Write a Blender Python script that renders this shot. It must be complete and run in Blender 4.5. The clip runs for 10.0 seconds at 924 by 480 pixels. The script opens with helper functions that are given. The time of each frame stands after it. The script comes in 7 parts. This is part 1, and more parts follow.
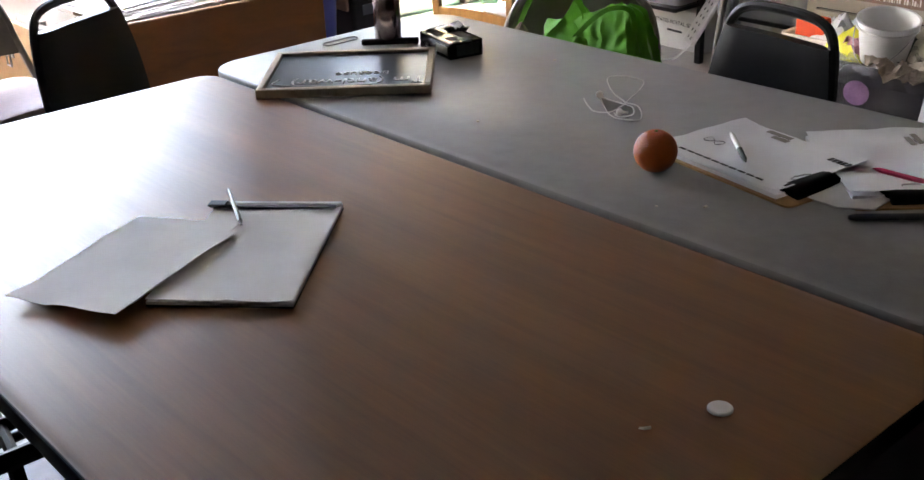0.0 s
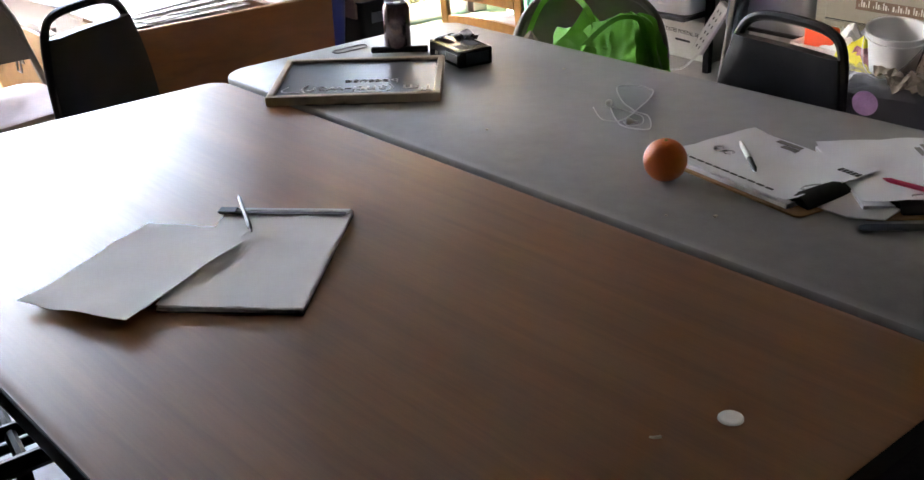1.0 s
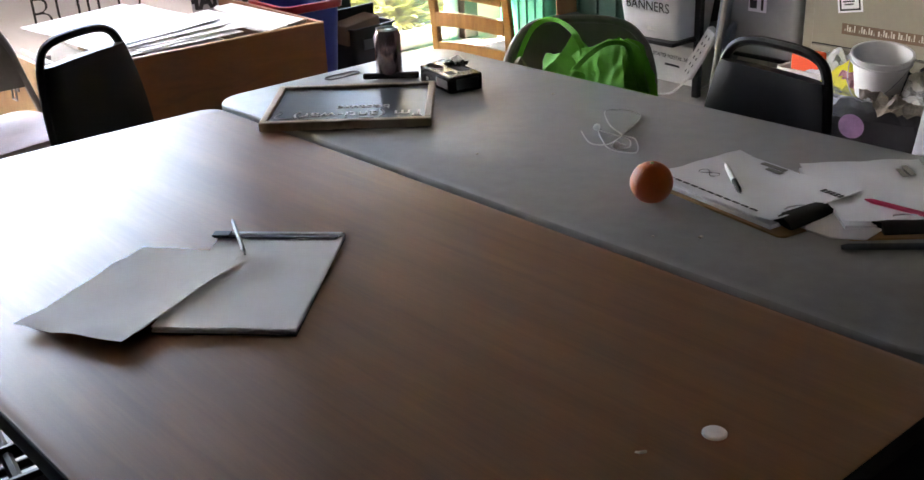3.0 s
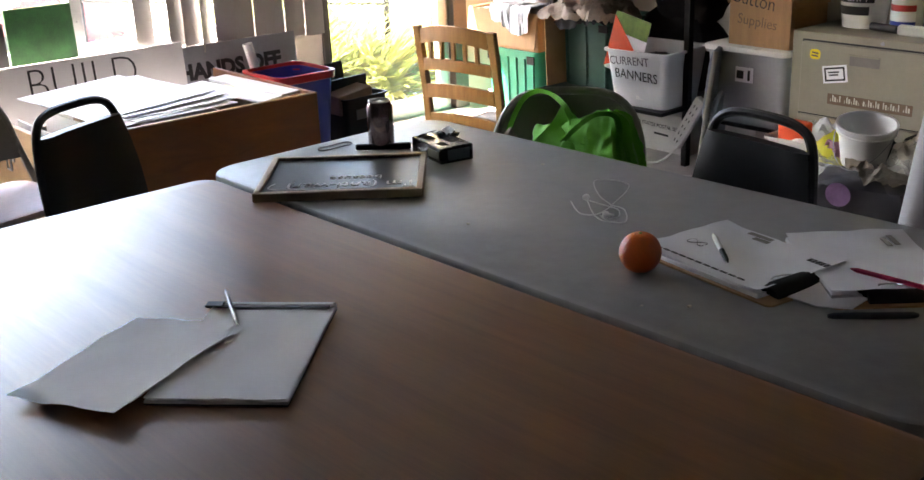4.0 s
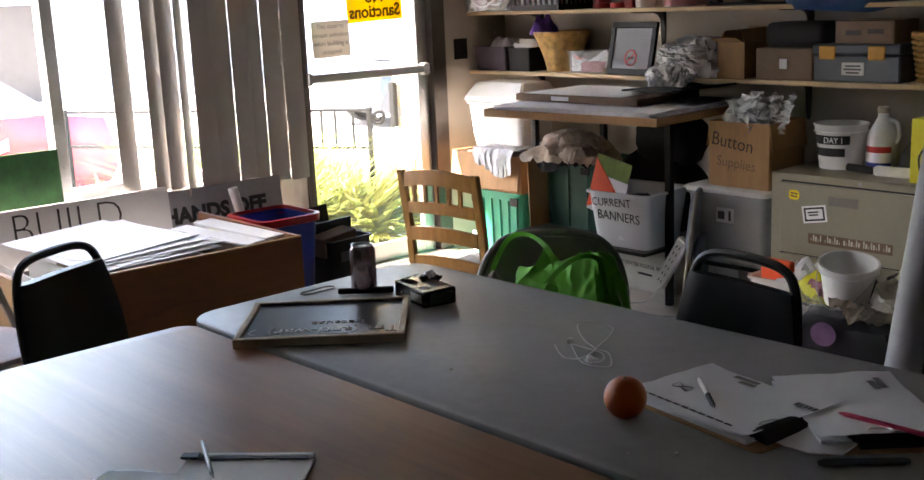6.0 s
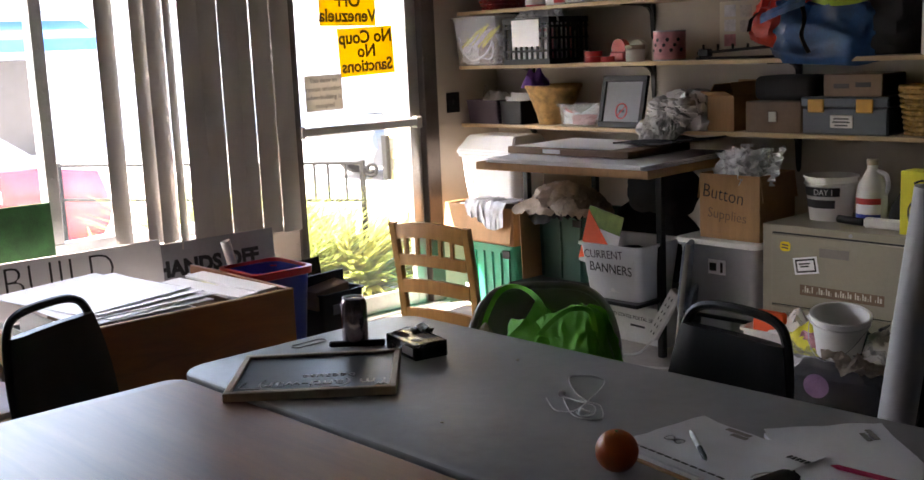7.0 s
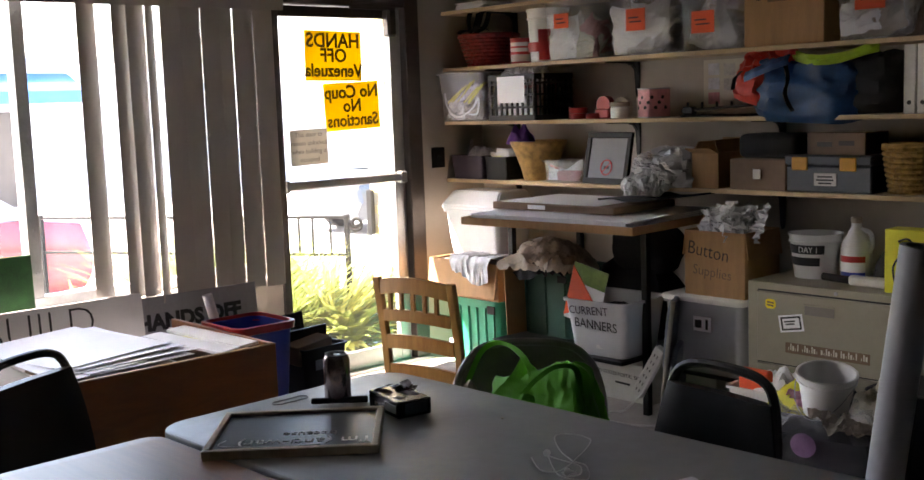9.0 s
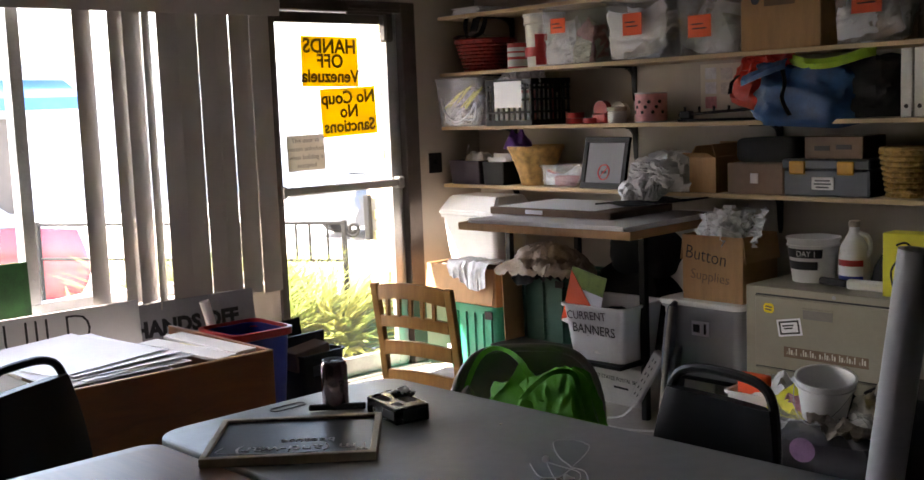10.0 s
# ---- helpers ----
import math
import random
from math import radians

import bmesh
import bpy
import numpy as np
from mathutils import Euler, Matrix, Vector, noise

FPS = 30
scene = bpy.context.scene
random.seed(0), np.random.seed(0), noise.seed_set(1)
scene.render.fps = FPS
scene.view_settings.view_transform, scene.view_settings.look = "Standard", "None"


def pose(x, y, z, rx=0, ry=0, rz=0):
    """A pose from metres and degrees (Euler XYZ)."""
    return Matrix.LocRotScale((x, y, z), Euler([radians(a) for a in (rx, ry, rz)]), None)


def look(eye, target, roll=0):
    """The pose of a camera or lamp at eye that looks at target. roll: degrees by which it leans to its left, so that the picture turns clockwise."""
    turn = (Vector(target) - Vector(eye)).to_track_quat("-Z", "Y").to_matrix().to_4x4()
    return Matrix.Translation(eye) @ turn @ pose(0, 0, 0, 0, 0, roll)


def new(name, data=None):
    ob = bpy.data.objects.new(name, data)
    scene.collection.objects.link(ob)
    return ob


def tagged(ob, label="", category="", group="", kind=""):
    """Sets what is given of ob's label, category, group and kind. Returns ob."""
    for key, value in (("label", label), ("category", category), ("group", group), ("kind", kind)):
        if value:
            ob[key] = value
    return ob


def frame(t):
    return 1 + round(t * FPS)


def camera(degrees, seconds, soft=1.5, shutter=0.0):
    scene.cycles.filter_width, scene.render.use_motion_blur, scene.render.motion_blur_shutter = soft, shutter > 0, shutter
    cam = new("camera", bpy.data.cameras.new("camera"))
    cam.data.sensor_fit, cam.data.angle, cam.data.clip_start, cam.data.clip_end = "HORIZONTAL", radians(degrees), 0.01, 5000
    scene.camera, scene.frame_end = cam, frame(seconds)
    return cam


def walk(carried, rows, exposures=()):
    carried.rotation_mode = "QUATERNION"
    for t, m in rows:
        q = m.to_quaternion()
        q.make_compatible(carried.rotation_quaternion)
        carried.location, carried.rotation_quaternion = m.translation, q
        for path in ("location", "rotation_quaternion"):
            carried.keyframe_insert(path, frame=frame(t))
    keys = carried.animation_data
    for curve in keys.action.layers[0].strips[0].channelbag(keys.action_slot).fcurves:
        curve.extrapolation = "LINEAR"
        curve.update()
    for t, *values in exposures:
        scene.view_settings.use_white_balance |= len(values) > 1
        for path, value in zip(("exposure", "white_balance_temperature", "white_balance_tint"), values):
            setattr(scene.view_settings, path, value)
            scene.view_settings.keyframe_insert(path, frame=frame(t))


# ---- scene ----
cam = camera(45.1, 10.0)
PATH = [
    (0, (-0.241, 0.293, 1.44), (-1.652, 1.437, 0.603), -2.4),
    (0.5, (-0.243, 0.29, 1.443), (-1.66, 1.431, 0.612), -2.4),
    (1, (-0.244, 0.288, 1.44), (-1.666, 1.428, 0.617), -2.2),
    (1.5, (-0.241, 0.289, 1.442), (-1.668, 1.429, 0.626), -2.2),
    (2, (-0.238, 0.288, 1.443), (-1.667, 1.428, 0.632), -2.3),
    (3.5, (-0.206, 0.267, 1.453), (-1.64, 1.45, 0.714), -2.3),
    (4, (-0.202, 0.265, 1.46), (-1.652, 1.468, 0.789), -2.3),
    (4.5, (-0.212, 0.271, 1.461), (-1.676, 1.489, 0.85), -2.3),
    (5, (-0.218, 0.274, 1.462), (-1.687, 1.515, 0.913), -2.2),
    (5.5, (-0.215, 0.279, 1.464), (-1.69, 1.538, 0.976), -2.3),
    (7, (-0.204, 0.285, 1.467), (-1.687, 1.582, 1.126), -2.5),
    (7.5, (-0.204, 0.285, 1.467), (-1.687, 1.592, 1.16), -2.3),
    (8, (-0.21, 0.292, 1.467), (-1.69, 1.608, 1.187), -2.2),
    (8.5, (-0.212, 0.293, 1.467), (-1.688, 1.617, 1.209), -2.1),
    (9, (-0.222, 0.299, 1.466), (-1.695, 1.63, 1.221), -2.0),
    (9.5, (-0.223, 0.303, 1.469), (-1.696, 1.635, 1.228), -2.1),
    (10, (-0.228, 0.304, 1.466), (-1.698, 1.639, 1.23), -2.2),
]
walk(cam, [(t, look(eye, target, roll)) for t, eye, target, roll in PATH],
     exposures=[(0.0, 5.45, 7300, 25), (2.0, 5.42, 7300, 25), (3.5, 5.05, 7050, 23), (5.5, 4.38, 7000, 23), (7.5, 4.05, 7050, 25), (10.0, 3.95, 7100, 24)])

# ---- world, sun and exposure ----
SUN_AZ, SUN_EL = (-0.50, -0.87), 46.0
world = bpy.data.worlds.new("sky")
scene.world = world
world.use_nodes = True
wn = world.node_tree
sky = wn.nodes.new("ShaderNodeTexSky")
sky.sky_type, sky.sun_disc = "NISHITA", False
sky.sun_elevation, sky.dust_density = radians(SUN_EL), 3.0
sky.sun_rotation = math.atan2(SUN_AZ[0], SUN_AZ[1])
wn.links.new(sky.outputs[0], wn.nodes["Background"].inputs[0])
wn.nodes["Background"].inputs[1].default_value = 0.15
sun_data = bpy.data.lights.new("sun", "SUN")
sun_data.energy, sun_data.angle, sun_data.color = 3.2, radians(0.5), (1.0, 0.95, 0.86)
sun = new("sun", sun_data)
h = math.cos(radians(SUN_EL)) / math.hypot(*SUN_AZ)
toward = Vector((SUN_AZ[0] * h, SUN_AZ[1] * h, math.sin(radians(SUN_EL))))
sun.matrix_world = look(toward * 30, (0, 0, 0))

# ---- materials ----
def mat(name, col, rough=0.5, metal=0.0, var=0.12, scale=6.0, bump=0.0, bscale=60.0, spec=0.5, stretch=(1, 1, 1), col2=None, trans=0.0, sub=0.0, clear=0.0):
    """A procedural surface: colour varied at two scales, roughness varied, fine relief."""
    m = bpy.data.materials.new(name)
    m.use_nodes = True
    nt, b = m.node_tree, m.node_tree.nodes["Principled BSDF"]
    tc = nt.nodes.new("ShaderNodeTexCoord")
    mp = nt.nodes.new("ShaderNodeMapping")
    mp.inputs["Scale"].default_value = stretch
    nt.links.new(tc.outputs["Object"], mp.inputs[0])
    n1, n2 = nt.nodes.new("ShaderNodeTexNoise"), nt.nodes.new("ShaderNodeTexNoise")
    n1.inputs["Scale"].default_value, n1.inputs["Detail"].default_value = scale, 4
    n2.inputs["Scale"].default_value, n2.inputs["Detail"].default_value = scale * 9, 3
    for n in (n1, n2):
        nt.links.new(mp.outputs[0], n.inputs["Vector"])
    add = nt.nodes.new("ShaderNodeMath")
    add.operation = "MULTIPLY_ADD"
    nt.links.new(n2.outputs[0], add.inputs[0])
    add.inputs[1].default_value = 0.4
    nt.links.new(n1.outputs[0], add.inputs[2])
    ramp = nt.nodes.new("ShaderNodeValToRGB")
    nt.links.new(add.outputs[0], ramp.inputs[0])
    dark = col2 or tuple(max(0.0, c * (1 - 2 * var)) for c in col)
    light = col if col2 else tuple(min(0.95, c * (1 + var)) for c in col)
    ramp.color_ramp.elements[0].position, ramp.color_ramp.elements[0].color = 0.4, (*dark, 1)
    ramp.color_ramp.elements[1].position, ramp.color_ramp.elements[1].color = 0.95, (*light, 1)
    nt.links.new(ramp.outputs[0], b.inputs["Base Color"])
    rr = nt.nodes.new("ShaderNodeMapRange")
    rr.inputs["To Min"].default_value, rr.inputs["To Max"].default_value = max(0.03, rough - 0.07), min(1.0, rough + 0.07)
    nt.links.new(n1.outputs[0], rr.inputs[0])
    nt.links.new(rr.outputs[0], b.inputs["Roughness"])
    b.inputs["Metallic"].default_value = metal
    b.inputs["Specular IOR Level"].default_value = spec
    b.inputs["Coat Weight"].default_value = clear
    if sub:
        b.inputs["Subsurface Weight"].default_value, b.inputs["Subsurface Scale"].default_value = sub, 0.01
    if bump:
        nb, bp = nt.nodes.new("ShaderNodeTexNoise"), nt.nodes.new("ShaderNodeBump")
        nb.inputs["Scale"].default_value, nb.inputs["Detail"].default_value = bscale, 4
        nt.links.new(mp.outputs[0], nb.inputs["Vector"])
        nt.links.new(nb.outputs[0], bp.inputs["Height"])
        bp.inputs["Strength"].default_value, bp.inputs["Distance"].default_value = bump, 0.004
        nt.links.new(bp.outputs[0], b.inputs["Normal"])
    if trans:
        out, tr, mx = nt.nodes["Material Output"], nt.nodes.new("ShaderNodeBsdfTransparent"), nt.nodes.new("ShaderNodeMixShader")
        mx.inputs[0].default_value = trans
        nt.links.new(b.outputs[0], mx.inputs[1])
        nt.links.new(tr.outputs[0], mx.inputs[2])
        nt.links.new(mx.outputs[0], out.inputs[0])
    return m


def grain(name, light, dark, rough, stretch, clear=0.0, scale=5.0, even=False):
    """Wood: long streaks along one axis, broad figure and fine pores."""
    m = mat(name, light, rough, 0, 0.2, scale, 0.12, 40, 0.5, stretch, dark, clear=clear)
    nt = m.node_tree
    for n in nt.nodes:
        if n.bl_idname == "ShaderNodeTexNoise":
            n.inputs["Distortion"].default_value = 0.8
    if even:
        b = nt.nodes["Principled BSDF"]
        nt.links.remove(b.inputs["Roughness"].links[0])
        b.inputs["Roughness"].default_value, b.inputs["Specular IOR Level"].default_value = rough, 0.6
        b.inputs["Coat Weight"].default_value, b.inputs["Coat Roughness"].default_value = 0.55, 0.43
        for n in nt.nodes:
            if n.bl_idname == "ShaderNodeBump":
                n.inputs["Strength"].default_value = 0.03
    return m


def glass_mat(name, haze=0.0):
    m = bpy.data.materials.new(name)
    m.use_nodes = True
    nt = m.node_tree
    nt.nodes.remove(nt.nodes["Principled BSDF"])
    gl, tr, mx, lw = (nt.nodes.new("ShaderNode" + k) for k in ("BsdfGlossy", "BsdfTransparent", "MixShader", "Fresnel"))
    gl.inputs["Roughness"].default_value = 0.02
    lw.inputs["IOR"].default_value = 1.25
    tr.inputs["Color"].default_value = (0.93, 0.96, 0.95, 1)
    nt.links.new(lw.outputs[0], mx.inputs[0])
    nt.links.new(tr.outputs[0], mx.inputs[1])
    nt.links.new(gl.outputs[0], mx.inputs[2])
    last = mx
    # Translucent film paints a washed-out glare over the view through the pane.
    if haze:
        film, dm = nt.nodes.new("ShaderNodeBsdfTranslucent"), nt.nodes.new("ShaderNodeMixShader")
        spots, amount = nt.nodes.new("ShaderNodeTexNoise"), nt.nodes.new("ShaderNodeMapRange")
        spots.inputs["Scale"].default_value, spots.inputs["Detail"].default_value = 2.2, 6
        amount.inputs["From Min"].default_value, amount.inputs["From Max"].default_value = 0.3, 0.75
        amount.inputs["To Min"].default_value, amount.inputs["To Max"].default_value = haze * 0.4, haze * 1.6
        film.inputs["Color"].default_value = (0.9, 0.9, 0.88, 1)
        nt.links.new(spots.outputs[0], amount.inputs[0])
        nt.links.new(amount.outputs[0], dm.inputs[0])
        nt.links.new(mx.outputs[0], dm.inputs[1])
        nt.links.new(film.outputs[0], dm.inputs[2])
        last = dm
    nt.links.new(last.outputs[0], nt.nodes["Material Output"].inputs[0])
    return m


def backlit(m, share):
    """Thin sheet: part of the light passes through it."""
    nt = m.node_tree
    b, out = nt.nodes["Principled BSDF"], nt.nodes["Material Output"]
    tl, mx = nt.nodes.new("ShaderNodeBsdfTranslucent"), nt.nodes.new("ShaderNodeMixShader")
    src = b.inputs["Base Color"].links[0].from_socket
    nt.links.new(src, tl.inputs["Color"])
    mx.inputs[0].default_value = share
    nt.links.new(b.outputs[0], mx.inputs[1])
    nt.links.new(tl.outputs[0], mx.inputs[2])
    nt.links.new(mx.outputs[0], out.inputs[0])
    return m


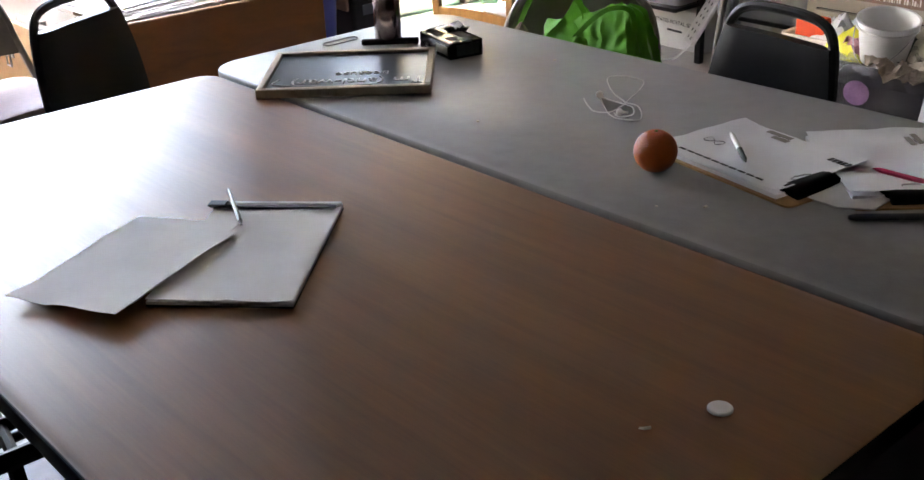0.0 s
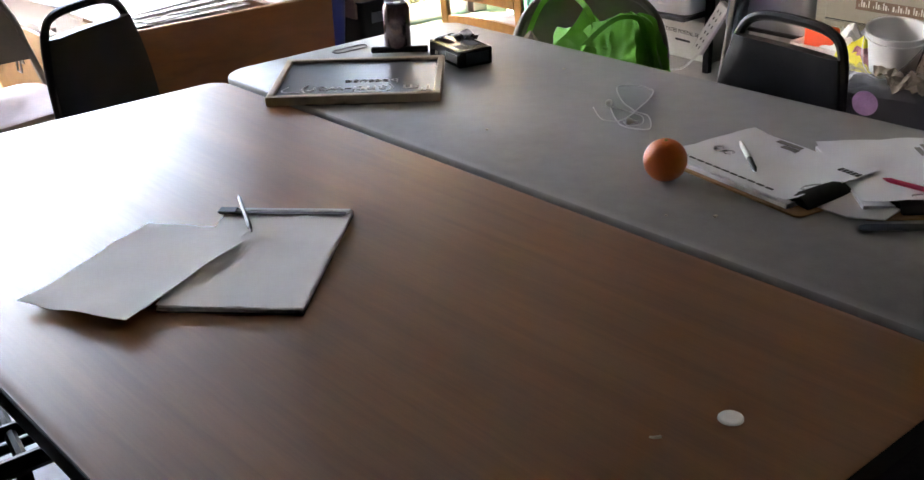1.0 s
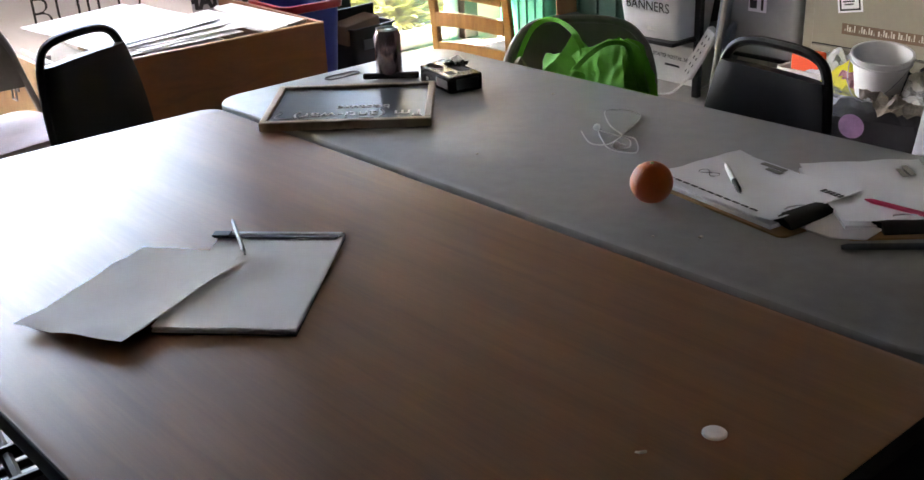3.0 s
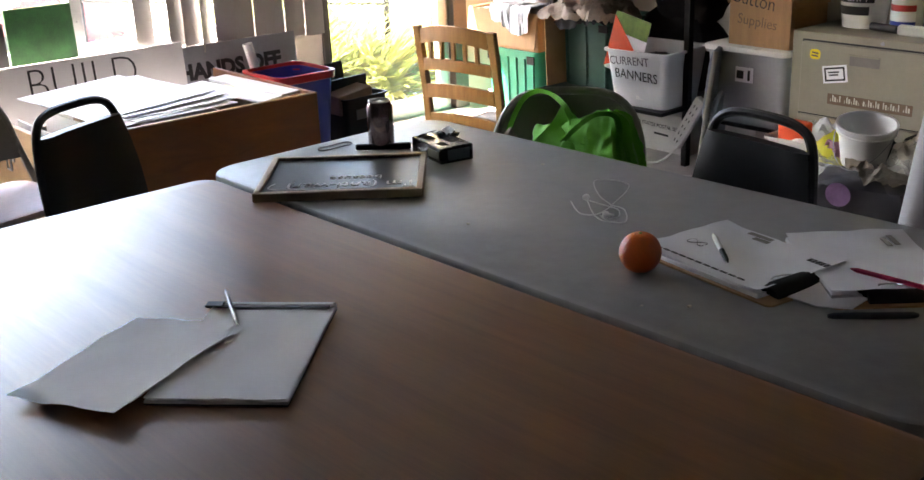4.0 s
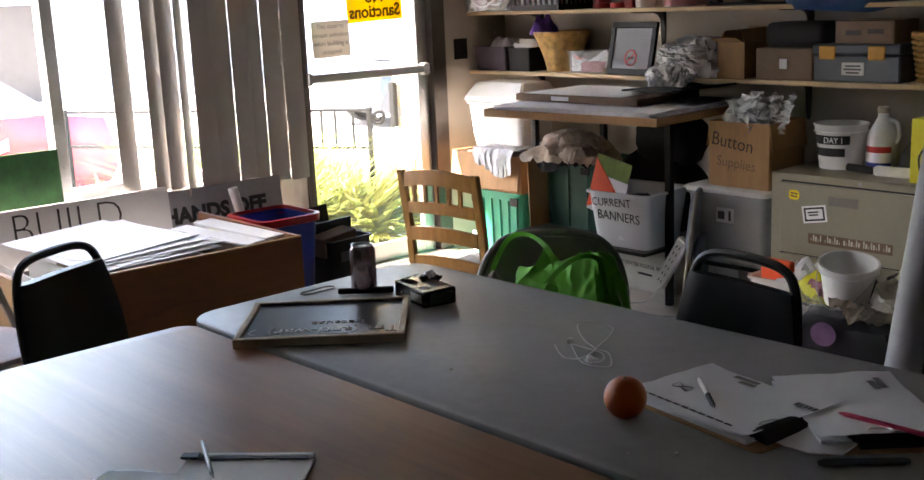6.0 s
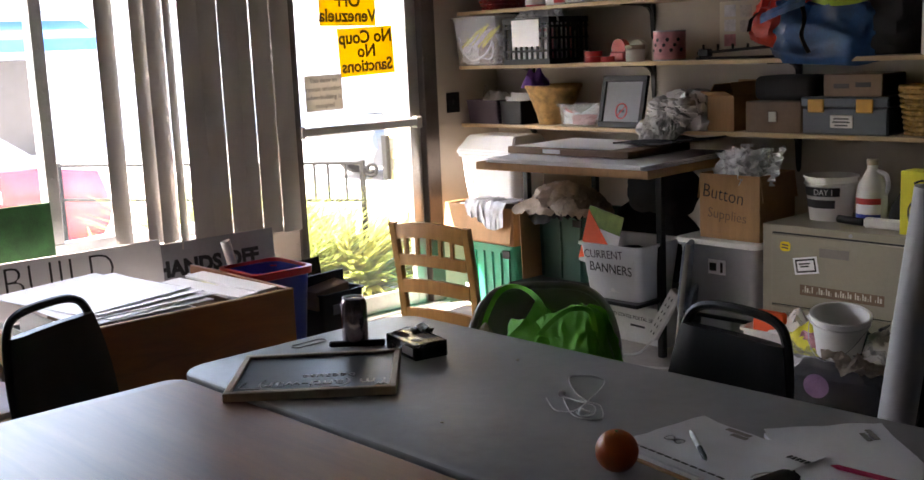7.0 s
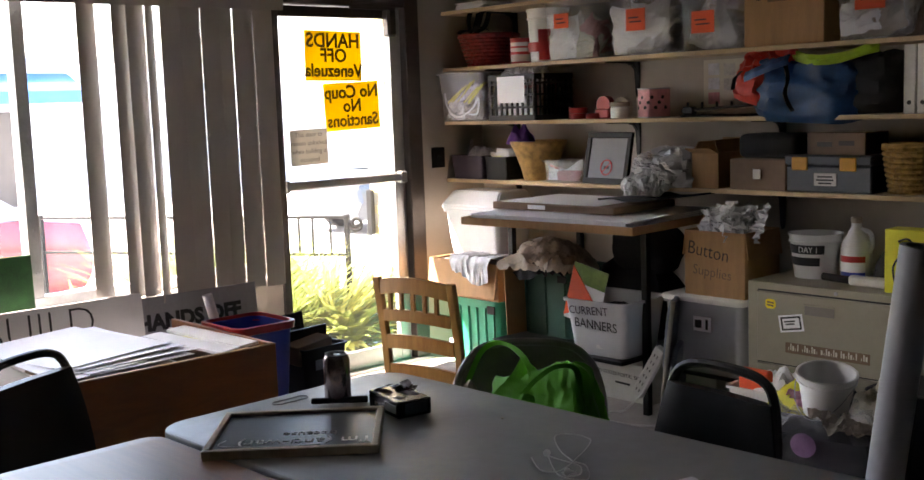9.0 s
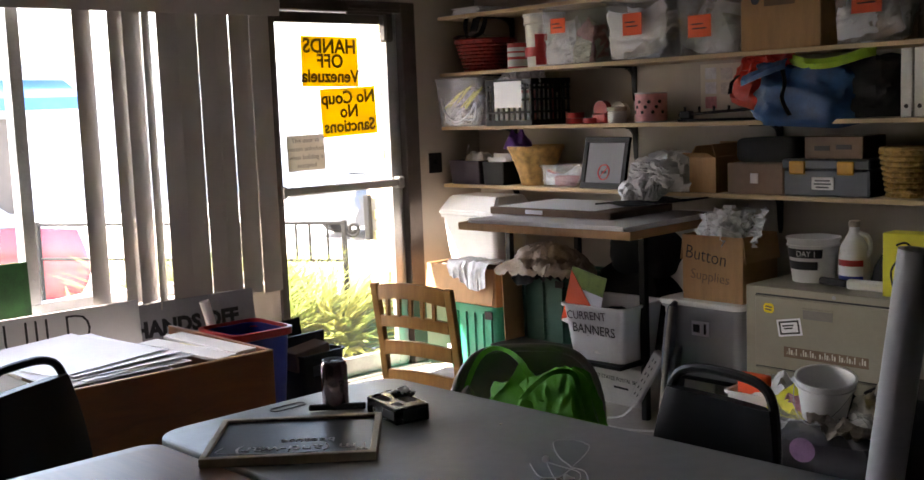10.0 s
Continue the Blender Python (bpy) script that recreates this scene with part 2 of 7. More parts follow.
M = dict(
    yellow_sign=backlit(mat("yellow_print_paper", (0.88, 0.62, 0.008), 0.6, var=0.03, scale=8), 0.50),
    sign_paper=backlit(mat("thin_notice_paper", (0.66, 0.62, 0.54), 0.7, var=0.04, scale=8), 0.22),
    leaf_thin=backlit(mat("grass_blade", (0.33, 0.40, 0.11), 0.5, var=0.4, scale=4), 0.4),
    leaf_gold=backlit(mat("golden_leaf", (0.48, 0.48, 0.14), 0.5, var=0.35, scale=4), 0.4),
    wall=mat("painted_block", (0.45, 0.40, 0.335), 0.6, var=0.05, scale=2, bump=0.25, bscale=90),
    ceiling=mat("ceiling_paint", (0.36, 0.35, 0.33), 0.9, var=0.05, scale=3, bump=0.2),
    floor=mat("worn_lino", (0.50, 0.465, 0.42), 0.42, var=0.14, scale=4, bump=0.06, col2=(0.34, 0.31, 0.275)),
    panel=mat("dark_unseen_wall", (0.09, 0.07, 0.052), 0.6, var=0.08, scale=2, bump=0.1),
    roll=mat("grey_banner_vinyl", (0.30, 0.30, 0.31), 0.5, var=0.04, scale=4),
    nylon_red=mat("red_nylon", (0.62, 0.035, 0.012), 0.5, var=0.2, scale=10, bump=0.3, bscale=25),
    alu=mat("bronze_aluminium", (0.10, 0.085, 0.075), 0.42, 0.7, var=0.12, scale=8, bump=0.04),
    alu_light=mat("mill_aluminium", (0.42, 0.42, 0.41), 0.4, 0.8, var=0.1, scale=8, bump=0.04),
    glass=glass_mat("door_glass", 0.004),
    hazed_glass=glass_mat("hazed_window_glass", 0.008),
    laminate=grain("walnut_laminate", (0.32, 0.125, 0.034), (0.195, 0.070, 0.018), 0.47, (0.7, 12, 12), scale=2.2, even=True),
    gray_top=mat("granite_grey_plastic", (0.325, 0.33, 0.325), 0.42, var=0.12, scale=3.5, bump=0.10, bscale=260),
    edge=mat("black_edge_band", (0.012, 0.011, 0.010), 0.65, var=0.2, spec=0.15),
    black_vinyl=mat("black_vinyl", (0.010, 0.010, 0.011), 0.37, var=0.2, scale=10, bump=0.10, bscale=220, spec=0.16),
    black_metal=mat("black_enamel_tube", (0.012, 0.012, 0.012), 0.38, 0.0, var=0.2, scale=20, spec=0.3),
    black_plastic=mat("black_plastic", (0.013, 0.0125, 0.013), 0.5, var=0.2, scale=12, bump=0.05, spec=0.22),
    grey_steel=mat("taupe_enamel_steel", (0.23, 0.215, 0.19), 0.36, 0.1, var=0.08, scale=12),
    beige_steel=mat("putty_enamel_steel", (0.315, 0.29, 0.215), 0.40, 0.0, var=0.05, scale=6, bump=0.03),
    oak=grain("honey_oak", (0.50, 0.255, 0.075), (0.32, 0.145, 0.038), 0.35, (6, 6, 0.9), clear=0.2),
    crate=grain("red_brown_plywood", (0.25, 0.088, 0.021), (0.17, 0.056, 0.013), 0.45, (4, 1, 4)),
    crate_raw_lit=grain("raw_and_sunlit_plywood", (0.44, 0.27, 0.115), (0.34, 0.19, 0.075), 0.6, (4, 1, 4)),
    shelf=grain("pine_shelf_board", (0.60, 0.44, 0.25), (0.44, 0.30, 0.16), 0.5, (0.9, 6, 6)),
    paper=mat("white_paper", (0.87, 0.88, 0.91), 0.75, var=0.02, scale=14, bump=0.08, bscale=25),
    paper_old=mat("cream_paper", (0.66, 0.62, 0.52), 0.8, var=0.05, scale=10),
    foam=mat("foam_board", (0.78, 0.78, 0.77), 0.6, var=0.03, scale=5),
    ink=mat("black_marker", (0.015, 0.015, 0.017), 0.5, var=0.1),
    card=mat("corrugated_cardboard", (0.43, 0.245, 0.115), 0.8, var=0.10, scale=5, bump=0.10, bscale=70, stretch=(6, 1, 1)),
    card_dark=mat("dark_cardboard", (0.20, 0.13, 0.085), 0.8, var=0.12, scale=5, bump=0.1, bscale=70),
    white_pl=mat("white_plastic", (0.78, 0.78, 0.76), 0.35, var=0.04, scale=7),
    white_pl_dirty=mat("scuffed_white_plastic", (0.66, 0.65, 0.62), 0.4, var=0.08, scale=9),
    clear_pl=mat("clear_plastic", (0.62, 0.65, 0.68), 0.18, var=0.04, scale=9, trans=0.80, bump=0.05, bscale=20),
    thin_clear=mat("thin_clear_plastic", (0.22, 0.23, 0.25), 0.2, var=0.04, scale=9, trans=0.94),
    milky_pl=mat("milky_plastic", (0.84, 0.86, 0.88), 0.3, var=0.04, scale=9, trans=0.22),
    green_pl=mat("emerald_plastic", (0.012, 0.27, 0.16), 0.38, var=0.08, scale=8),
    dkgreen_pl=mat("spruce_plastic", (0.035, 0.105, 0.075), 0.42, var=0.1, scale=8),
    blue_pl=mat("royal_blue_plastic", (0.02, 0.045, 0.36), 0.36, var=0.1, scale=8),
    red_pl=mat("red_plastic", (0.46, 0.02, 0.018), 0.38, var=0.1, scale=8),
    yellow=mat("yellow_paper", (0.90, 0.70, 0.012), 0.7, var=0.05, scale=8),
    yellow_card=mat("acid_yellow_card", (0.74, 0.68, 0.03), 0.6, var=0.06, scale=6),
    orange_tag=mat("orange_card", (0.86, 0.10, 0.02), 0.6, var=0.05),
    rag=mat("mixed_white_cloth", (0.60, 0.57, 0.53), 0.9, var=0.25, scale=14, bump=0.3, bscale=120),
    rag_tan=mat("taupe_cloth", (0.40, 0.335, 0.27), 0.9, var=0.2, scale=14, bump=0.3, bscale=120),
    grey_board=mat("grey_placard", (0.32, 0.32, 0.34), 0.6, var=0.08, scale=6),
    rag_dark=mat("black_cloth", (0.02, 0.02, 0.022), 0.9, var=0.2, scale=14, bump=0.3, bscale=120),
    rag_blue=mat("pale_striped_shirting", (0.70, 0.71, 0.74), 0.85, var=0.2, scale=16, bump=0.2, bscale=120),
    green_bag=mat("lime_nonwoven_fabric", (0.085, 0.42, 0.010), 0.7, var=0.10, scale=12, bump=0.25, bscale=300),
    blue_bag=mat("blue_woven_tarp", (0.008, 0.065, 0.185), 0.45, var=0.25, scale=9, bump=0.8, bscale=16),
    blind=backlit(mat("vinyl_blind_slat", (0.52, 0.475, 0.425), 0.45, var=0.03, scale=6), 0.02),
    slate=mat("slate_surface", (0.045, 0.055, 0.062), 0.36, var=0.25, scale=9, bump=0.03),
    chalk=mat("chalk", (0.78, 0.78, 0.76), 0.9, var=0.1, scale=60),
    pale_wood=grain("unfinished_pine", (0.58, 0.49, 0.36), (0.47, 0.38, 0.26), 0.6, (5, 5, 5)),
    steel=mat("brushed_steel", (0.40, 0.40, 0.41), 0.3, 0.95, var=0.08, scale=30),
    can=mat("printed_can", (0.16, 0.07, 0.075), 0.22, 0.85, var=0.5, scale=24, col2=(0.40, 0.36, 0.36)),
    rind=mat("orange_rind", (0.64, 0.125, 0.004), 0.38, var=0.08, scale=18, bump=0.45, bscale=330, sub=0.15),
    masonite=grain("clipboard_hardboard", (0.42, 0.26, 0.11), (0.33, 0.19, 0.08), 0.5, (3, 3, 3)),
    wicker=mat("woven_wicker", (0.46, 0.27, 0.085), 0.6, var=0.3, scale=30, bump=0.4, bscale=120),
    red_wicker=mat("red_wicker", (0.28, 0.018, 0.018), 0.5, var=0.3, scale=30, bump=0.4, bscale=120),
    plum=mat("plum_plastic", (0.065, 0.045, 0.065), 0.45, var=0.1),
    pink=mat("pink_card", (0.62, 0.28, 0.30), 0.6, var=0.15, scale=40),
    mauve=mat("mauve_print", (0.30, 0.16, 0.30), 0.6, var=0.2, scale=20),
    purple=mat("purple_cloth", (0.12, 0.04, 0.27), 0.8, var=0.2, scale=20),
    toolgrey=mat("slate_grey_plastic", (0.062, 0.078, 0.095), 0.45, var=0.1),
    seat_pink=mat("worn_pink_vinyl", (0.60, 0.42, 0.36), 0.5, var=0.1, scale=7, bump=0.05),
    yellow_brick=mat("buff_brick", (0.55, 0.47, 0.28), 0.85, var=0.14, scale=7, bump=0.3),
    mortar=mat("pale_mortar", (0.50, 0.48, 0.43), 0.9, var=0.08, scale=20, bump=0.3),
    concrete=mat("pale_concrete", (0.50, 0.49, 0.46), 0.9, var=0.1, scale=2, bump=0.2, bscale=40),
    asphalt=mat("sun_bleached_paving", (0.40, 0.395, 0.385), 0.9, var=0.2, scale=3, bump=0.3),
    soil=mat("garden_soil", (0.10, 0.075, 0.05), 0.95, var=0.3, scale=8, bump=0.5),
    leaf=mat("hosta_leaf", (0.16, 0.27, 0.03), 0.45, var=0.35, scale=5),
    leaf_y=mat("variegated_leaf", (0.36, 0.40, 0.09), 0.45, var=0.3, scale=5),
    iron=mat("black_wrought_iron", (0.010, 0.010, 0.010), 0.6, 0.0, var=0.2, spec=0.15),
    amber=mat("amber_plastic", (0.62, 0.30, 0.012), 0.45, var=0.08),
    lime=mat("lime_webbing", (0.34, 0.55, 0.03), 0.6, var=0.15, scale=12),
    notice=mat("grey_notice_paper", (0.16, 0.165, 0.175), 0.6, var=0.06),
    white_wire=mat("grey_white_cable", (0.66, 0.66, 0.65), 0.45, var=0.05),
    car_red=mat("red_car_paint", (0.30, 0.010, 0.020), 0.2, 0.1, var=0.05, clear=0.8),
    car_dark=mat("charcoal_car_paint", (0.035, 0.04, 0.045), 0.2, 0.2, var=0.05, clear=0.8),
    # Glass base is lightened to stand for the bright sky reflected in it.
    car_glass=mat("sky_pale_glass", (0.30, 0.33, 0.35), 0.06, var=0.05),
    rubber=mat("tyre_rubber", (0.02, 0.02, 0.02), 0.8, var=0.1),
    facade=mat("pale_stucco", (0.80, 0.79, 0.76), 0.85, var=0.06, scale=2, bump=0.2),
    awning=mat("blue_awning", (0.03, 0.16, 0.46), 0.7, var=0.08, scale=4),
    chair_blue=mat("slate_blue_plastic", (0.14, 0.165, 0.215), 0.45, var=0.08, scale=7),
    frame_black=mat("black_frame_lacquer", (0.008, 0.008, 0.008), 0.45, var=0.2, spec=0.15),
    pen_grey=mat("grey_pen_metal", (0.10, 0.11, 0.13), 0.4, 0.0, var=0.1, scale=20),
    pack_black=mat("glossy_black_card", (0.018, 0.016, 0.019), 0.22, var=0.5, scale=60, bump=0.1, bscale=90),
    crimson=mat("crimson_lacquer", (0.52, 0.012, 0.07), 0.35, var=0.06),
    white_film=mat("thin_white_film", (0.72, 0.72, 0.72), 0.3, var=0.06, scale=20, trans=0.12),
    sheet_ink=mat("show_through_print", (0.11, 0.062, 0.006), 0.6, var=0.1),
    frosted=mat("frosted_plastic", (0.82, 0.85, 0.88), 0.3, var=0.05, scale=7, trans=0.58),
    grn_card=mat("green_painted_board", (0.016, 0.095, 0.022), 0.6, var=0.25, scale=16, bump=0.2),
)


# ---- mesh helpers ----
def bx(bm, x0, x1, y0, y1, z0, z1, bev=0.0, m=None, seg=1):
    mm = Matrix.LocRotScale(((x0 + x1) / 2, (y0 + y1) / 2, (z0 + z1) / 2), None, (x1 - x0, y1 - y0, z1 - z0))
    r = bmesh.ops.create_cube(bm, size=1, matrix=(m @ mm) if m else mm)
    if bev:
        es = list({e for v in r["verts"] for e in v.link_edges})
        bmesh.ops.bevel(bm, geom=es, offset=bev, segments=seg, affect="EDGES", profile=0.5)


def rings(bm, loops, closed=True, cap0=True, cap1=True, m=None):
    """Skin between loops of points."""
    vs = [[bm.verts.new((m @ Vector(p)) if m else p) for p in lp] for lp in loops]
    n = len(vs[0])
    for a, b in zip(vs, vs[1:]):
        for i in range(n if closed else n - 1):
            bm.faces.new((a[i], a[(i + 1) % n], b[(i + 1) % n], b[i]))
    if cap0:
        bm.faces.new(vs[0][::-1])
    if cap1:
        bm.faces.new(vs[-1])
    return vs


def lathe(bm, prof, n=24, m=None, cap0=True, cap1=True):
    rings(bm, [[(r * math.cos(2 * math.pi * i / n), r * math.sin(2 * math.pi * i / n), z) for i in range(n)] for r, z in prof], True, cap0, cap1, m)


def tube(bm, pts, r, n=8, m=None, closed=False):
    pts = [Vector(p) for p in pts]
    loops = []
    up = Vector((0.13, 0.21, 1)).normalized()
    for i, p in enumerate(pts):
        a = pts[i - 1] if (i or closed) else p
        b = pts[(i + 1) % len(pts)] if (i + 1 < len(pts) or closed) else p
        d = (b - a).normalized()
        s = d.cross(up)
        if s.length < 0.05:
            s = d.cross(Vector((1, 0, 0)))
        s.normalize()
        u = s.cross(d)
        rad = r[i] if isinstance(r, (list, tuple)) else r
        loops.append([p + (s * math.cos(2 * math.pi * k / n) + u * math.sin(2 * math.pi * k / n)) * rad for k in range(n)])
    if closed:
        loops.append(loops[0])
    rings(bm, loops, True, not closed, not closed, m)


def spline(pts, k=6, closed=False):
    """Points on a smooth line through pts."""
    P = [Vector(p) for p in pts]
    n = len(P)
    out = []
    for i in range(n if closed else n - 1):
        g = (lambda j: P[j % n]) if closed else (lambda j: P[min(max(j, 0), n - 1)])
        a, b, c, d = g(i - 1), g(i), g(i + 1), g(i + 2)
        for s in range(k):
            t = s / k
            out.append(0.5 * (2 * b + (c - a) * t + (2 * a - 5 * b + 4 * c - d) * t * t + (3 * b - a - 3 * c + d) * t ** 3))
    if not closed:
        out.append(P[-1])
    return out


def rrect(w, d, r, n=4):
    """A rounded rectangle round the origin."""
    out = []
    for cx, cy, a0 in ((w / 2 - r, d / 2 - r, 0), (-w / 2 + r, d / 2 - r, 90), (-w / 2 + r, -d / 2 + r, 180), (w / 2 - r, -d / 2 + r, 270)):
        for i in range(n + 1):
            a = radians(a0 + 90 * i / n)
            out.append((cx + r * math.cos(a), cy + r * math.sin(a)))
    return out


def slab(bm, outline, z0, z1, bev=0.0, m=None):
    """An upright prism over an outline, with a softened rim."""
    def inset(k):
        cx = sum(p[0] for p in outline) / len(outline)
        cy = sum(p[1] for p in outline) / len(outline)
        out = []
        for x, y in outline:
            l = math.hypot(x - cx, y - cy)
            f = 1 - k / l
            out.append((cx + (x - cx) * f, cy + (y - cy) * f))
        return out
    b = bev
    ls = [(inset(b), z0), (outline, z0 + b), (outline, z1 - b), (inset(b * 0.3), z1 - b * 0.3), (inset(b), z1)] if b else [(outline, z0), (outline, z1)]
    rings(bm, [[(x, y, z) for x, y in o] for o, z in ls], m=m)


def tub(bm, w0, d0, w1, d1, h, r=0.03, th=0.004, rim=0.015, m=None, z=0.0):
    """An open tapered box with wall thickness and a turned rim."""
    def lp(w, d, zz):
        return [(x, y, z + zz) for x, y in rrect(w, d, min(r, w / 3, d / 3))]
    rings(bm, [lp(w0, d0, 0), lp(w1, d1, h - rim * 1.2), lp(w1 + rim * 2, d1 + rim * 2, h - rim), lp(w1 + rim * 2, d1 + rim * 2, h),
               lp(w1, d1, h), lp(w1 - 2 * th, d1 - 2 * th, h - th), lp(w0 - 2 * th, d0 - 2 * th, th)], m=m)


def heap(bm, w, d, h, seed, n=22, rough=0.35, m=None, fold=5.0):
    """A crumpled pile: a low dome broken by folds."""
    off = Vector((seed * 3.7, seed * 1.9, seed))
    vs = []
    for j in range(n + 1):
        row = []
        for i in range(n + 1):
            u, v = i / n * 2 - 1, j / n * 2 - 1
            k = max(abs(u), abs(v))
            l = math.hypot(u, v) or 1
            uu, vv = (u * k / l, v * k / l)
            e = 1 + 0.16 * noise.noise(Vector((uu * 2, vv * 2, 0)) + off)
            f = noise.noise(Vector((uu * fold * 0.45, vv * fold * 0.45, 1)) + off) + 0.7 * abs(noise.noise(Vector((uu * fold * 0.8, vv * fold * 0.8, 5)) + off)) + 0.10 * noise.noise(Vector((uu * fold * 2, vv * fold * 2, 8)) + off)
            z = h * max(0.0, (1 - k ** 4)) * (0.75 + 0.8 * rough * f)
            row.append(bm.verts.new(((m or Matrix()) @ Vector((uu * e * w / 2, vv * e * d / 2, z)))))
        vs.append(row)
    for j in range(n):
        for i in range(n):
            bm.faces.new((vs[j][i], vs[j][i + 1], vs[j + 1][i + 1], vs[j + 1][i]))


def ridge(p):
    return 1 - 2 * abs(noise.noise(p))


def crumple(bm, w, d, h, seed, n=16, m=None, folds=2.2):
    """A creased thin sheet, bent sharply along random folds."""
    off = Vector((seed * 5.3, seed * 2.1, seed * 1.7))
    vs = []
    for j in range(n + 1):
        row = []
        for i in range(n + 1):
            u, v = i / n * 2 - 1, j / n * 2 - 1
            p = Vector((u * folds, v * folds, 0)) + off
            z = h * (0.55 * ridge(p) + 0.3 * ridge(p * 2.3) + 0.15 * noise.noise(p * 5))
            dx, dy = 0.12 * noise.noise(p * 1.3 + Vector((9, 0, 0))), 0.12 * noise.noise(p * 1.3 + Vector((0, 9, 0)))
            row.append(bm.verts.new((m or Matrix()) @ Vector(((u + dx) * w / 2, (v + dy) * d / 2, z))))
        vs.append(row)
    for j in range(n):
        for i in range(n):
            bm.faces.new((vs[j][i], vs[j][i + 1], vs[j + 1][i + 1], vs[j + 1][i]))


def cloth_fold(bm, w, d, h, seed, m=None, n=44, turn=0.6, hang=0.4):
    """A dropped garment: a low mound with long folds along one direction and hanging edges."""
    off = Vector((seed * 3.1, seed * 7.7, seed))
    ca, sa = math.cos(turn), math.sin(turn)
    vs = []
    for j in range(n + 1):
        row = []
        for i in range(n + 1):
            u, v = i / n * 2 - 1, j / n * 2 - 1
            k, l = max(abs(u), abs(v)), math.hypot(u, v) or 1
            uu, vv = u * k / l, v * k / l
            a, b = uu * ca - vv * sa, uu * sa + vv * ca
            e = 1 + 0.22 * noise.noise(Vector((uu * 2.2, vv * 2.2, 0)) + off)
            f = 0.55 * ridge(Vector((a * 1.4, b * 4.2, 2)) + off) + 0.38 * ridge(Vector((a * 3.0, b * 8.5, 5)) + off) + 0.16 * noise.noise(Vector((uu * 9, vv * 9, 8)) + off)
            z = h * (0.45 * (1 - k ** 3) + 0.62 * f * (1 - 0.3 * k)) - h * hang * k ** 5
            row.append(bm.verts.new((m or Matrix()) @ Vector((uu * e * w / 2, vv * e * d / 2, z))))
        vs.append(row)
    for j in range(n):
        for i in range(n):
            bm.faces.new((vs[j][i], vs[j][i + 1], vs[j + 1][i + 1], vs[j + 1][i]))


def pouch(bm, w, d, hh, seed, m=None, n=48, rows=26, crease=0.03, top=0.75, power=0.55, sag=0.0):
    """A closed bag skin with sharp creases: wide below, drawn in above."""
    off = Vector((seed * 2.3, seed * 4.1, seed * 6.7))
    loops = []
    for j in range(rows + 1):
        v = j / rows
        k = (1 - (1 - top) * v) * (1 - 0.75 * max(0, (v - 0.9) / 0.1) ** 2) * (0.86 + 0.14 * min(1, v / 0.12))
        lp = []
        for i in range(n):
            a = 2 * math.pi * i / n
            c, q = math.cos(a), math.sin(a)
            c, q = math.copysign(abs(c) ** power, c), math.copysign(abs(q) ** power, q)
            p = Vector((c * 1.5 + v * 0.8, q * 1.5, v * 1.3 - c * 0.6)) + off
            f = crease * (0.8 * ridge(p) + 0.5 * ridge(p * 2.1) + 0.16 * ridge(p * 4.3) - 0.5)
            x, y, z = (w / 2 * k + f) * c, (d / 2 * k + f) * q, hh * v + (0.5 * f if 0 < j else 0) - (sag * max(0, -q) * (1 - v) ** 2 * 1.2 if sag else 0)
            lp.append((x, y, max(z, -sag)))
        loops.append(lp)
    rings(bm, loops, m=m)


def part(name, bm, material, parent=None, label="", smooth=True, bevel=0.0):
    """One mesh object from a bmesh, under a thing or a part."""
    me = bpy.data.meshes.new(name)
    bmesh.ops.recalc_face_normals(bm, faces=bm.faces)
    bm.to_mesh(me)
    bm.free()
    me.materials.append(M[material] if isinstance(material, str) else material)
    if smooth:
        me.shade_smooth()
        me.set_sharp_from_angle(angle=radians(35))
    ob = new(name, me)
    if parent:
        ob.parent = parent
    if label:
        tagged(ob, label)
    return ob


def B():
    return bmesh.new()


def thing(name, m, label, category, group="", kind=""):
    ob = new(name)
    ob.empty_display_size = 0.05
    ob.matrix_world = m
    return tagged(ob, label, category, group, kind)


def box_part(name, parent, material, *a, bev=0.0, label="", m=None):
    bm = B()
    bx(bm, *a, bev=bev, m=m)
    return part(name, bm, material, parent, label)


def words(body, size, material, parent, m, name="lettering", bold=0.0, squeeze=1.0):
    """Raised flat lettering in the built-in font, lying in the xy plane of m, centred."""
    cu = bpy.data.curves.new(name, "FONT")
    cu.body, cu.size, cu.align_x, cu.align_y, cu.extrude, cu.offset = body, size, "CENTER", "CENTER", 0.0006, bold
    cu.resolution_u = 3
    tmp = bpy.data.objects.new(name, cu)
    scene.collection.objects.link(tmp)
    bpy.context.view_layer.update()
    me = bpy.data.meshes.new_from_object(tmp.evaluated_get(bpy.context.evaluated_depsgraph_get()))
    bpy.data.objects.remove(tmp)
    me.transform(m @ Matrix.Diagonal((squeeze, 1, 1, 1)))
    me.materials.clear()
    me.materials.append(M[material])
    ob = new(name, me)
    ob.parent = parent
    return ob


def bars(parent, material, rows, m, name="printed_bar"):
    """Unreadable print as short bars: rows of (x, y, width, height)."""
    bm = B()
    for x, y, w, hh in rows:
        bx(bm, x - w / 2, x + w / 2, y - hh / 2, y + hh / 2, 0, 0.0008, m=m)
    return part(name, bm, material, parent, smooth=False)


def setting(ob, label, category):
    return tagged(ob, label, category, kind="structure")


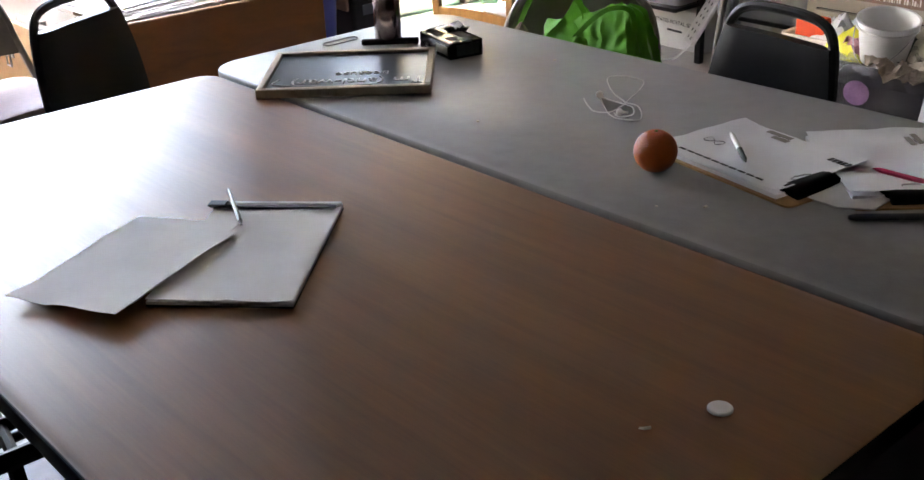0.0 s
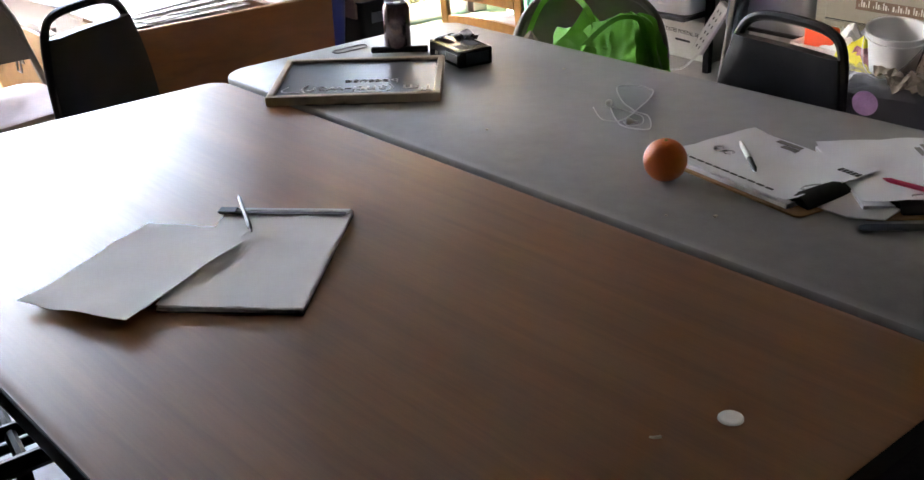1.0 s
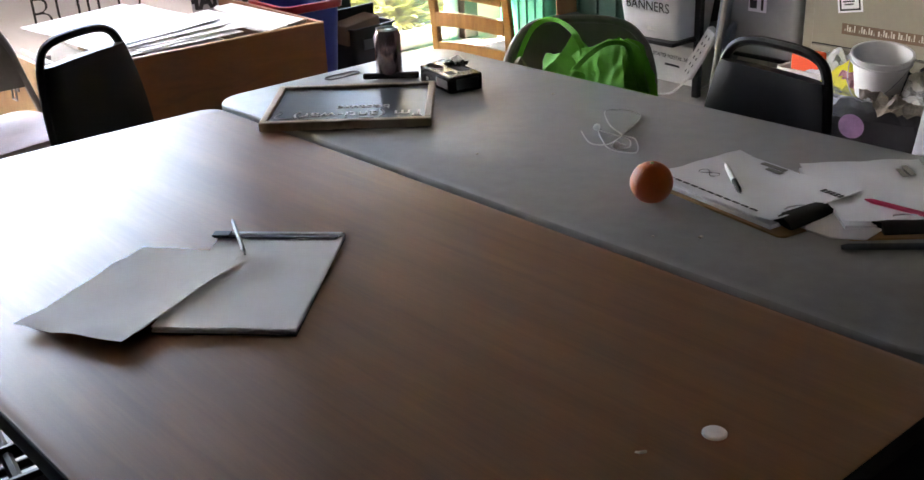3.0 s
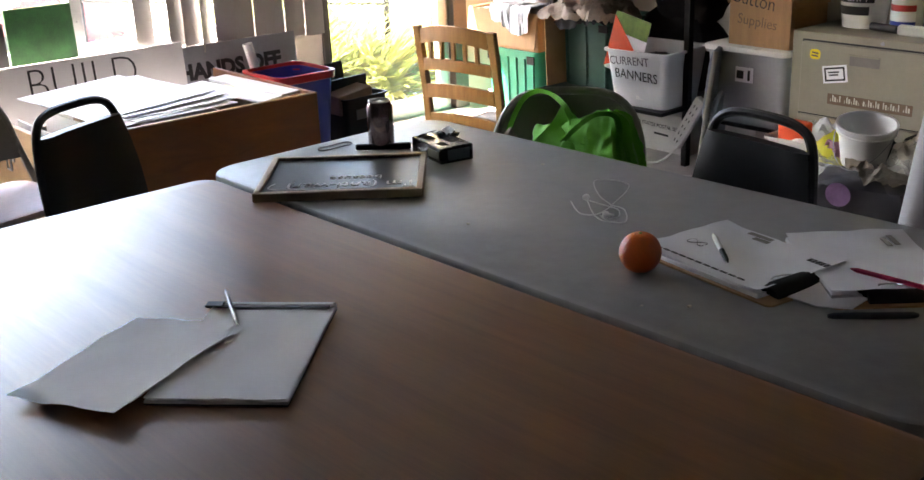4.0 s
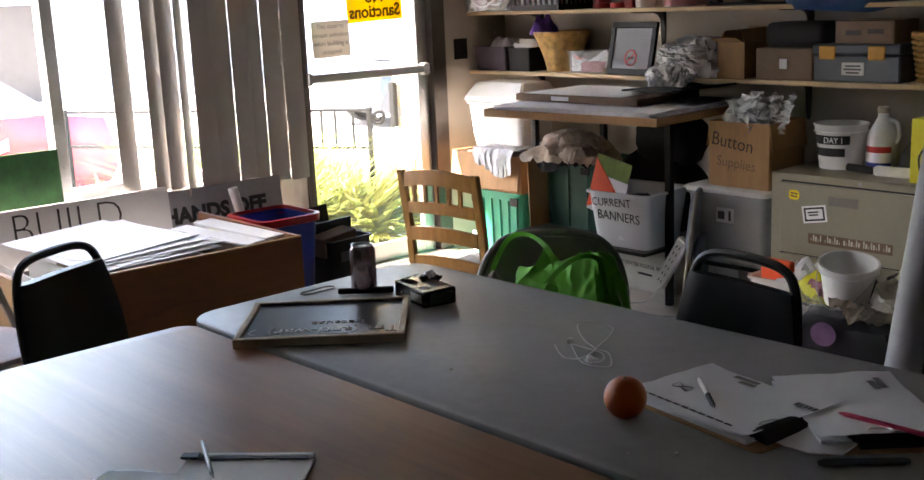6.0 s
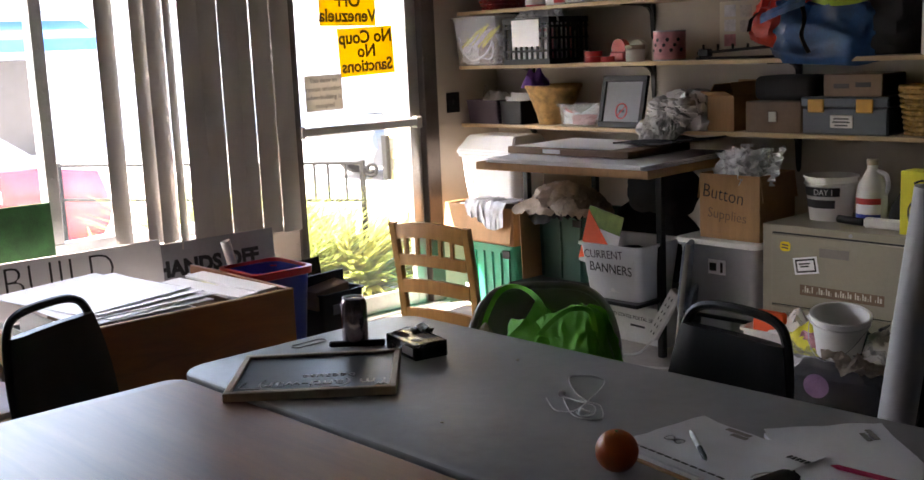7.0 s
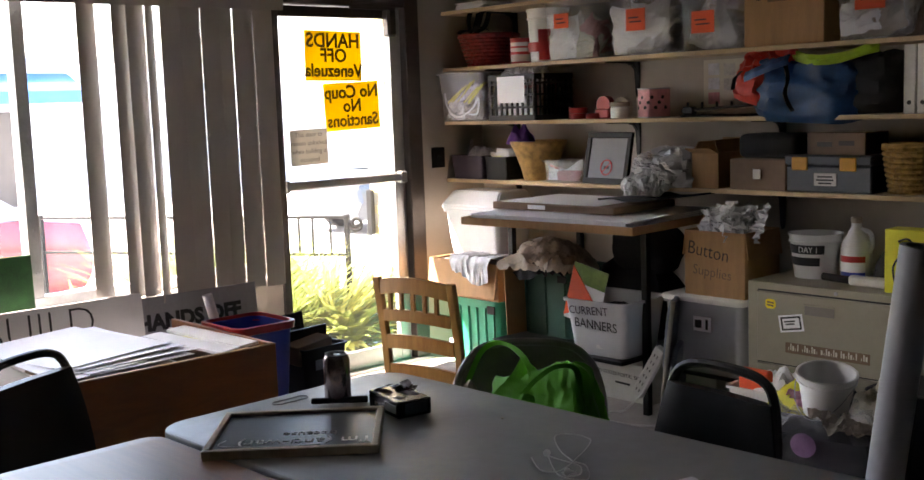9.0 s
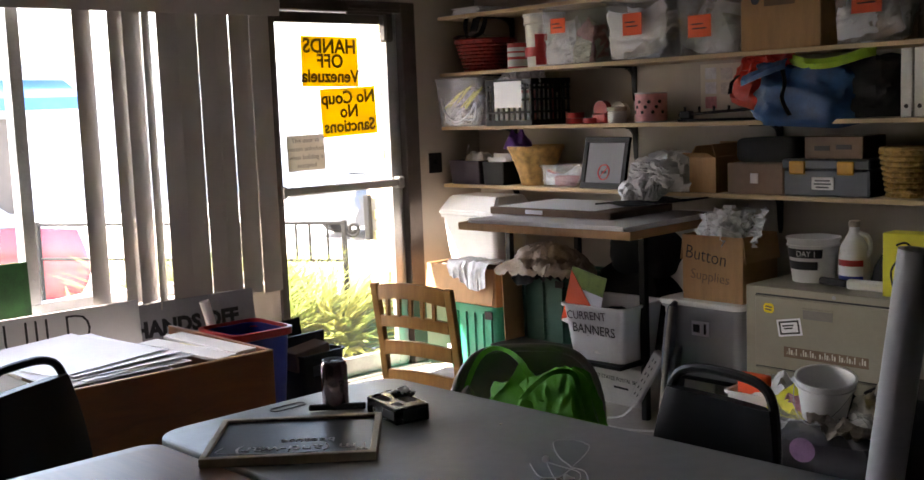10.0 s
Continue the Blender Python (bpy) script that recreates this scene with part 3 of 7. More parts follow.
# facing matrices: text on a plane that looks towards -y, +x, up
def on_south(x, y, z, roll=0):
    return pose(x, y, z, 90, 0, 0) @ pose(0, 0, 0, 0, 0, roll)


def on_east(x, y, z, roll=0):
    return pose(x, y, z, 90, 0, 90) @ pose(0, 0, 0, 0, 0, roll)

# ---- the room ----
WX, NY, EX, SY, CZ = -5.1, 4.9, 2.6, -3.0, 2.75
TH = 0.2
bm = B()
bx(bm, WX - TH, EX + TH, SY - TH, NY + TH, -0.12, 0)
floor = setting(part("floor", bm, "floor", smooth=False), "worn pale tan vinyl floor", "floor")
bm = B()
bx(bm, WX - TH, EX + TH, SY - TH, NY + TH, CZ, CZ + 0.15)
setting(part("ceiling", bm, "ceiling", smooth=False), "plain off-white ceiling", "ceiling")
bm = B()
bx(bm, WX - TH, EX + TH, NY, NY + TH, 0, CZ)
wall_north = setting(part("wall_north", bm, "wall", smooth=False), "cream painted wall behind the storage shelves", "wall")
# South and east walls are unseen; their dark colour is there to limit bounce.
bm = B()
bx(bm, WX - TH, EX + TH, SY - TH, SY, 0, CZ)
setting(part("wall_south", bm, "panel", smooth=False), "plain unseen wall, dark to cut bounced light", "wall")
bm = B()
bx(bm, EX, EX + TH, SY, NY, 0, CZ)
setting(part("wall_east", bm, "panel", smooth=False), "plain unseen wall, dark to cut bounced light", "wall")
# west wall with a wide window and a glazed door
WY0, WY1, WZ0, WZ1 = 0.35, 3.36, 0.62, 2.12
DY0, DY1, DZ = 3.44, 4.42, 2.06
bm = B()
bx(bm, WX - TH, WX, SY, WY0, 0, CZ)
bx(bm, WX - TH, WX, WY0, WY1, 0, WZ0)
bx(bm, WX - 0.1, WX, WY0, WY1, WZ1, CZ)
bx(bm, WX - 0.1, WX, WY1, DY0, 0, CZ)
bx(bm, WX - 0.1, WX, DY0, DY1, DZ, CZ)
bx(bm, WX - TH, WX, DY1, NY, 0, CZ)
setting(part("wall_west", bm, "wall", smooth=False), "cream wall with a storefront window and a glass door", "wall")

# window: light aluminium frame, panes between mullions
window = thing("window_1", pose(0, 0, 0), "wide storefront window in a pale aluminium frame", "window", kind="structure")
GX = WX - 0.06
for y0, y1, z0, z1 in ((WY0, WY1, WZ0, WZ0 + 0.05), (WY0, WY1, WZ1 - 0.05, WZ1), (WY0, WY0 + 0.05, WZ0 + 0.05, WZ1 - 0.05), (WY1 - 0.05, WY1, WZ0 + 0.05, WZ1 - 0.05)):
    box_part("window_frame", window, "alu_light", GX - 0.04, GX + 0.04, y0, y1, z0, z1, bev=0.003)
edges = [WY0 + 0.05]
for y in (1.2, 2.175):
    box_part("mullion", window, "alu_light", GX - 0.04, GX + 0.045, y - 0.028, y + 0.028, WZ0 + 0.05, WZ1 - 0.05, bev=0.003)
    bm = B()
    for k in range(8):
        lathe(bm, [(0.006, 0), (0.006, 0.003), (0.003, 0.005)], 8, pose(GX + 0.045, y, 0.78 + 0.19 * k, 0, 90, 0))
    part("screw", bm, "steel", window)
    edges += [y - 0.028, y + 0.028]
edges.append(WY1 - 0.05)
for a, b in zip(edges[::2], edges[1::2]):
    p = box_part("pane", window, "hazed_glass", GX - 0.003, GX + 0.003, a, b, WZ0 + 0.05, WZ1 - 0.05)
    p.visible_shadow = False
box_part("window_sill", window, "white_pl_dirty", WX - 0.02, WX + 0.07, WY0, WY1, WZ0 - 0.03, WZ0 - 0.001, bev=0.004)

# door: dark bronze storefront leaf with one tall pane and a push rail
door = thing("door_1", pose(0, 0, 0), "closed glass entrance door in a dark bronze frame", "door", kind="structure")
for y0, y1, z0, z1 in ((DY0, DY0 + 0.035, 0, DZ), (DY1 - 0.10, DY1, 0, DZ), (DY0 + 0.035, DY1 - 0.10, DZ - 0.06, DZ)):
    box_part("door_frame", door, "alu", WX - 0.12, WX + 0.015, y0, y1, z0, z1, bev=0.004)
LY0, LY1 = DY0 + 0.04, DY1 - 0.105
DXc = WX - 0.05
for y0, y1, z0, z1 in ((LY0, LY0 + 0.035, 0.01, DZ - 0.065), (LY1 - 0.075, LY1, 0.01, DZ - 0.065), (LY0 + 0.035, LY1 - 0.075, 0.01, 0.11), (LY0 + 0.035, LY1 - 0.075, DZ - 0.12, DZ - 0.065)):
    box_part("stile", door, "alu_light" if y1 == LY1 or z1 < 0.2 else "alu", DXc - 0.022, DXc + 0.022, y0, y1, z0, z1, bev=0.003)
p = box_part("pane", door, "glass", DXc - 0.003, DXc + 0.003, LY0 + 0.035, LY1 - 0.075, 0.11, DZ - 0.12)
p.visible_shadow = False
bm = B()
bx(bm, DXc + 0.03, DXc + 0.065, LY0 + 0.01, LY1 - 0.03, 1.04, 1.085, 0.006)
bx(bm, DXc + 0.02, DXc + 0.07, LY1 - 0.065, LY1 - 0.02, 1.03, 1.095, 0.006)
bx(bm, DXc + 0.02, DXc + 0.07, LY0 + 0.002, LY0 + 0.03, 1.03, 1.095, 0.006)
part("push_rail", bm, "alu_light", door)
bm = B()
bx(bm, DXc + 0.025, DXc + 0.09, LY1 - 0.13, LY1 - 0.07, DZ - 0.22, DZ - 0.07, 0.012)
bx(bm, DXc + 0.04, DXc + 0.06, LY1 - 0.36, LY1 - 0.05, DZ - 0.075, DZ - 0.055, 0.004)
bx(bm, DXc + 0.05, DXc + 0.07, LY1 - 0.36, LY1 - 0.02, DZ - 0.045, DZ - 0.03, 0.004)
part("door_closer", bm, "alu", door)
bm = B()
bx(bm, WX - 0.12, WX + 0.05, DY0, DY1, 0.0, 0.012, 0.003)
part("threshold", bm, "alu_light", door)

# ---- tables ----
TZ = 0.74


def wood_table():
    t = thing("folding_table", pose(-1.62, 1.012, 0, 0, 0, 1.7), "walnut laminate folding table with black edging and steel legs", "table")
    bm = B()
    slab(bm, rrect(1.794, 0.879, 0.045, 6), TZ - 0.004, TZ, 0.0012)
    part("tabletop", bm, "laminate", t)
    bm = B()
    slab(bm, rrect(1.801, 0.886, 0.047, 6), TZ - 0.03, TZ - 0.0012, 0.003)
    part("edge_band", bm, "edge", t, "black moulded edge")
    bm = B()
    bx(bm, -0.8, 0.8, -0.38, -0.355, TZ - 0.075, TZ - 0.031, 0.003)
    bx(bm, -0.8, 0.8, 0.355, 0.38, TZ - 0.075, TZ - 0.031, 0.003)
    part("apron", bm, "black_metal", t)
    for s in (-1, 1):
        bm = B()
        x = s * 0.68
        tube(bm, [(x, -0.33, TZ - 0.04), (x, -0.33, 0.012), (x, -0.33, 0.0)], 0.0125, 8)
        tube(bm, [(x, 0.33, TZ - 0.04), (x, 0.33, 0.012), (x, 0.33, 0.0)], 0.0125, 8)
        tube(bm, [(x, -0.33, 0.17), (x, 0.33, 0.17)], 0.011, 8)
        tube(bm, [(x, -0.33, 0.6), (x, 0.33, 0.6)], 0.009, 8)
        part("leg_frame", bm, "black_metal", t)
        bm = B()
        tube(bm, [(x, 0.0, 0.6), (x * 0.45, 0.0, TZ - 0.05)], 0.008, 8)
        part("brace", bm, "black_metal", t)
    return t


def grey_table():
    t = thing("folding_table", pose(-1.685, 1.828, 0, 0, 0, 1.6), "grey moulded plastic folding table with rounded corners", "table")
    bm = B()
    slab(bm, rrect(1.84, 0.716, 0.085, 8), TZ - 0.042, TZ, 0.008)
    part("tabletop", bm, "gray_top", t)
    bm = B()
    for y in (-0.29, 0.29):
        bx(bm, -0.8, 0.8, y - 0.012, y + 0.012, TZ - 0.075, TZ - 0.043, 0.003)
    part("rail", bm, "grey_steel", t)
    for s in (-1, 1):
        bm = B()
        x = s * 0.66
        tube(bm, [(x, -0.26, TZ - 0.05), (x, -0.28, 0.0)], 0.014, 8)
        tube(bm, [(x, 0.26, TZ - 0.05), (x, 0.28, 0.0)], 0.014, 8)
        tube(bm, [(x, -0.275, 0.15), (x, 0.275, 0.15)], 0.011, 8)
        part("leg_frame", bm, "grey_steel", t)
    # moulded carry slot near the end
    bm = B()
    tube(bm, [(-0.855 + x, -0.01 + y, TZ + 0.001) for x, y in rrect(0.03, 0.10, 0.014, 4)], 0.0016, 5, closed=True)
    part("carry_slot", bm, "gray_top", t, "moulded carry slot")
    return t


wood_table()
grey_table()

# ---- shelves on the north wall ----
SH = (1.03, 1.36, 1.665, 1.985)
for z in SH:
    s = thing("wall_shelf", pose(0, 0, z), "long pine board shelf on black steel brackets", "shelf", "shelves on the back wall")
    box_part("board", s, "shelf", WX + 0.002, -1.5, NY - 0.3, NY - 0.002, -0.02, 0, bev=0.002)
    for x in (-4.79, -3.91, -3.06, -2.15):
        bm = B()
        strap = [(NY - 0.25, -0.0205, 0.005, 0.010), (NY - 0.12, -0.0205, 0.008, 0.013), (NY - 0.04, -0.0205, 0.013, 0.015)]
        rings(bm, [[(x - w, y, z2), (x + w, y, z2), (x + w, y, z2 - tk), (x - w, y, z2 - tk)] for y, z2, tk, w in strap])
        fall = [(-0.021, 0.020, 0.015), (-0.05, 0.013, 0.015), (-0.12, 0.009, 0.014), (-0.185, 0.006, 0.012), (-0.205, 0.004, 0.006)]
        rings(bm, [[(x - w, NY - 0.001, z2), (x + w, NY - 0.001, z2), (x + w, NY - 0.001 - tk, z2), (x - w, NY - 0.001 - tk, z2)] for z2, tk, w in fall])
        lo = [[(x + dx, NY - 0.012 - 0.06 * (1 - math.sin(q)), -0.024 - 0.07 * (1 - math.cos(q)) - dz) for dx, dz in ((-0.008, 0), (0.008, 0), (0.008, 0.012), (-0.008, 0.012))] for q in [math.pi / 2 * i / 6 for i in range(7)]]
        rings(bm, lo)
        part("bracket", bm, "black_metal", s)


def soft_bag(bm, w, d, hh, seed, n=28, rows=14):
    """A slumped bag: a closed lumpy skin flattened at its base."""
    loops = []
    for j in range(rows + 1):
        v = j / rows
        z = hh * v
        g = math.sin(math.pi * min(1, 0.22 + 0.74 * v)) ** 0.6
        lp = []
        for i in range(n):
            a = 2 * math.pi * i / n
            p = Vector((math.cos(a) * 1.7, math.sin(a) * 1.7, v * 2.4 + seed))
            e = 1 + 0.14 * noise.noise(p) + 0.10 * noise.noise(p * 2.7) + 0.05 * noise.noise(p * 6)
            c, s_ = math.cos(a), math.sin(a)
            c, s_ = math.copysign(abs(c) ** 0.7, c), math.copysign(abs(s_) ** 0.7, s_)
            lp.append((w / 2 * g * e * c, d / 2 * g * min(e, 1.05) * s_, z + (0.05 * hh * noise.noise(p * 2) if 0 < j else 0)))
        loops.append(lp)
    rings(bm, loops)


def clear_bin(name, m, w, d, hh, content, label, lid=None, tag=None, seed=1, pl="clear_pl", fill=0.7):
    """A see-through storage bin with stuff inside."""
    t = thing(name, m, label, "storage bin", "clear storage bins")
    bm = B()
    tub(bm, w * 0.86, d * 0.86, w - 0.024, d - 0.024, hh, 0.03, 0.003, 0.012)
    part("tub", bm, pl, t)
    rnd = random.Random(seed)
    n_ = 8 if hh > 0.2 else 6
    for k in range(n_):
        bm = B()
        sw, sh = w * rnd.uniform(0.45, 0.78), hh * rnd.uniform(0.45, 0.8)
        lift = hh * fill * rnd.uniform(0.28, 0.62)
        crumple(bm, sw, sh, d * 0.10, seed * 3.1 + k * 1.7, 12, pose(rnd.uniform(-0.16, 0.16) * w * (1 - sw / w) * 4, d * (-0.30 + 0.6 * k / n_), max(lift, sh * 0.42), rnd.uniform(62, 100), rnd.uniform(-30, 30), rnd.uniform(-14, 14)), 1.7)
        for v in bm.verts:
            z = min(max(v.co.z, 0.008), hh * 0.97)
            g = 0.86 + 0.12 * z / hh
            v.co = Vector((min(max(v.co.x, -w * g / 2 + 0.012), w * g / 2 - 0.012), min(max(v.co.y, -d * g / 2 + 0.012), d * g / 2 - 0.012), z))
        part("crumpled_sheet", bm, content[k % len(content)], t, smooth=False)
    if lid:
        bm = B()
        slab(bm, rrect(w + 0.02, d + 0.02, 0.03), hh + 0.001, hh + 0.022, 0.006)
        slab(bm, rrect(w - 0.05, d - 0.05, 0.03), hh + 0.022, hh + 0.030, 0.004)
        part("lid", bm, lid, t)
    if tag:
        tx, tz, tw, th_ = tag
        box_part("tag", t, "orange_tag", tx - tw / 2, tx + tw / 2, -d / 2 - 0.006, -d / 2 - 0.003, tz - th_ / 2, tz + th_ / 2, label="orange card tag")
        bars(t, "ink", [(-tw * 0.1, 0.01, tw * 0.5, 0.006), (0, -0.01, tw * 0.6, 0.006)], on_south(tx, -d / 2 - 0.0068, tz))
    return t


def carton(name, m, w, d, hh, label, material="card", flaps=(40, 60, 50, 70), inner=None, holes=False):
    """An open cardboard box: four walls with thickness, a floor and bent flaps."""
    t = thing(name, m, label, "cardboard box")
    th = 0.005
    bm = B()
    tub(bm, w, d, w, d, hh, 0.004, th, 0.0006)
    part("body", bm, material, t)
    if flaps:
        fl = min(w, d) * 0.42
        for k, a in enumerate(flaps):
            if a is None:
                continue
            ln, off = ((w, d / 2), (d, w / 2))[k % 2]
            rm = pose(0, 0, hh, 0, 0, (0, 90, 180, 270)[k]) @ pose(0, -off + th / 2, 0) @ pose(0, 0, 0, a, 0, 0)
            bm = B()
            bx(bm, -ln / 2 + 0.004, ln / 2 - 0.004, -0.0025, 0.0025, 0.001, fl, 0.001, rm)
            part("flap", bm, material, t)
    if inner:
        bm = B()
        heap(bm, w * 0.92, d * 0.92, hh * 0.35, len(name) + w * 10, 16, 0.7, pose(0, 0, hh * 0.75))
        bx(bm, -w / 2 + th, w / 2 - th, -d / 2 + th, d / 2 - th, hh * 0.5, hh * 0.76)
        part("filling", bm, inner, t)
    return t


def closed_carton(name, m, w, d, hh, label, material="card", category="cardboard box"):
    t = thing(name, m, label, category)
    bm = B()
    bx(bm, -w / 2, w / 2, -d / 2, d / 2, 0, hh, 0.004)
    part("body", bm, material, t)
    bm = B()
    bx(bm, -w / 2 + 0.002, w / 2 - 0.002, -0.024, 0.024, hh, hh + 0.0008)
    part("tape", bm, "paper_old", t)
    return t


def woven_basket(name, m, r0, r1, hh, material, label, n=22, rows=9):
    """A basket of upright stakes and wavy weavers."""
    t = thing(name, m, label, "basket")
    bm = B()
    lathe(bm, [(r0 - 0.006, 0.004), (r1 - 0.007, hh - 0.004), (r1 - 0.011, hh - 0.004), (r0 - 0.011, 0.01)], n, cap0=True, cap1=True)
    part("body", bm, material, t)
    for q in range(rows):
        bm = B()
        z = hh * (q + 0.5) / rows
        r = r0 + (r1 - r0) * (q + 0.5) / rows
        pts = [((r + 0.004 * (-1) ** (i + q)) * math.cos(math.pi * i / n), (r + 0.004 * (-1) ** (i + q)) * math.sin(math.pi * i / n), z) for i in range(2 * n)]
        tube(bm, pts, hh / rows * 0.42, 5, closed=True)
        part("weaver", bm, material, t)
    bm = B()
    tube(bm, [(r1 * math.cos(2 * math.pi * i / 28), r1 * math.sin(2 * math.pi * i / 28), hh) for i in range(28)], 0.009, 6, closed=True)
    part("rim", bm, material, t)
    return t


def bucket(name, m, r0, r1, hh, label, bail=True):
    t = thing(name, m, label, "bucket")
    bm = B()
    lathe(bm, [(r0, 0), (r1 - 0.006, hh * 0.80), (r1 + 0.002, hh * 0.81), (r1 + 0.002, hh * 0.84), (r1 - 0.003, hh * 0.85), (r1 - 0.002, hh * 0.95),
               (r1 + 0.004, hh * 0.955), (r1 + 0.004, hh), (r1 - 0.004, hh), (r1 - 0.006, hh * 0.97), (r0 - 0.004, 0.004)], 32)
    part("body", bm, "white_pl", t)
    if bail:
        bm = B()
        tube(bm, [((r1 + 0.004) * math.cos(radians(a)), (r1 + 0.006) * math.sin(radians(a)) * 0.98, hh * 0.82 - 0.75 * hh * abs(math.sin(radians(a))) ** 1.4) for a in range(180, 361, 12)], 0.0016, 6)
        part("bail", bm, "steel", t)
    return t


S1, S2, S3, S4 = SH
# top shelf visible: stacked paper
t = thing("paper_stack", pose(-4.86, 4.74, S4), "loose white papers on the top shelf", "paper")
bm = B()
for k in range(9):
    bx(bm, -0.11, 0.11, -0.14, 0.10, 0.004 * k, 0.004 * k + 0.003, m=pose(random.uniform(-.01, .01), random.uniform(-.01, .01), 0, 0, 0, random.uniform(-9, 9)))
part("sheets", bm, "paper", t)
# third shelf
t = woven_basket("wicker_basket", pose(-4.87, 4.76, S3), 0.115, 0.172, 0.175, "red_wicker", "red wicker basket with black ribbon bow and cream filling")
bm = B()
heap(bm, 0.28, 0.28, 0.05, 3, 14, 0.5, pose(0, 0, 0.16))
part("filling", bm, "paper_old", t)
bm = B()
for pts in ([(-0.02, -0.12, 0.18), (-0.03, -0.13, 0.25), (-0.035, -0.10, 0.315), (0.0, -0.08, 0.30), (0.0, -0.12, 0.2)], [(0.0, -0.12, 0.19), (0.05, -0.13, 0.23), (0.075, -0.12, 0.30), (0.10, -0.09, 0.315), (0.06, -0.09, 0.22), (0.01, -0.12, 0.19)], [(0.0, -0.13, 0.20), (0.07, -0.16, 0.215), (0.13, -0.16, 0.205), (0.15, -0.15, 0.19)], [(-0.01, -0.13, 0.2), (-0.05, -0.16, 0.2), (-0.08, -0.165, 0.185)]):
    P = spline(pts, 6)
    rings(bm, [[p + Vector((-0.014, 0, 0.006)), p + Vector((0.014, 0.004, -0.006)), p + Vector((0.014, 0.007, -0.006)), p + Vector((-0.014, 0.004, 0.006))] for p in P])
part("ribbon", bm, "black_plastic", t, "black ribbon")
t = thing("tin", pose(-4.56, 4.70, S3), "small red and white printed paint tin", "tin")
bm = B()
lathe(bm, [(0.055, 0), (0.055, 0.13), (0.057, 0.132), (0.057, 0.138), (0.05, 0.138), (0.05, 0.133)], 24)
part("body", bm, "red_pl", t)
bm = B()
lathe(bm, [(0.0556, 0.012), (0.0556, 0.05)], 24, cap0=False, cap1=False)
lathe(bm, [(0.0556, 0.065), (0.0556, 0.085)], 24, cap0=False, cap1=False)
lathe(bm, [(0.0556, 0.095), (0.0556, 0.115)], 24, cap0=False, cap1=False)
part("printed_band", bm, "white_pl_dirty", t)
t = bucket("bucket", pose(-4.37, 4.72, S3), 0.095, 0.112, 0.28, "white plastic bucket marked with a red tape cross", bail=False)
bm = B()
R_ = 0.1085
for a0, a1, z0, z1 in ((-150, -20, 0.055, 0.105), (-75, -40, 0.01, 0.17)):
    rings(bm, [[((R_ + 0.002 + (z - 0.1) * 0.05) * math.cos(radians(a0 + (a1 - a0) * k / 10)), (R_ + 0.002 + (z - 0.1) * 0.05) * math.sin(radians(a0 + (a1 - a0) * k / 10)), z) for k in range(11)] for z in (z0, z1)], closed=False, cap0=False, cap1=False)
part("tape_cross", bm, "red_pl", t, "red adhesive tape")
for x, w, tag, cont, sd in ((-4.14, 0.37, (-0.03, 0.2, 0.10, 0.075), ("paper", "paper_old", "pink", "rag"), 1), (-3.675, 0.43, (-0.01, 0.17, 0.115, 0.105), ("paper", "rag", "foam", "rag_blue"), 2), (-3.275, 0.37, (-0.02, 0.13, 0.125, 0.10), ("paper", "rag_blue", "rag", "foam"), 3), (-2.485, 0.36, (0.0, 0.17, 0.13, 0.10), ("paper", "rag_tan", "foam", "rag_blue"), 4)):
    clear_bin("storage_bin", pose(x, 4.75, S3), w, 0.28, 0.305, cont, "clear plastic bin of papers with an orange tag", tag=tag, seed=sd)
t = closed_carton("moving_box", pose(-2.884, 4.745, S3), 0.39, 0.27, 0.31, "brown cardboard carton with round hand holes")
for dx in (-0.12, 0.12):
    bm = B()
    lathe(bm, [(0.022, 0), (0.022, 0.001)], 16, on_south(dx, -0.1355, 0.22))
    part("hand_hole", bm, "ink", t)
bars(t, "card_dark", [(0, 0.02, 0.13, 0.03), (0, -0.02, 0.15, 0.035)], on_south(0, -0.1358, 0.225))
# second shelf
cord_bin = clear_bin("storage_bin", pose(-4.845, 4.665, S2), 0.40, 0.36, 0.27, ("foam", "rag_tan", "clear_pl", "paper_old", "rag_tan"), "clear plastic tub with tangled cords and yellow sticks", seed=7, fill=0.45)
for k in range(7):
    bm = B()
    tube(bm, [(-0.15 + 0.03 * k, -0.13 + 0.012 * (k % 3), 0.10 + 0.01 * (k % 2)), (-0.02 + 0.03 * k, -0.12, 0.19 + 0.012 * (k % 4))], 0.005, 5)
    part("stick", bm, "yellow_card", cord_bin, "pale yellow stick")
bm = B()
tube(bm, spline([(-0.15, -0.145, 0.16), (-0.12, -0.15, 0.08), (-0.03, -0.15, 0.03), (0.08, -0.15, 0.07), (0.13, -0.15, 0.13), (0.10, -0.14, 0.04), (-0.05, -0.14, 0.06)], 7), 0.006, 6)
part("cord", bm, "white_pl", cord_bin, "white cord")
t = thing("milk_crate", pose(-4.463, 4.67, S2), "black lattice milk crate full of papers with a blank sheet", "crate")
CW, CD, CH = 0.345, 0.30, 0.245
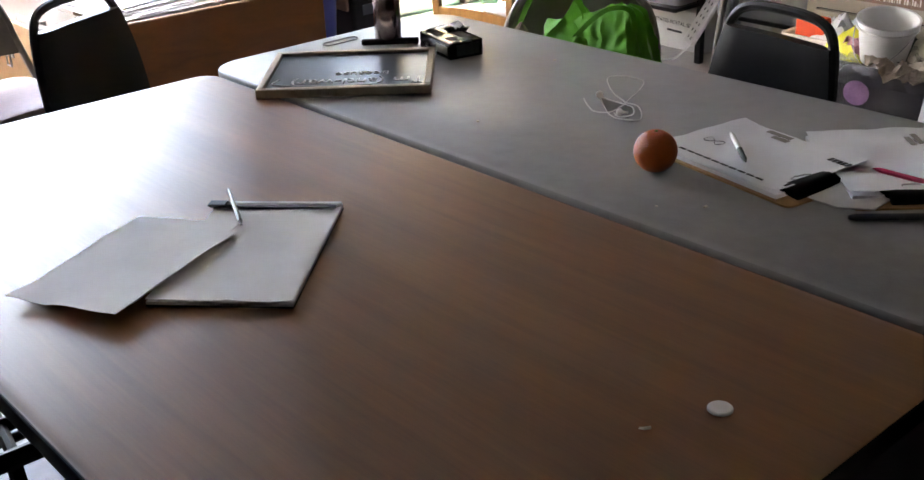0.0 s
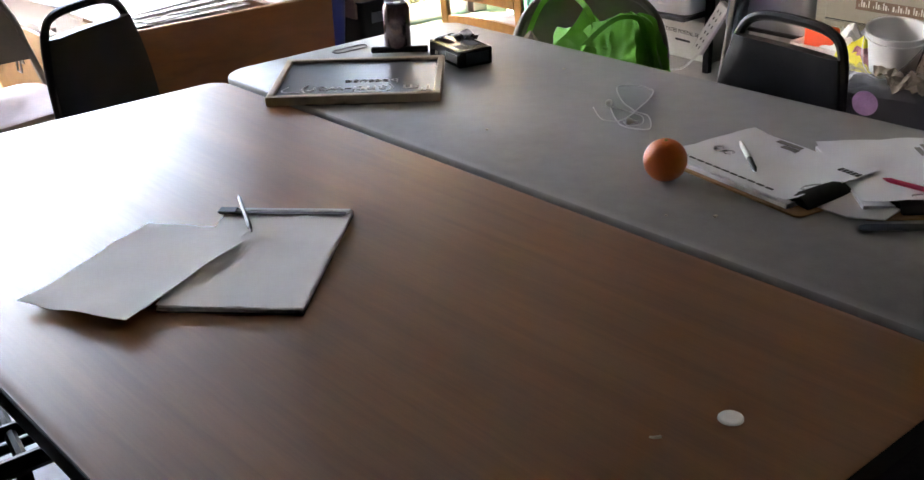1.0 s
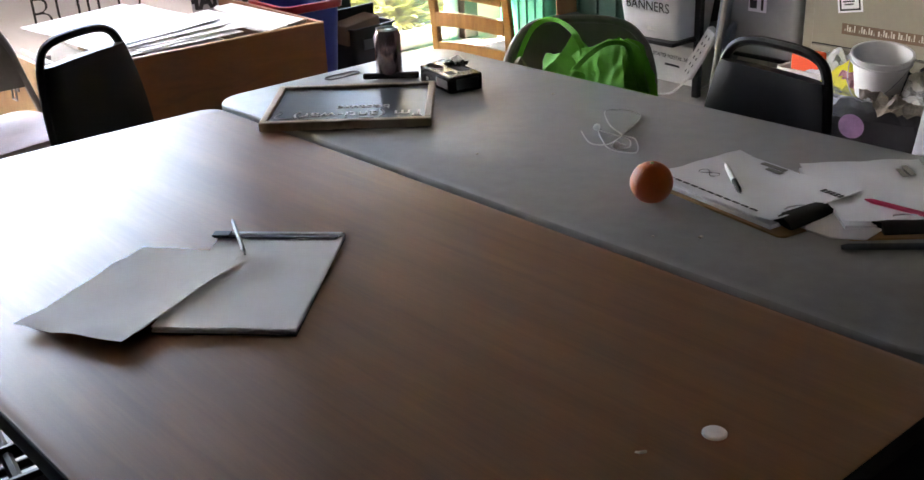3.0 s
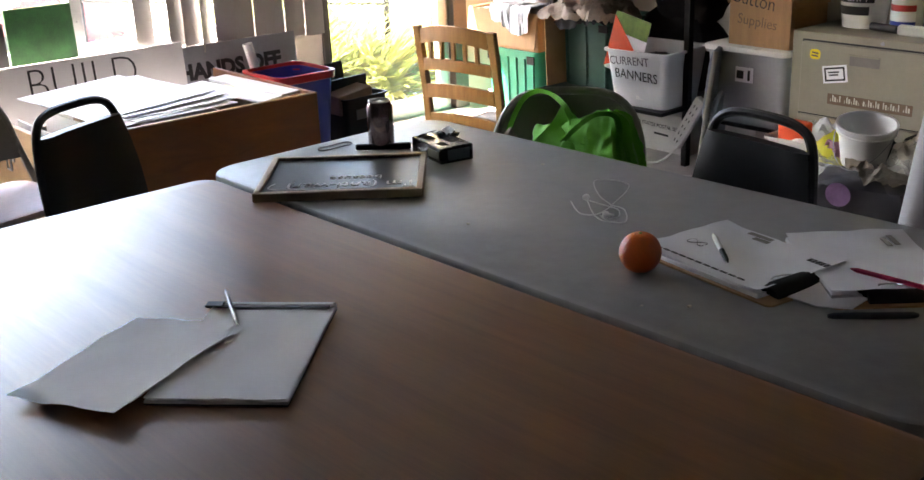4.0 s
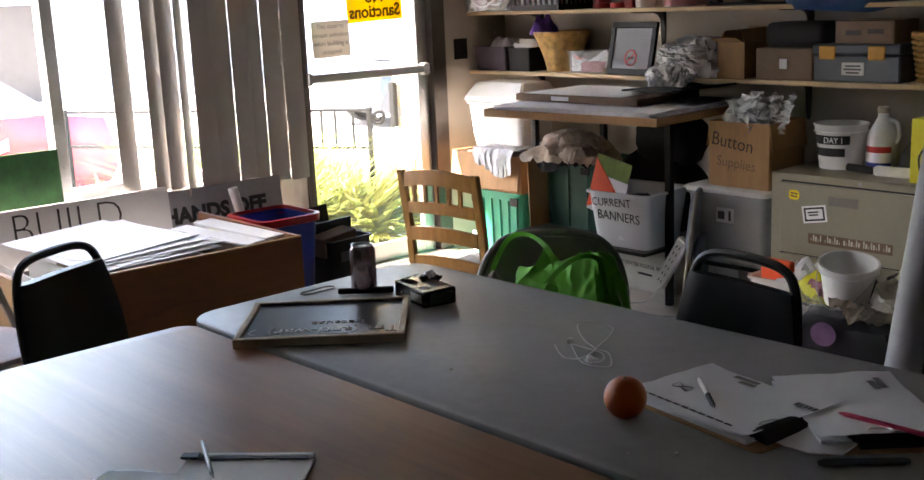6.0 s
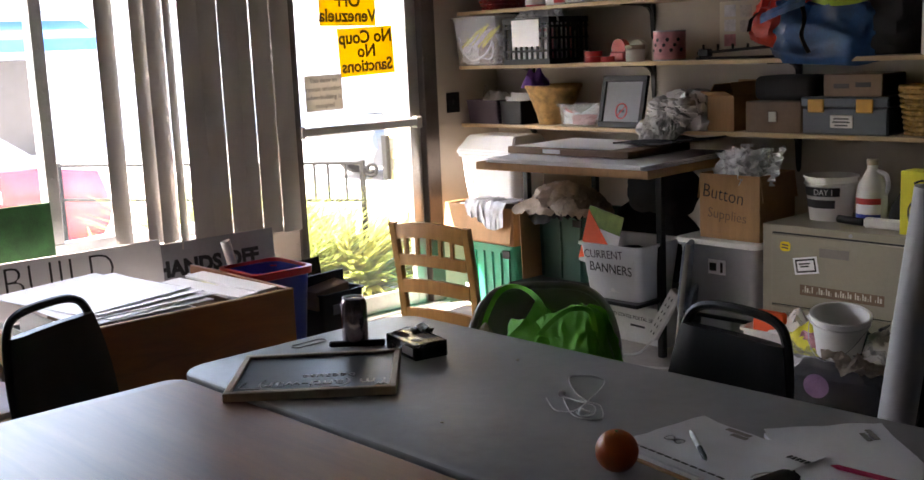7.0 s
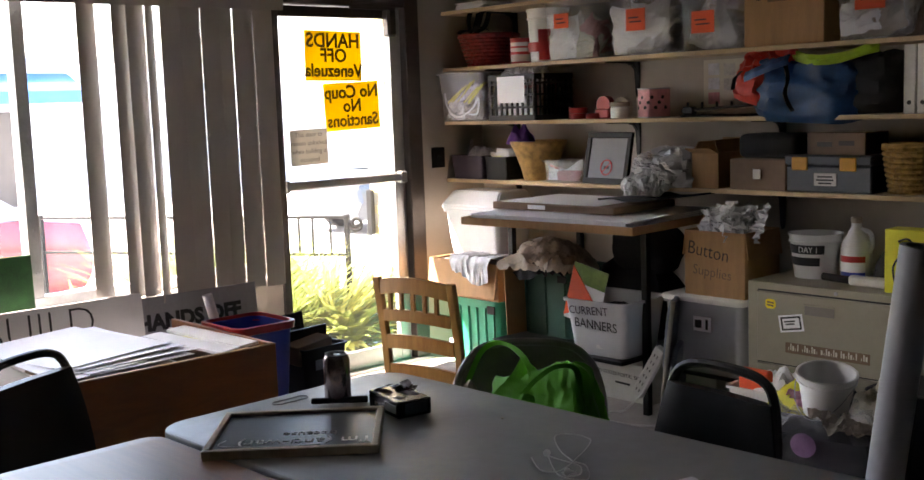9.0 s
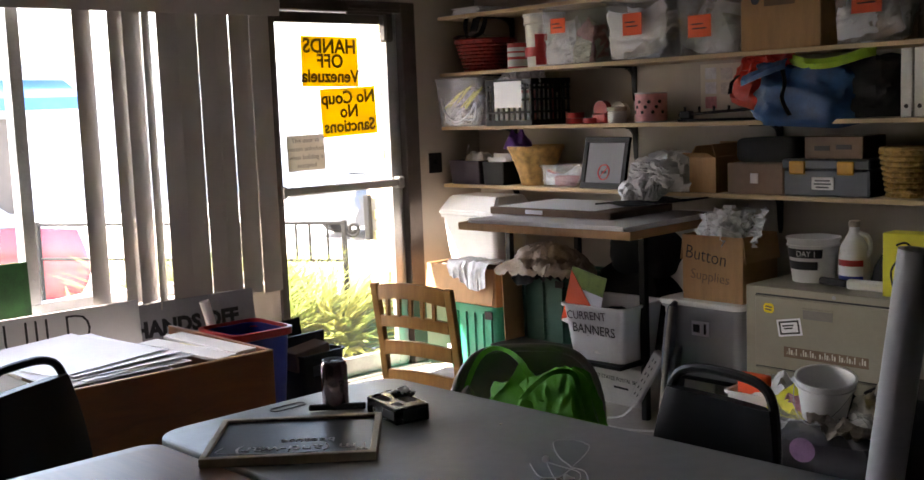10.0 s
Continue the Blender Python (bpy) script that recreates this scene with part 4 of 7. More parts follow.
for k in range(4):
    bm = B()
    ln, dp = (CW, CD) if k % 2 == 0 else (CD, CW)
    rm = pose(0, 0, 0, 0, 0, 90 * k)
    for i in range(9):
        x = -ln / 2 + 0.012 + (ln - 0.024) * i / 8
        bx(bm, x - 0.006, x + 0.006, -dp / 2, -dp / 2 + 0.008, 0, CH, 0, rm)
    for zz in (0.0, 0.065, 0.13, 0.19, CH - 0.03):
        bx(bm, -ln / 2, ln / 2, -dp / 2 - 0.002, -dp / 2 + 0.006, zz, zz + (0.03 if zz > 0.2 or zz == 0 else 0.012), 0, rm)
    part("lattice_side", bm, "black_plastic", t)
box_part("base", t, "black_plastic", -CW / 2, CW / 2, -CD / 2, CD / 2, 0.001, 0.006)
for k in range(7):
    box_part("folder", t, ("paper", "pink", "rag", "paper")[k % 4], -0.15, 0.15, -0.125 + 0.035 * k, -0.11 + 0.035 * k, 0.01, 0.17 + 0.015 * (k % 3), bev=0.002)
for k in range(5):
    bm = B()
    crumple(bm, 0.13, 0.11, 0.03, 50 + k, 10, pose(-0.09 + 0.055 * k, -0.04 + 0.03 * (k % 2), 0.235, 40 + 12 * k, 20 - 14 * k, 30 * k), 1.4)
    part("crumpled_paper", bm, "paper", t, smooth=False)
box_part("blank_sheet", t, "paper", -0.10, 0.105, -CD / 2 - 0.006, -CD / 2 - 0.004, 0.095, 0.235)
t = thing("tape_roll", pose(-4.13, 4.70, S2), "red and white rolls of adhesive tape", "tape")
bm = B()
for x, z, r in ((-0.02, 0, 0.05), (-0.02, 0.03, 0.048), (0.09, 0, 0.045)):
    lathe(bm, [(r, z), (r, z + 0.028), (r * 0.62, z + 0.028), (r * 0.62, z)], 24, pose(x, 0, 0))
part("roll", bm, "red_pl", t)
t = thing("tape_dispenser", pose(-3.98, 4.72, S2), "red hand tape dispenser and small boxes", "tape dispenser")
bm = B()
bx(bm, -0.05, 0.04, -0.03, 0.03, 0, 0.05, 0.006)
lathe(bm, [(0.045, -0.02), (0.045, 0.02)], 20, pose(0.0, 0, 0.07, 90, 0, 0))
part("body", bm, "red_pl", t)
bm = B()
lathe(bm, [(0.052, -0.016), (0.052, 0.016), (0.03, 0.016), (0.03, -0.016)], 20, pose(0.09, 0.03, 0.055, 90, 0, 0))
part("roll", bm, "paper_old", t)
t = thing("jar", pose(-3.86, 4.69, S2), "squat white jar with a pale lid", "jar")
bm = B()
lathe(bm, [(0.045, 0), (0.048, 0.01), (0.048, 0.055), (0.042, 0.06)], 24)
part("body", bm, "white_pl_dirty", t)
bm = B()
lathe(bm, [(0.05, 0.06), (0.05, 0.078), (0.046, 0.082)], 24)
part("lid", bm, "rag_tan", t)
t = thing("jar", pose(-3.76, 4.78, S2), "clear jar of dark buttons behind the tin", "jar")
bm = B()
lathe(bm, [(0.05, 0), (0.052, 0.02), (0.052, 0.10), (0.04, 0.115), (0.042, 0.13)], 24)
part("body", bm, "rag_tan", t)
t = thing("canister", pose(-3.66, 4.71, S2), "pink printed cardboard canister with a metal rim", "canister")
bm = B()
lathe(bm, [(0.078, 0.004), (0.078, 0.138)], 28)
part("body", bm, "pink", t)
bm = B()
lathe(bm, [(0.080, 0), (0.080, 0.006)], 28)
lathe(bm, [(0.080, 0.138), (0.080, 0.145), (0.07, 0.145)], 28)
part("rim", bm, "steel", t)
bm = B()
for k in range(10):
    a = radians(-125 + 13 * k)
    lathe(bm, [(0.009, 0), (0.009, 0.0012)], 10, pose(0.0782 * math.cos(a), 0.0782 * math.sin(a), 0.05 + 0.05 * ((k * 7) % 3) / 2, 0, 0, math.degrees(a)) @ pose(0, 0, 0, 0, 90, 0))
part("print", bm, "ink", t)
t = thing("long_stapler", pose(-3.27, 4.69, S2, 0, 0, 2), "black long-arm saddle stapler", "stapler")
bm = B()
bx(bm, -0.2, 0.2, -0.025, 0.025, 0, 0.012, 0.003)
bx(bm, -0.19, -0.13, -0.02, 0.02, 0.012, 0.05, 0.006)
bx(bm, -0.2, 0.2, -0.012, 0.012, 0.034, 0.048, 0.003, pose(0, 0, 0, 0, -3, 0))
for k in range(4):
    lathe(bm, [(0.006, 0.04), (0.006, 0.07)], 8, pose(-0.17 + 0.08 * k, 0, 0))
part("body", bm, "black_plastic", t)


t = thing("shopping_bag", pose(-2.80, 4.745, S2), "large blue woven shopping bag with red and lime straps, stuffed", "bag")
bm = B()
pouch(bm, 0.54, 0.28, 0.25, 2.2, pose(0.0, -0.02, 0.0, 0, 3, 0), 72, 32, 0.028, 0.86, 0.62, 0.03)
part("body", bm, "blue_bag", t)
# The bag's darkening towards the right is put in as a black lump.
bm = B()
pouch(bm, 0.26, 0.25, 0.25, 5.4, pose(0.28, 0.01, 0.003), 36, 18, 0.03, 0.9, 0.7)
part("shaded_end", bm, "rag_dark", t, "bag end coloured black for the shadow on it")
bm = B()
pouch(bm, 0.20, 0.2, 0.21, 8.1, pose(-0.265, -0.045, 0.06, 0, 14, 0), 36, 18, 0.035, 0.75, 0.8)
part("side_bag", bm, "nylon_red", t, "bright red nylon bag end")
bm = B()
crumple(bm, 0.24, 0.10, 0.05, 3.3, 14, pose(-0.15, -0.10, 0.25, 50, -4, 4), 1.6)
part("red_flap", bm, "nylon_red", t)
for mt, n_, pts, wd in (("lime", "strap", [(-0.06, -0.10, 0.262), (0.06, -0.15, 0.235), (0.18, -0.15, 0.235), (0.30, -0.13, 0.265), (0.34, -0.10, 0.275)], 0.022),
                        ("blue_bag", "strap", [(-0.25, -0.175, 0.175), (-0.17, -0.20, 0.195), (-0.08, -0.20, 0.225), (-0.02, -0.19, 0.24)], 0.022),
                        ("black_plastic", "strap", [(-0.04, -0.19, 0.215), (-0.02, -0.205, 0.16), (-0.03, -0.21, 0.09), (0.0, -0.20, 0.02)], 0.008),
                        ("black_plastic", "strap", [(-0.345, -0.13, 0.12), (-0.31, -0.165, 0.17), (-0.27, -0.17, 0.20)], 0.008)):
    bm = B()
    P = spline(pts, 6)
    up = Vector((0, 0.25, 1)) if wd > 0.01 else Vector((1, 0, 0.3))
    rings(bm, [[p + up * wd + Vector((0, 0.006 * math.sin(i), 0)), p + Vector((0, -0.010 - 0.004 * math.sin(i * 1.3), 0)), p - up * wd, p - up * wd + Vector((0, 0.004, 0)), p + Vector((0, -0.004, 0)), p + up * wd + Vector((0, 0.008, 0))] for i, p in enumerate(P)])
    part(n_, bm, mt, t)
for k in range(4):
    t = thing("ring_binder", pose(-2.322 + 0.055 * k, 4.755, S2), "white ring binder standing on its end", "binder", "ring binders on the shelf")
    bm = B()
    bx(bm, -0.025, 0.025, -0.135, 0.135, 0, 0.275, 0.004)
    part("cover", bm, "white_pl_dirty", t)
    bm = B()
    lathe(bm, [(0.009, 0), (0.009, 0.001)], 12, on_south(0, -0.136, 0.045))
    part("finger_hole", bm, "ink", t)
t = thing("wall_poster", pose(-3.40, NY - 0.001, 1.51), "small poster with pale blue and pink squares", "poster")
box_part("sheet", t, "paper_old", -0.10, 0.13, -0.002, 0, -0.12, 0.12)
for dx, dz, mt in ((-0.04, 0.075, "rag_blue"), (-0.04, 0.005, "rag_blue"), (-0.04, -0.065, "pink"), (0.05, 0.07, "rag"), (0.05, 0.0, "rag")):
    box_part("square", t, mt, dx - 0.032, dx + 0.032, -0.0035, -0.002, dz - 0.028, dz + 0.028)
# first shelf
t = thing("desk_tray", pose(-4.93, 4.74, S1), "plum plastic box holding a small bottle and oddments", "plastic box")
bm = B()
tub(bm, 0.24, 0.24, 0.26, 0.27, 0.135, 0.015, 0.003, 0.004)
part("tub", bm, "plum", t)
bm = B()
lathe(bm, [(0.02, 0.05), (0.02, 0.18), (0.008, 0.2), (0.008, 0.22)], 14, pose(-0.03, -0.06, 0))
bx(bm, -0.1, 0.05, 0, 0.03, 0.05, 0.16, 0.004, pose(0, 0, 0, 0, 12, 10))
part("oddments", bm, "clear_pl", t)
bm = B()
heap(bm, 0.22, 0.22, 0.07, 12, 14, 0.9, pose(0, 0, 0.10))
part("papers", bm, "rag_blue", t)
t = thing("file_box", pose(-4.70, 4.72, S1), "black box with white papers sticking out", "box")
bm = B()
tub(bm, 0.16, 0.2, 0.17, 0.21, 0.13, 0.01, 0.003, 0.003)
part("tub", bm, "black_plastic", t)
bm = B()
for k in range(5):
    bx(bm, -0.07, 0.07, -0.07 + 0.03 * k, -0.066 + 0.03 * k, 0.01, 0.15 + 0.02 * (k % 2), 0, pose(0, 0, 0, 0, random.uniform(-7, 7), 0))
part("papers", bm, "paper", t)
t = thing("wicker_planter", pose(-4.48, 4.74, S1), "tapered straw planter with purple cloth on top", "basket")
bm = B()
lathe(bm, [(0.085, 0), (0.10, 0.06), (0.125, 0.13), (0.15, 0.19), (0.158, 0.20), (0.158, 0.215), (0.14, 0.215), (0.12, 0.13), (0.08, 0.01)], 28)
part("body", bm, "wicker", t)
bm = B()
heap(bm, 0.17, 0.16, 0.09, 4, 16, 0.8, pose(-0.09, -0.05, 0.20))
part("cloth", bm, "purple", t)
clear_bin("storage_bin", pose(-4.23, 4.72, S1), 0.28, 0.19, 0.115, ("pink", "paper", "nylon_red", "rag_blue"), "small clear bin of pens and markers", seed=9, fill=0.4)
t = thing("picture_frame", pose(-3.915, 4.625, S1, -12, 0, -4), "black picture frame with a crossed-circle notice", "picture frame")
bm = B()
for a in ((-0.155, 0.155, 0, 0.03), (-0.155, 0.155, 0.235, 0.265)):
    bx(bm, a[0], a[1], -0.01, 0.01, a[2], a[3], 0.003)
for a in ((-0.155, -0.125), (0.125, 0.155)):
    bx(bm, a[0], a[1], -0.01, 0.01, 0.03, 0.235, 0.003)
part("frame", bm, "frame_black", t)
box_part("notice", t, "notice", -0.125, 0.125, -0.003, 0.004, 0.03, 0.235, label="grey paper notice")
bm = B()
tube(bm, [(0.0 + 0.038 * math.cos(2 * math.pi * i / 24), -0.004, 0.085 + 0.038 * math.sin(2 * math.pi * i / 24)) for i in range(24)], 0.0035, 4, closed=True)
tube(bm, [(-0.026, -0.004, 0.059), (0.026, -0.004, 0.111)], 0.003, 4)
part("crossed_circle", bm, "red_pl", t, "dull red crossed circle")
bm = B()
bx(bm, -0.018, 0.018, -0.0045, -0.0032, 0.078, 0.092)
part("symbol", bm, "ink", t)
t = thing("plastic_bag", pose(-3.54, 4.66, S1), "crumpled white plastic carrier bag drooping over the shelf", "plastic bag")
bm = B()
pouch(bm, 0.26, 0.18, 0.18, 3.3, pose(0.03, 0.0, 0.0), 40, 22, 0.045, 0.6, 0.8)
part("body", bm, "white_film", t)
for k, (x, y, z, rx, ry) in enumerate(((-0.06, -0.10, 0.10, 70, 10), (0.05, -0.10, 0.09, 80, -12), (-0.09, -0.13, 0.0, 84, 20), (0.0, -0.12, 0.03, 96, -8))):
    bm = B()
    cloth_fold(bm, 0.17, 0.15, 0.05, 12 + k, pose(x, y, z, rx, ry, 10 * k), 22, 0.7 * k, 0.4)
    part("crumpled_fold", bm, "white_film", t)
t = carton("open_carton", pose(-3.30, 4.74, S1), 0.15, 0.24, 0.165, "small open cardboard box with raised flaps", "card", (70, -20, 10, -35))
t = thing("brown_case", pose(-3.02, 4.74, S1), "brown cardboard case with a white clasp", "case")
box_part("body", t, "card_dark", -0.145, 0.145, -0.12, 0.13, 0, 0.14, bev=0.006)
box_part("clasp", t, "white_pl_dirty", -0.02, 0.02, -0.126, -0.121, 0.05, 0.095, bev=0.002)
t = thing("camera_bag", pose(-2.99, 4.75, S1 + 0.141), "soft black fabric case", "bag")
bm = B()
bx(bm, -0.155, 0.145, -0.1, 0.11, 0, 0.11, 0.03, seg=3)
part("body", bm, "rag_dark", t)
t = thing("tool_box", pose(-2.68, 4.74, S1), "dark grey plastic toolbox with amber latches", "toolbox")
box_part("body", t, "toolgrey", -0.20, 0.20, -0.115, 0.13, 0, 0.115, bev=0.008)
box_part("lid", t, "toolgrey", -0.205, 0.205, -0.12, 0.135, 0.116, 0.16, bev=0.008)
for dx in (-0.125, 0.10):
    box_part("latch", t, "amber", dx - 0.038, dx + 0.038, -0.13, -0.1205, 0.095, 0.152, bev=0.004, label="amber plastic latch")
box_part("label_plate", t, "white_pl_dirty", -0.06, 0.045, -0.1215, -0.1165, 0.03, 0.085, bev=0.002)
bars(t, "ink", [(0, 0.012, 0.07, 0.007), (0, -0.002, 0.08, 0.007), (0, -0.016, 0.06, 0.007)], on_south(-0.007, -0.122, 0.057))
t = closed_carton("small_carton", pose(-2.65, 4.74, S1 + 0.161), 0.27, 0.2, 0.095, "brown cardboard box with faint marker writing", "card_dark")
bars(t, "ink", [(-0.05, 0.0, 0.07, 0.02), (0.05, 0.005, 0.07, 0.02)], on_south(0, -0.1012, 0.045))
woven_basket("wicker_basket", pose(-2.36, 4.74, S1), 0.085, 0.115, 0.2, "wicker", "honey coloured woven wicker basket")
t = thing("light_switch", pose(WX, 4.54, 1.155), "black wall switch plate", "switch")
box_part("plate", t, "black_plastic", 0.0005, 0.008, -0.05, 0.05, -0.058, 0.058, bev=0.003)
box_part("toggle", t, "black_plastic", 0.0085, 0.02, -0.006, 0.006, -0.01, 0.012, bev=0.002)

# ---- storage along the north wall ----
def lidded_tote(m, w, d, hh, material, label, ribs=6, lip=0.03):
    t = thing("storage_tote", m, label, "storage tote")
    bm = B()
    tub(bm, w * 0.86, d * 0.86, w - 0.04, d - 0.04, hh, 0.04, 0.004, lip * 0.6)
    part("tub", bm, material, t)
    for k in range(ribs):
        x0 = -0.4 + 0.8 * k / (ribs - 1)
        bm = B()
        a, b = Vector((x0 * w * 0.86, -d * 0.43 - 0.003, 0.01)), Vector((x0 * (w - 0.04), -d / 2 + 0.017, hh * 0.88))
        rings(bm, [[p + Vector((-0.008, 0.004, 0)), p + Vector((-0.005, -0.006, 0)), p + Vector((0.005, -0.006, 0)), p + Vector((0.008, 0.004, 0))] for p in (a, b)])
        part("rib", bm, material, t)
    for s in (-1, 1):
        box_part("latch_notch", t, "black_plastic", s * w * 0.34 - 0.03, s * w * 0.34 + 0.03, -d / 2 + 0.006, -d / 2 + 0.012, hh * 0.82, hh * 0.93, bev=0.002)
    return t


t = lidded_tote(pose(-4.66, 4.56, 0), 0.46, 0.42, 0.40, "green_pl", "emerald green ribbed plastic tote under a carton")
box_part("barcode_label", t, "paper", -0.2, -0.15, -0.19, -0.187, 0.03, 0.15)
box_part("lid", t, "green_pl", -0.22, 0.22, -0.2, 0.2, 0.401, 0.412, bev=0.004)
t = carton("produce_carton", pose(-4.665, 4.53, 0.413), 0.55, 0.44, 0.20, "battered brown produce carton with shirts draped over it", "card", (172, 95, None, None))
bars(t, "card_dark", [(-0.14 + 0.045 * k, 0, 0.028, 0.05) for k in range(7)], on_south(-0.02, -0.2212, 0.12))
bm = B()
for k in range(3):
    bx(bm, -0.23, 0.23, -0.18 + 0.12 * k, -0.07 + 0.12 * k, 0.18, 0.196, 0.004)
part("inner_flap", bm, "card_dark", t)
t = thing("draped_shirt", pose(-4.60, 4.355, 0.615), "pale striped shirt draped over the carton", "clothing")
bm = B()
grid = []
for j in range(31):
    q = j / 30
    row = []
    for i in range(33):
        u = i / 32 * 2 - 1
        p = Vector((u * 2.6, q * 1.0, 3.0))
        f = 0.6 * ridge(p) + 0.4 * ridge(p * 2.1)
        edge = 0.03 * noise.noise(Vector((u * 3, 7, 0)))
        if q < 0.4:
            y, z = 0.10 - 0.155 * q / 0.4, 0.018 + 0.02 * f
        else:
            k = (q - 0.4) / 0.6
            y, z = -0.055 - 0.012 * min(1, k * 5) - 0.022 * f * min(1, k * 3), 0.024 - (0.11 + 0.03 * math.sin(u * 2.2 + 0.6) + edge) * k + 0.016 * f * (1 - k)
        row.append(bm.verts.new((u * (0.17 - 0.03 * q) + 0.012 * f + 0.02 * q, y, z)))
    grid.append(row)
for j in range(30):
    for i in range(32):
        bm.faces.new((grid[j][i], grid[j][i + 1], grid[j + 1][i + 1], grid[j + 1][i]))
part("fabric", bm, "rag_blue", t)
t = thing("waste_bin", pose(-4.715, 4.565, 0.614), "white swing-lid bin standing in the carton", "bin")
bm = B()
tub(bm, 0.38, 0.24, 0.42, 0.28, 0.26, 0.03, 0.004, 0.012)
part("tub", bm, "white_pl", t)
bm = B()
rings(bm, [[(-0.225, -0.155, 0.262), (0.225, -0.155, 0.262), (0.225, 0.155, 0.262), (-0.225, 0.155, 0.262)], [(-0.225, -0.155, 0.285), (0.225, -0.155, 0.285), (0.225, 0.155, 0.285), (-0.225, 0.155, 0.285)],
           [(-0.19, -0.09, 0.365), (0.19, -0.09, 0.365), (0.19, 0.12, 0.365), (-0.19, 0.12, 0.365)]])
bmesh.ops.bevel(bm, geom=list(bm.edges), offset=0.008, segments=2, affect="EDGES")
part("swing_lid", bm, "white_pl", t, "sloped glossy white lid")

# steel rack with flat cartons on top
t = thing("steel_rack", pose(0, 0, 0), "black steel rack with a low shelf", "rack")
for x in (-4.245, -3.385):
    for y in (4.28, 4.80):
        box_part("post", t, "black_metal", x - 0.016, x + 0.016, y - 0.016, y + 0.016, 0, 0.86, bev=0.002)
box_part("top_shelf", t, "black_metal", -4.265, -3.365, 4.262, 4.818, 0.861, 0.874, bev=0.002)
box_part("low_shelf", t, "black_metal", -4.225, -3.385, 4.10, 4.79, 0.262, 0.279, bev=0.002)
t = thing("flat_carton", pose(-3.765, 4.36, 0.875, 0, 0, 4), "large flat brown cardboard tray of posters on the rack", "cardboard box")
bm = B()
bx(bm, -0.50, 0.50, -0.39, 0.36, 0, 0.01)
for a in ((-0.50, 0.50, -0.395, -0.388, 0, 0.036), (-0.50, 0.50, 0.36, 0.367, 0, 0.036), (-0.507, -0.50, -0.395, 0.367, 0, 0.036), (0.50, 0.507, -0.395, 0.367, 0, 0.036)):
    bx(bm, *a)
part("tray", bm, "card", t)
for k in range(6):
    bm = B()
    bx(bm, -0.46, 0.47, -0.385, 0.33, 0.012 + 0.0075 * k, 0.0175 + 0.0075 * k, 0.0015, pose(random.uniform(-.012, .012), random.uniform(0, .01), 0, 0, 0, random.uniform(-1.2, 1.2)))
    part("poster", bm, "paper", t)
t = thing("flat_carton", pose(-3.84, 4.37, 0.9355, 0, 0, 2), "flat closed cardboard mailer with a white label", "cardboard box")
box_part("body", t, "card_dark", -0.40, 0.36, -0.22, 0.26, 0, 0.034, bev=0.004)
box_part("label", t, "paper", -0.16, -0.05, -0.2225, -0.2205, 0.008, 0.028)
box_part("top_sheet", t, "paper", -0.36, 0.25, -0.20, 0.24, 0.035, 0.037)
t = thing("portfolio", pose(-3.52, 4.52, 0.973, 0, 0, -14), "black portfolio folder with curled cover", "folder")
bm = B()
P = [(-0.22, 0.0), (-0.1, 0.012), (0.0, 0.004), (0.12, 0.012), (0.24, 0.03)]
rings(bm, [[(x, -0.17, z), (x, 0.17, z + 0.004), (x, 0.17, z + 0.012), (x, -0.17, z + 0.008)] for x, z in P])
part("cover", bm, "rag_dark", t)
t = lidded_tote(pose(-4.05, 4.47, 0.28), 0.37, 0.36, 0.345, "dkgreen_pl", "dark green tall plastic tote heaped with clothes", 3, 0.04)
t = thing("clothes_pile", pose(-4.04, 4.40, 0.60), "heap of crumpled taupe clothes in the tote", "clothing")
for k, (w, d, hh, x, y, z, tn, mt) in enumerate(((0.40, 0.38, 0.10, -0.01, -0.02, 0.02, 0.4, "rag_dark"), (0.46, 0.38, 0.10, -0.05, -0.03, 0.05, 0.25, "rag_tan"), (0.32, 0.32, 0.09, 0.10, -0.05, 0.045, -0.7, "rag_tan"), (0.34, 0.30, 0.08, -0.02, -0.02, 0.095, 0.9, "rag_tan"), (0.22, 0.24, 0.07, 0.05, -0.07, 0.12, 0.2, "rag_tan"))):
    bm = B()
    cloth_fold(bm, w, d, hh, 31 + 3 * k, pose(x, y, z, 6, -5 + 4 * k, 20 * k), 48, tn, 0.25)
    part("garment", bm, mt, t)
t = thing("cardboard_panel", pose(-4.215, 4.36, 0.28, 0, -2, 0), "folded brown cardboard panel standing beside the tote", "cardboard")
bm = B()
bx(bm, -0.006, 0.0, -0.16, 0.2, 0, 0.40, 0.001)
bx(bm, -0.014, -0.008, -0.14, 0.2, 0, 0.36, 0.001)
part("sheet", bm, "card", t)
t = thing("black_coat_pile", pose(-3.72, 4.62, 0.28), "pile of black coats at the back of the rack", "clothing")
bm = B()
soft_bag(bm, 0.5, 0.34, 0.42, 5.5, 26, 12)
part("lower_coat", bm, "rag_dark", t)
bm = B()
soft_bag(bm, 0.34, 0.28, 0.30, 9.5, 26, 12)
bm.transform(pose(0.06, 0.02, 0.33))
part("upper_coat", bm, "rag_dark", t)
t = thing("storage_bin", pose(-3.565, 4.275, 0.28, 0, 0, 3), "white plastic bin with handwritten lettering, full of banners", "storage bin")
bm = B()
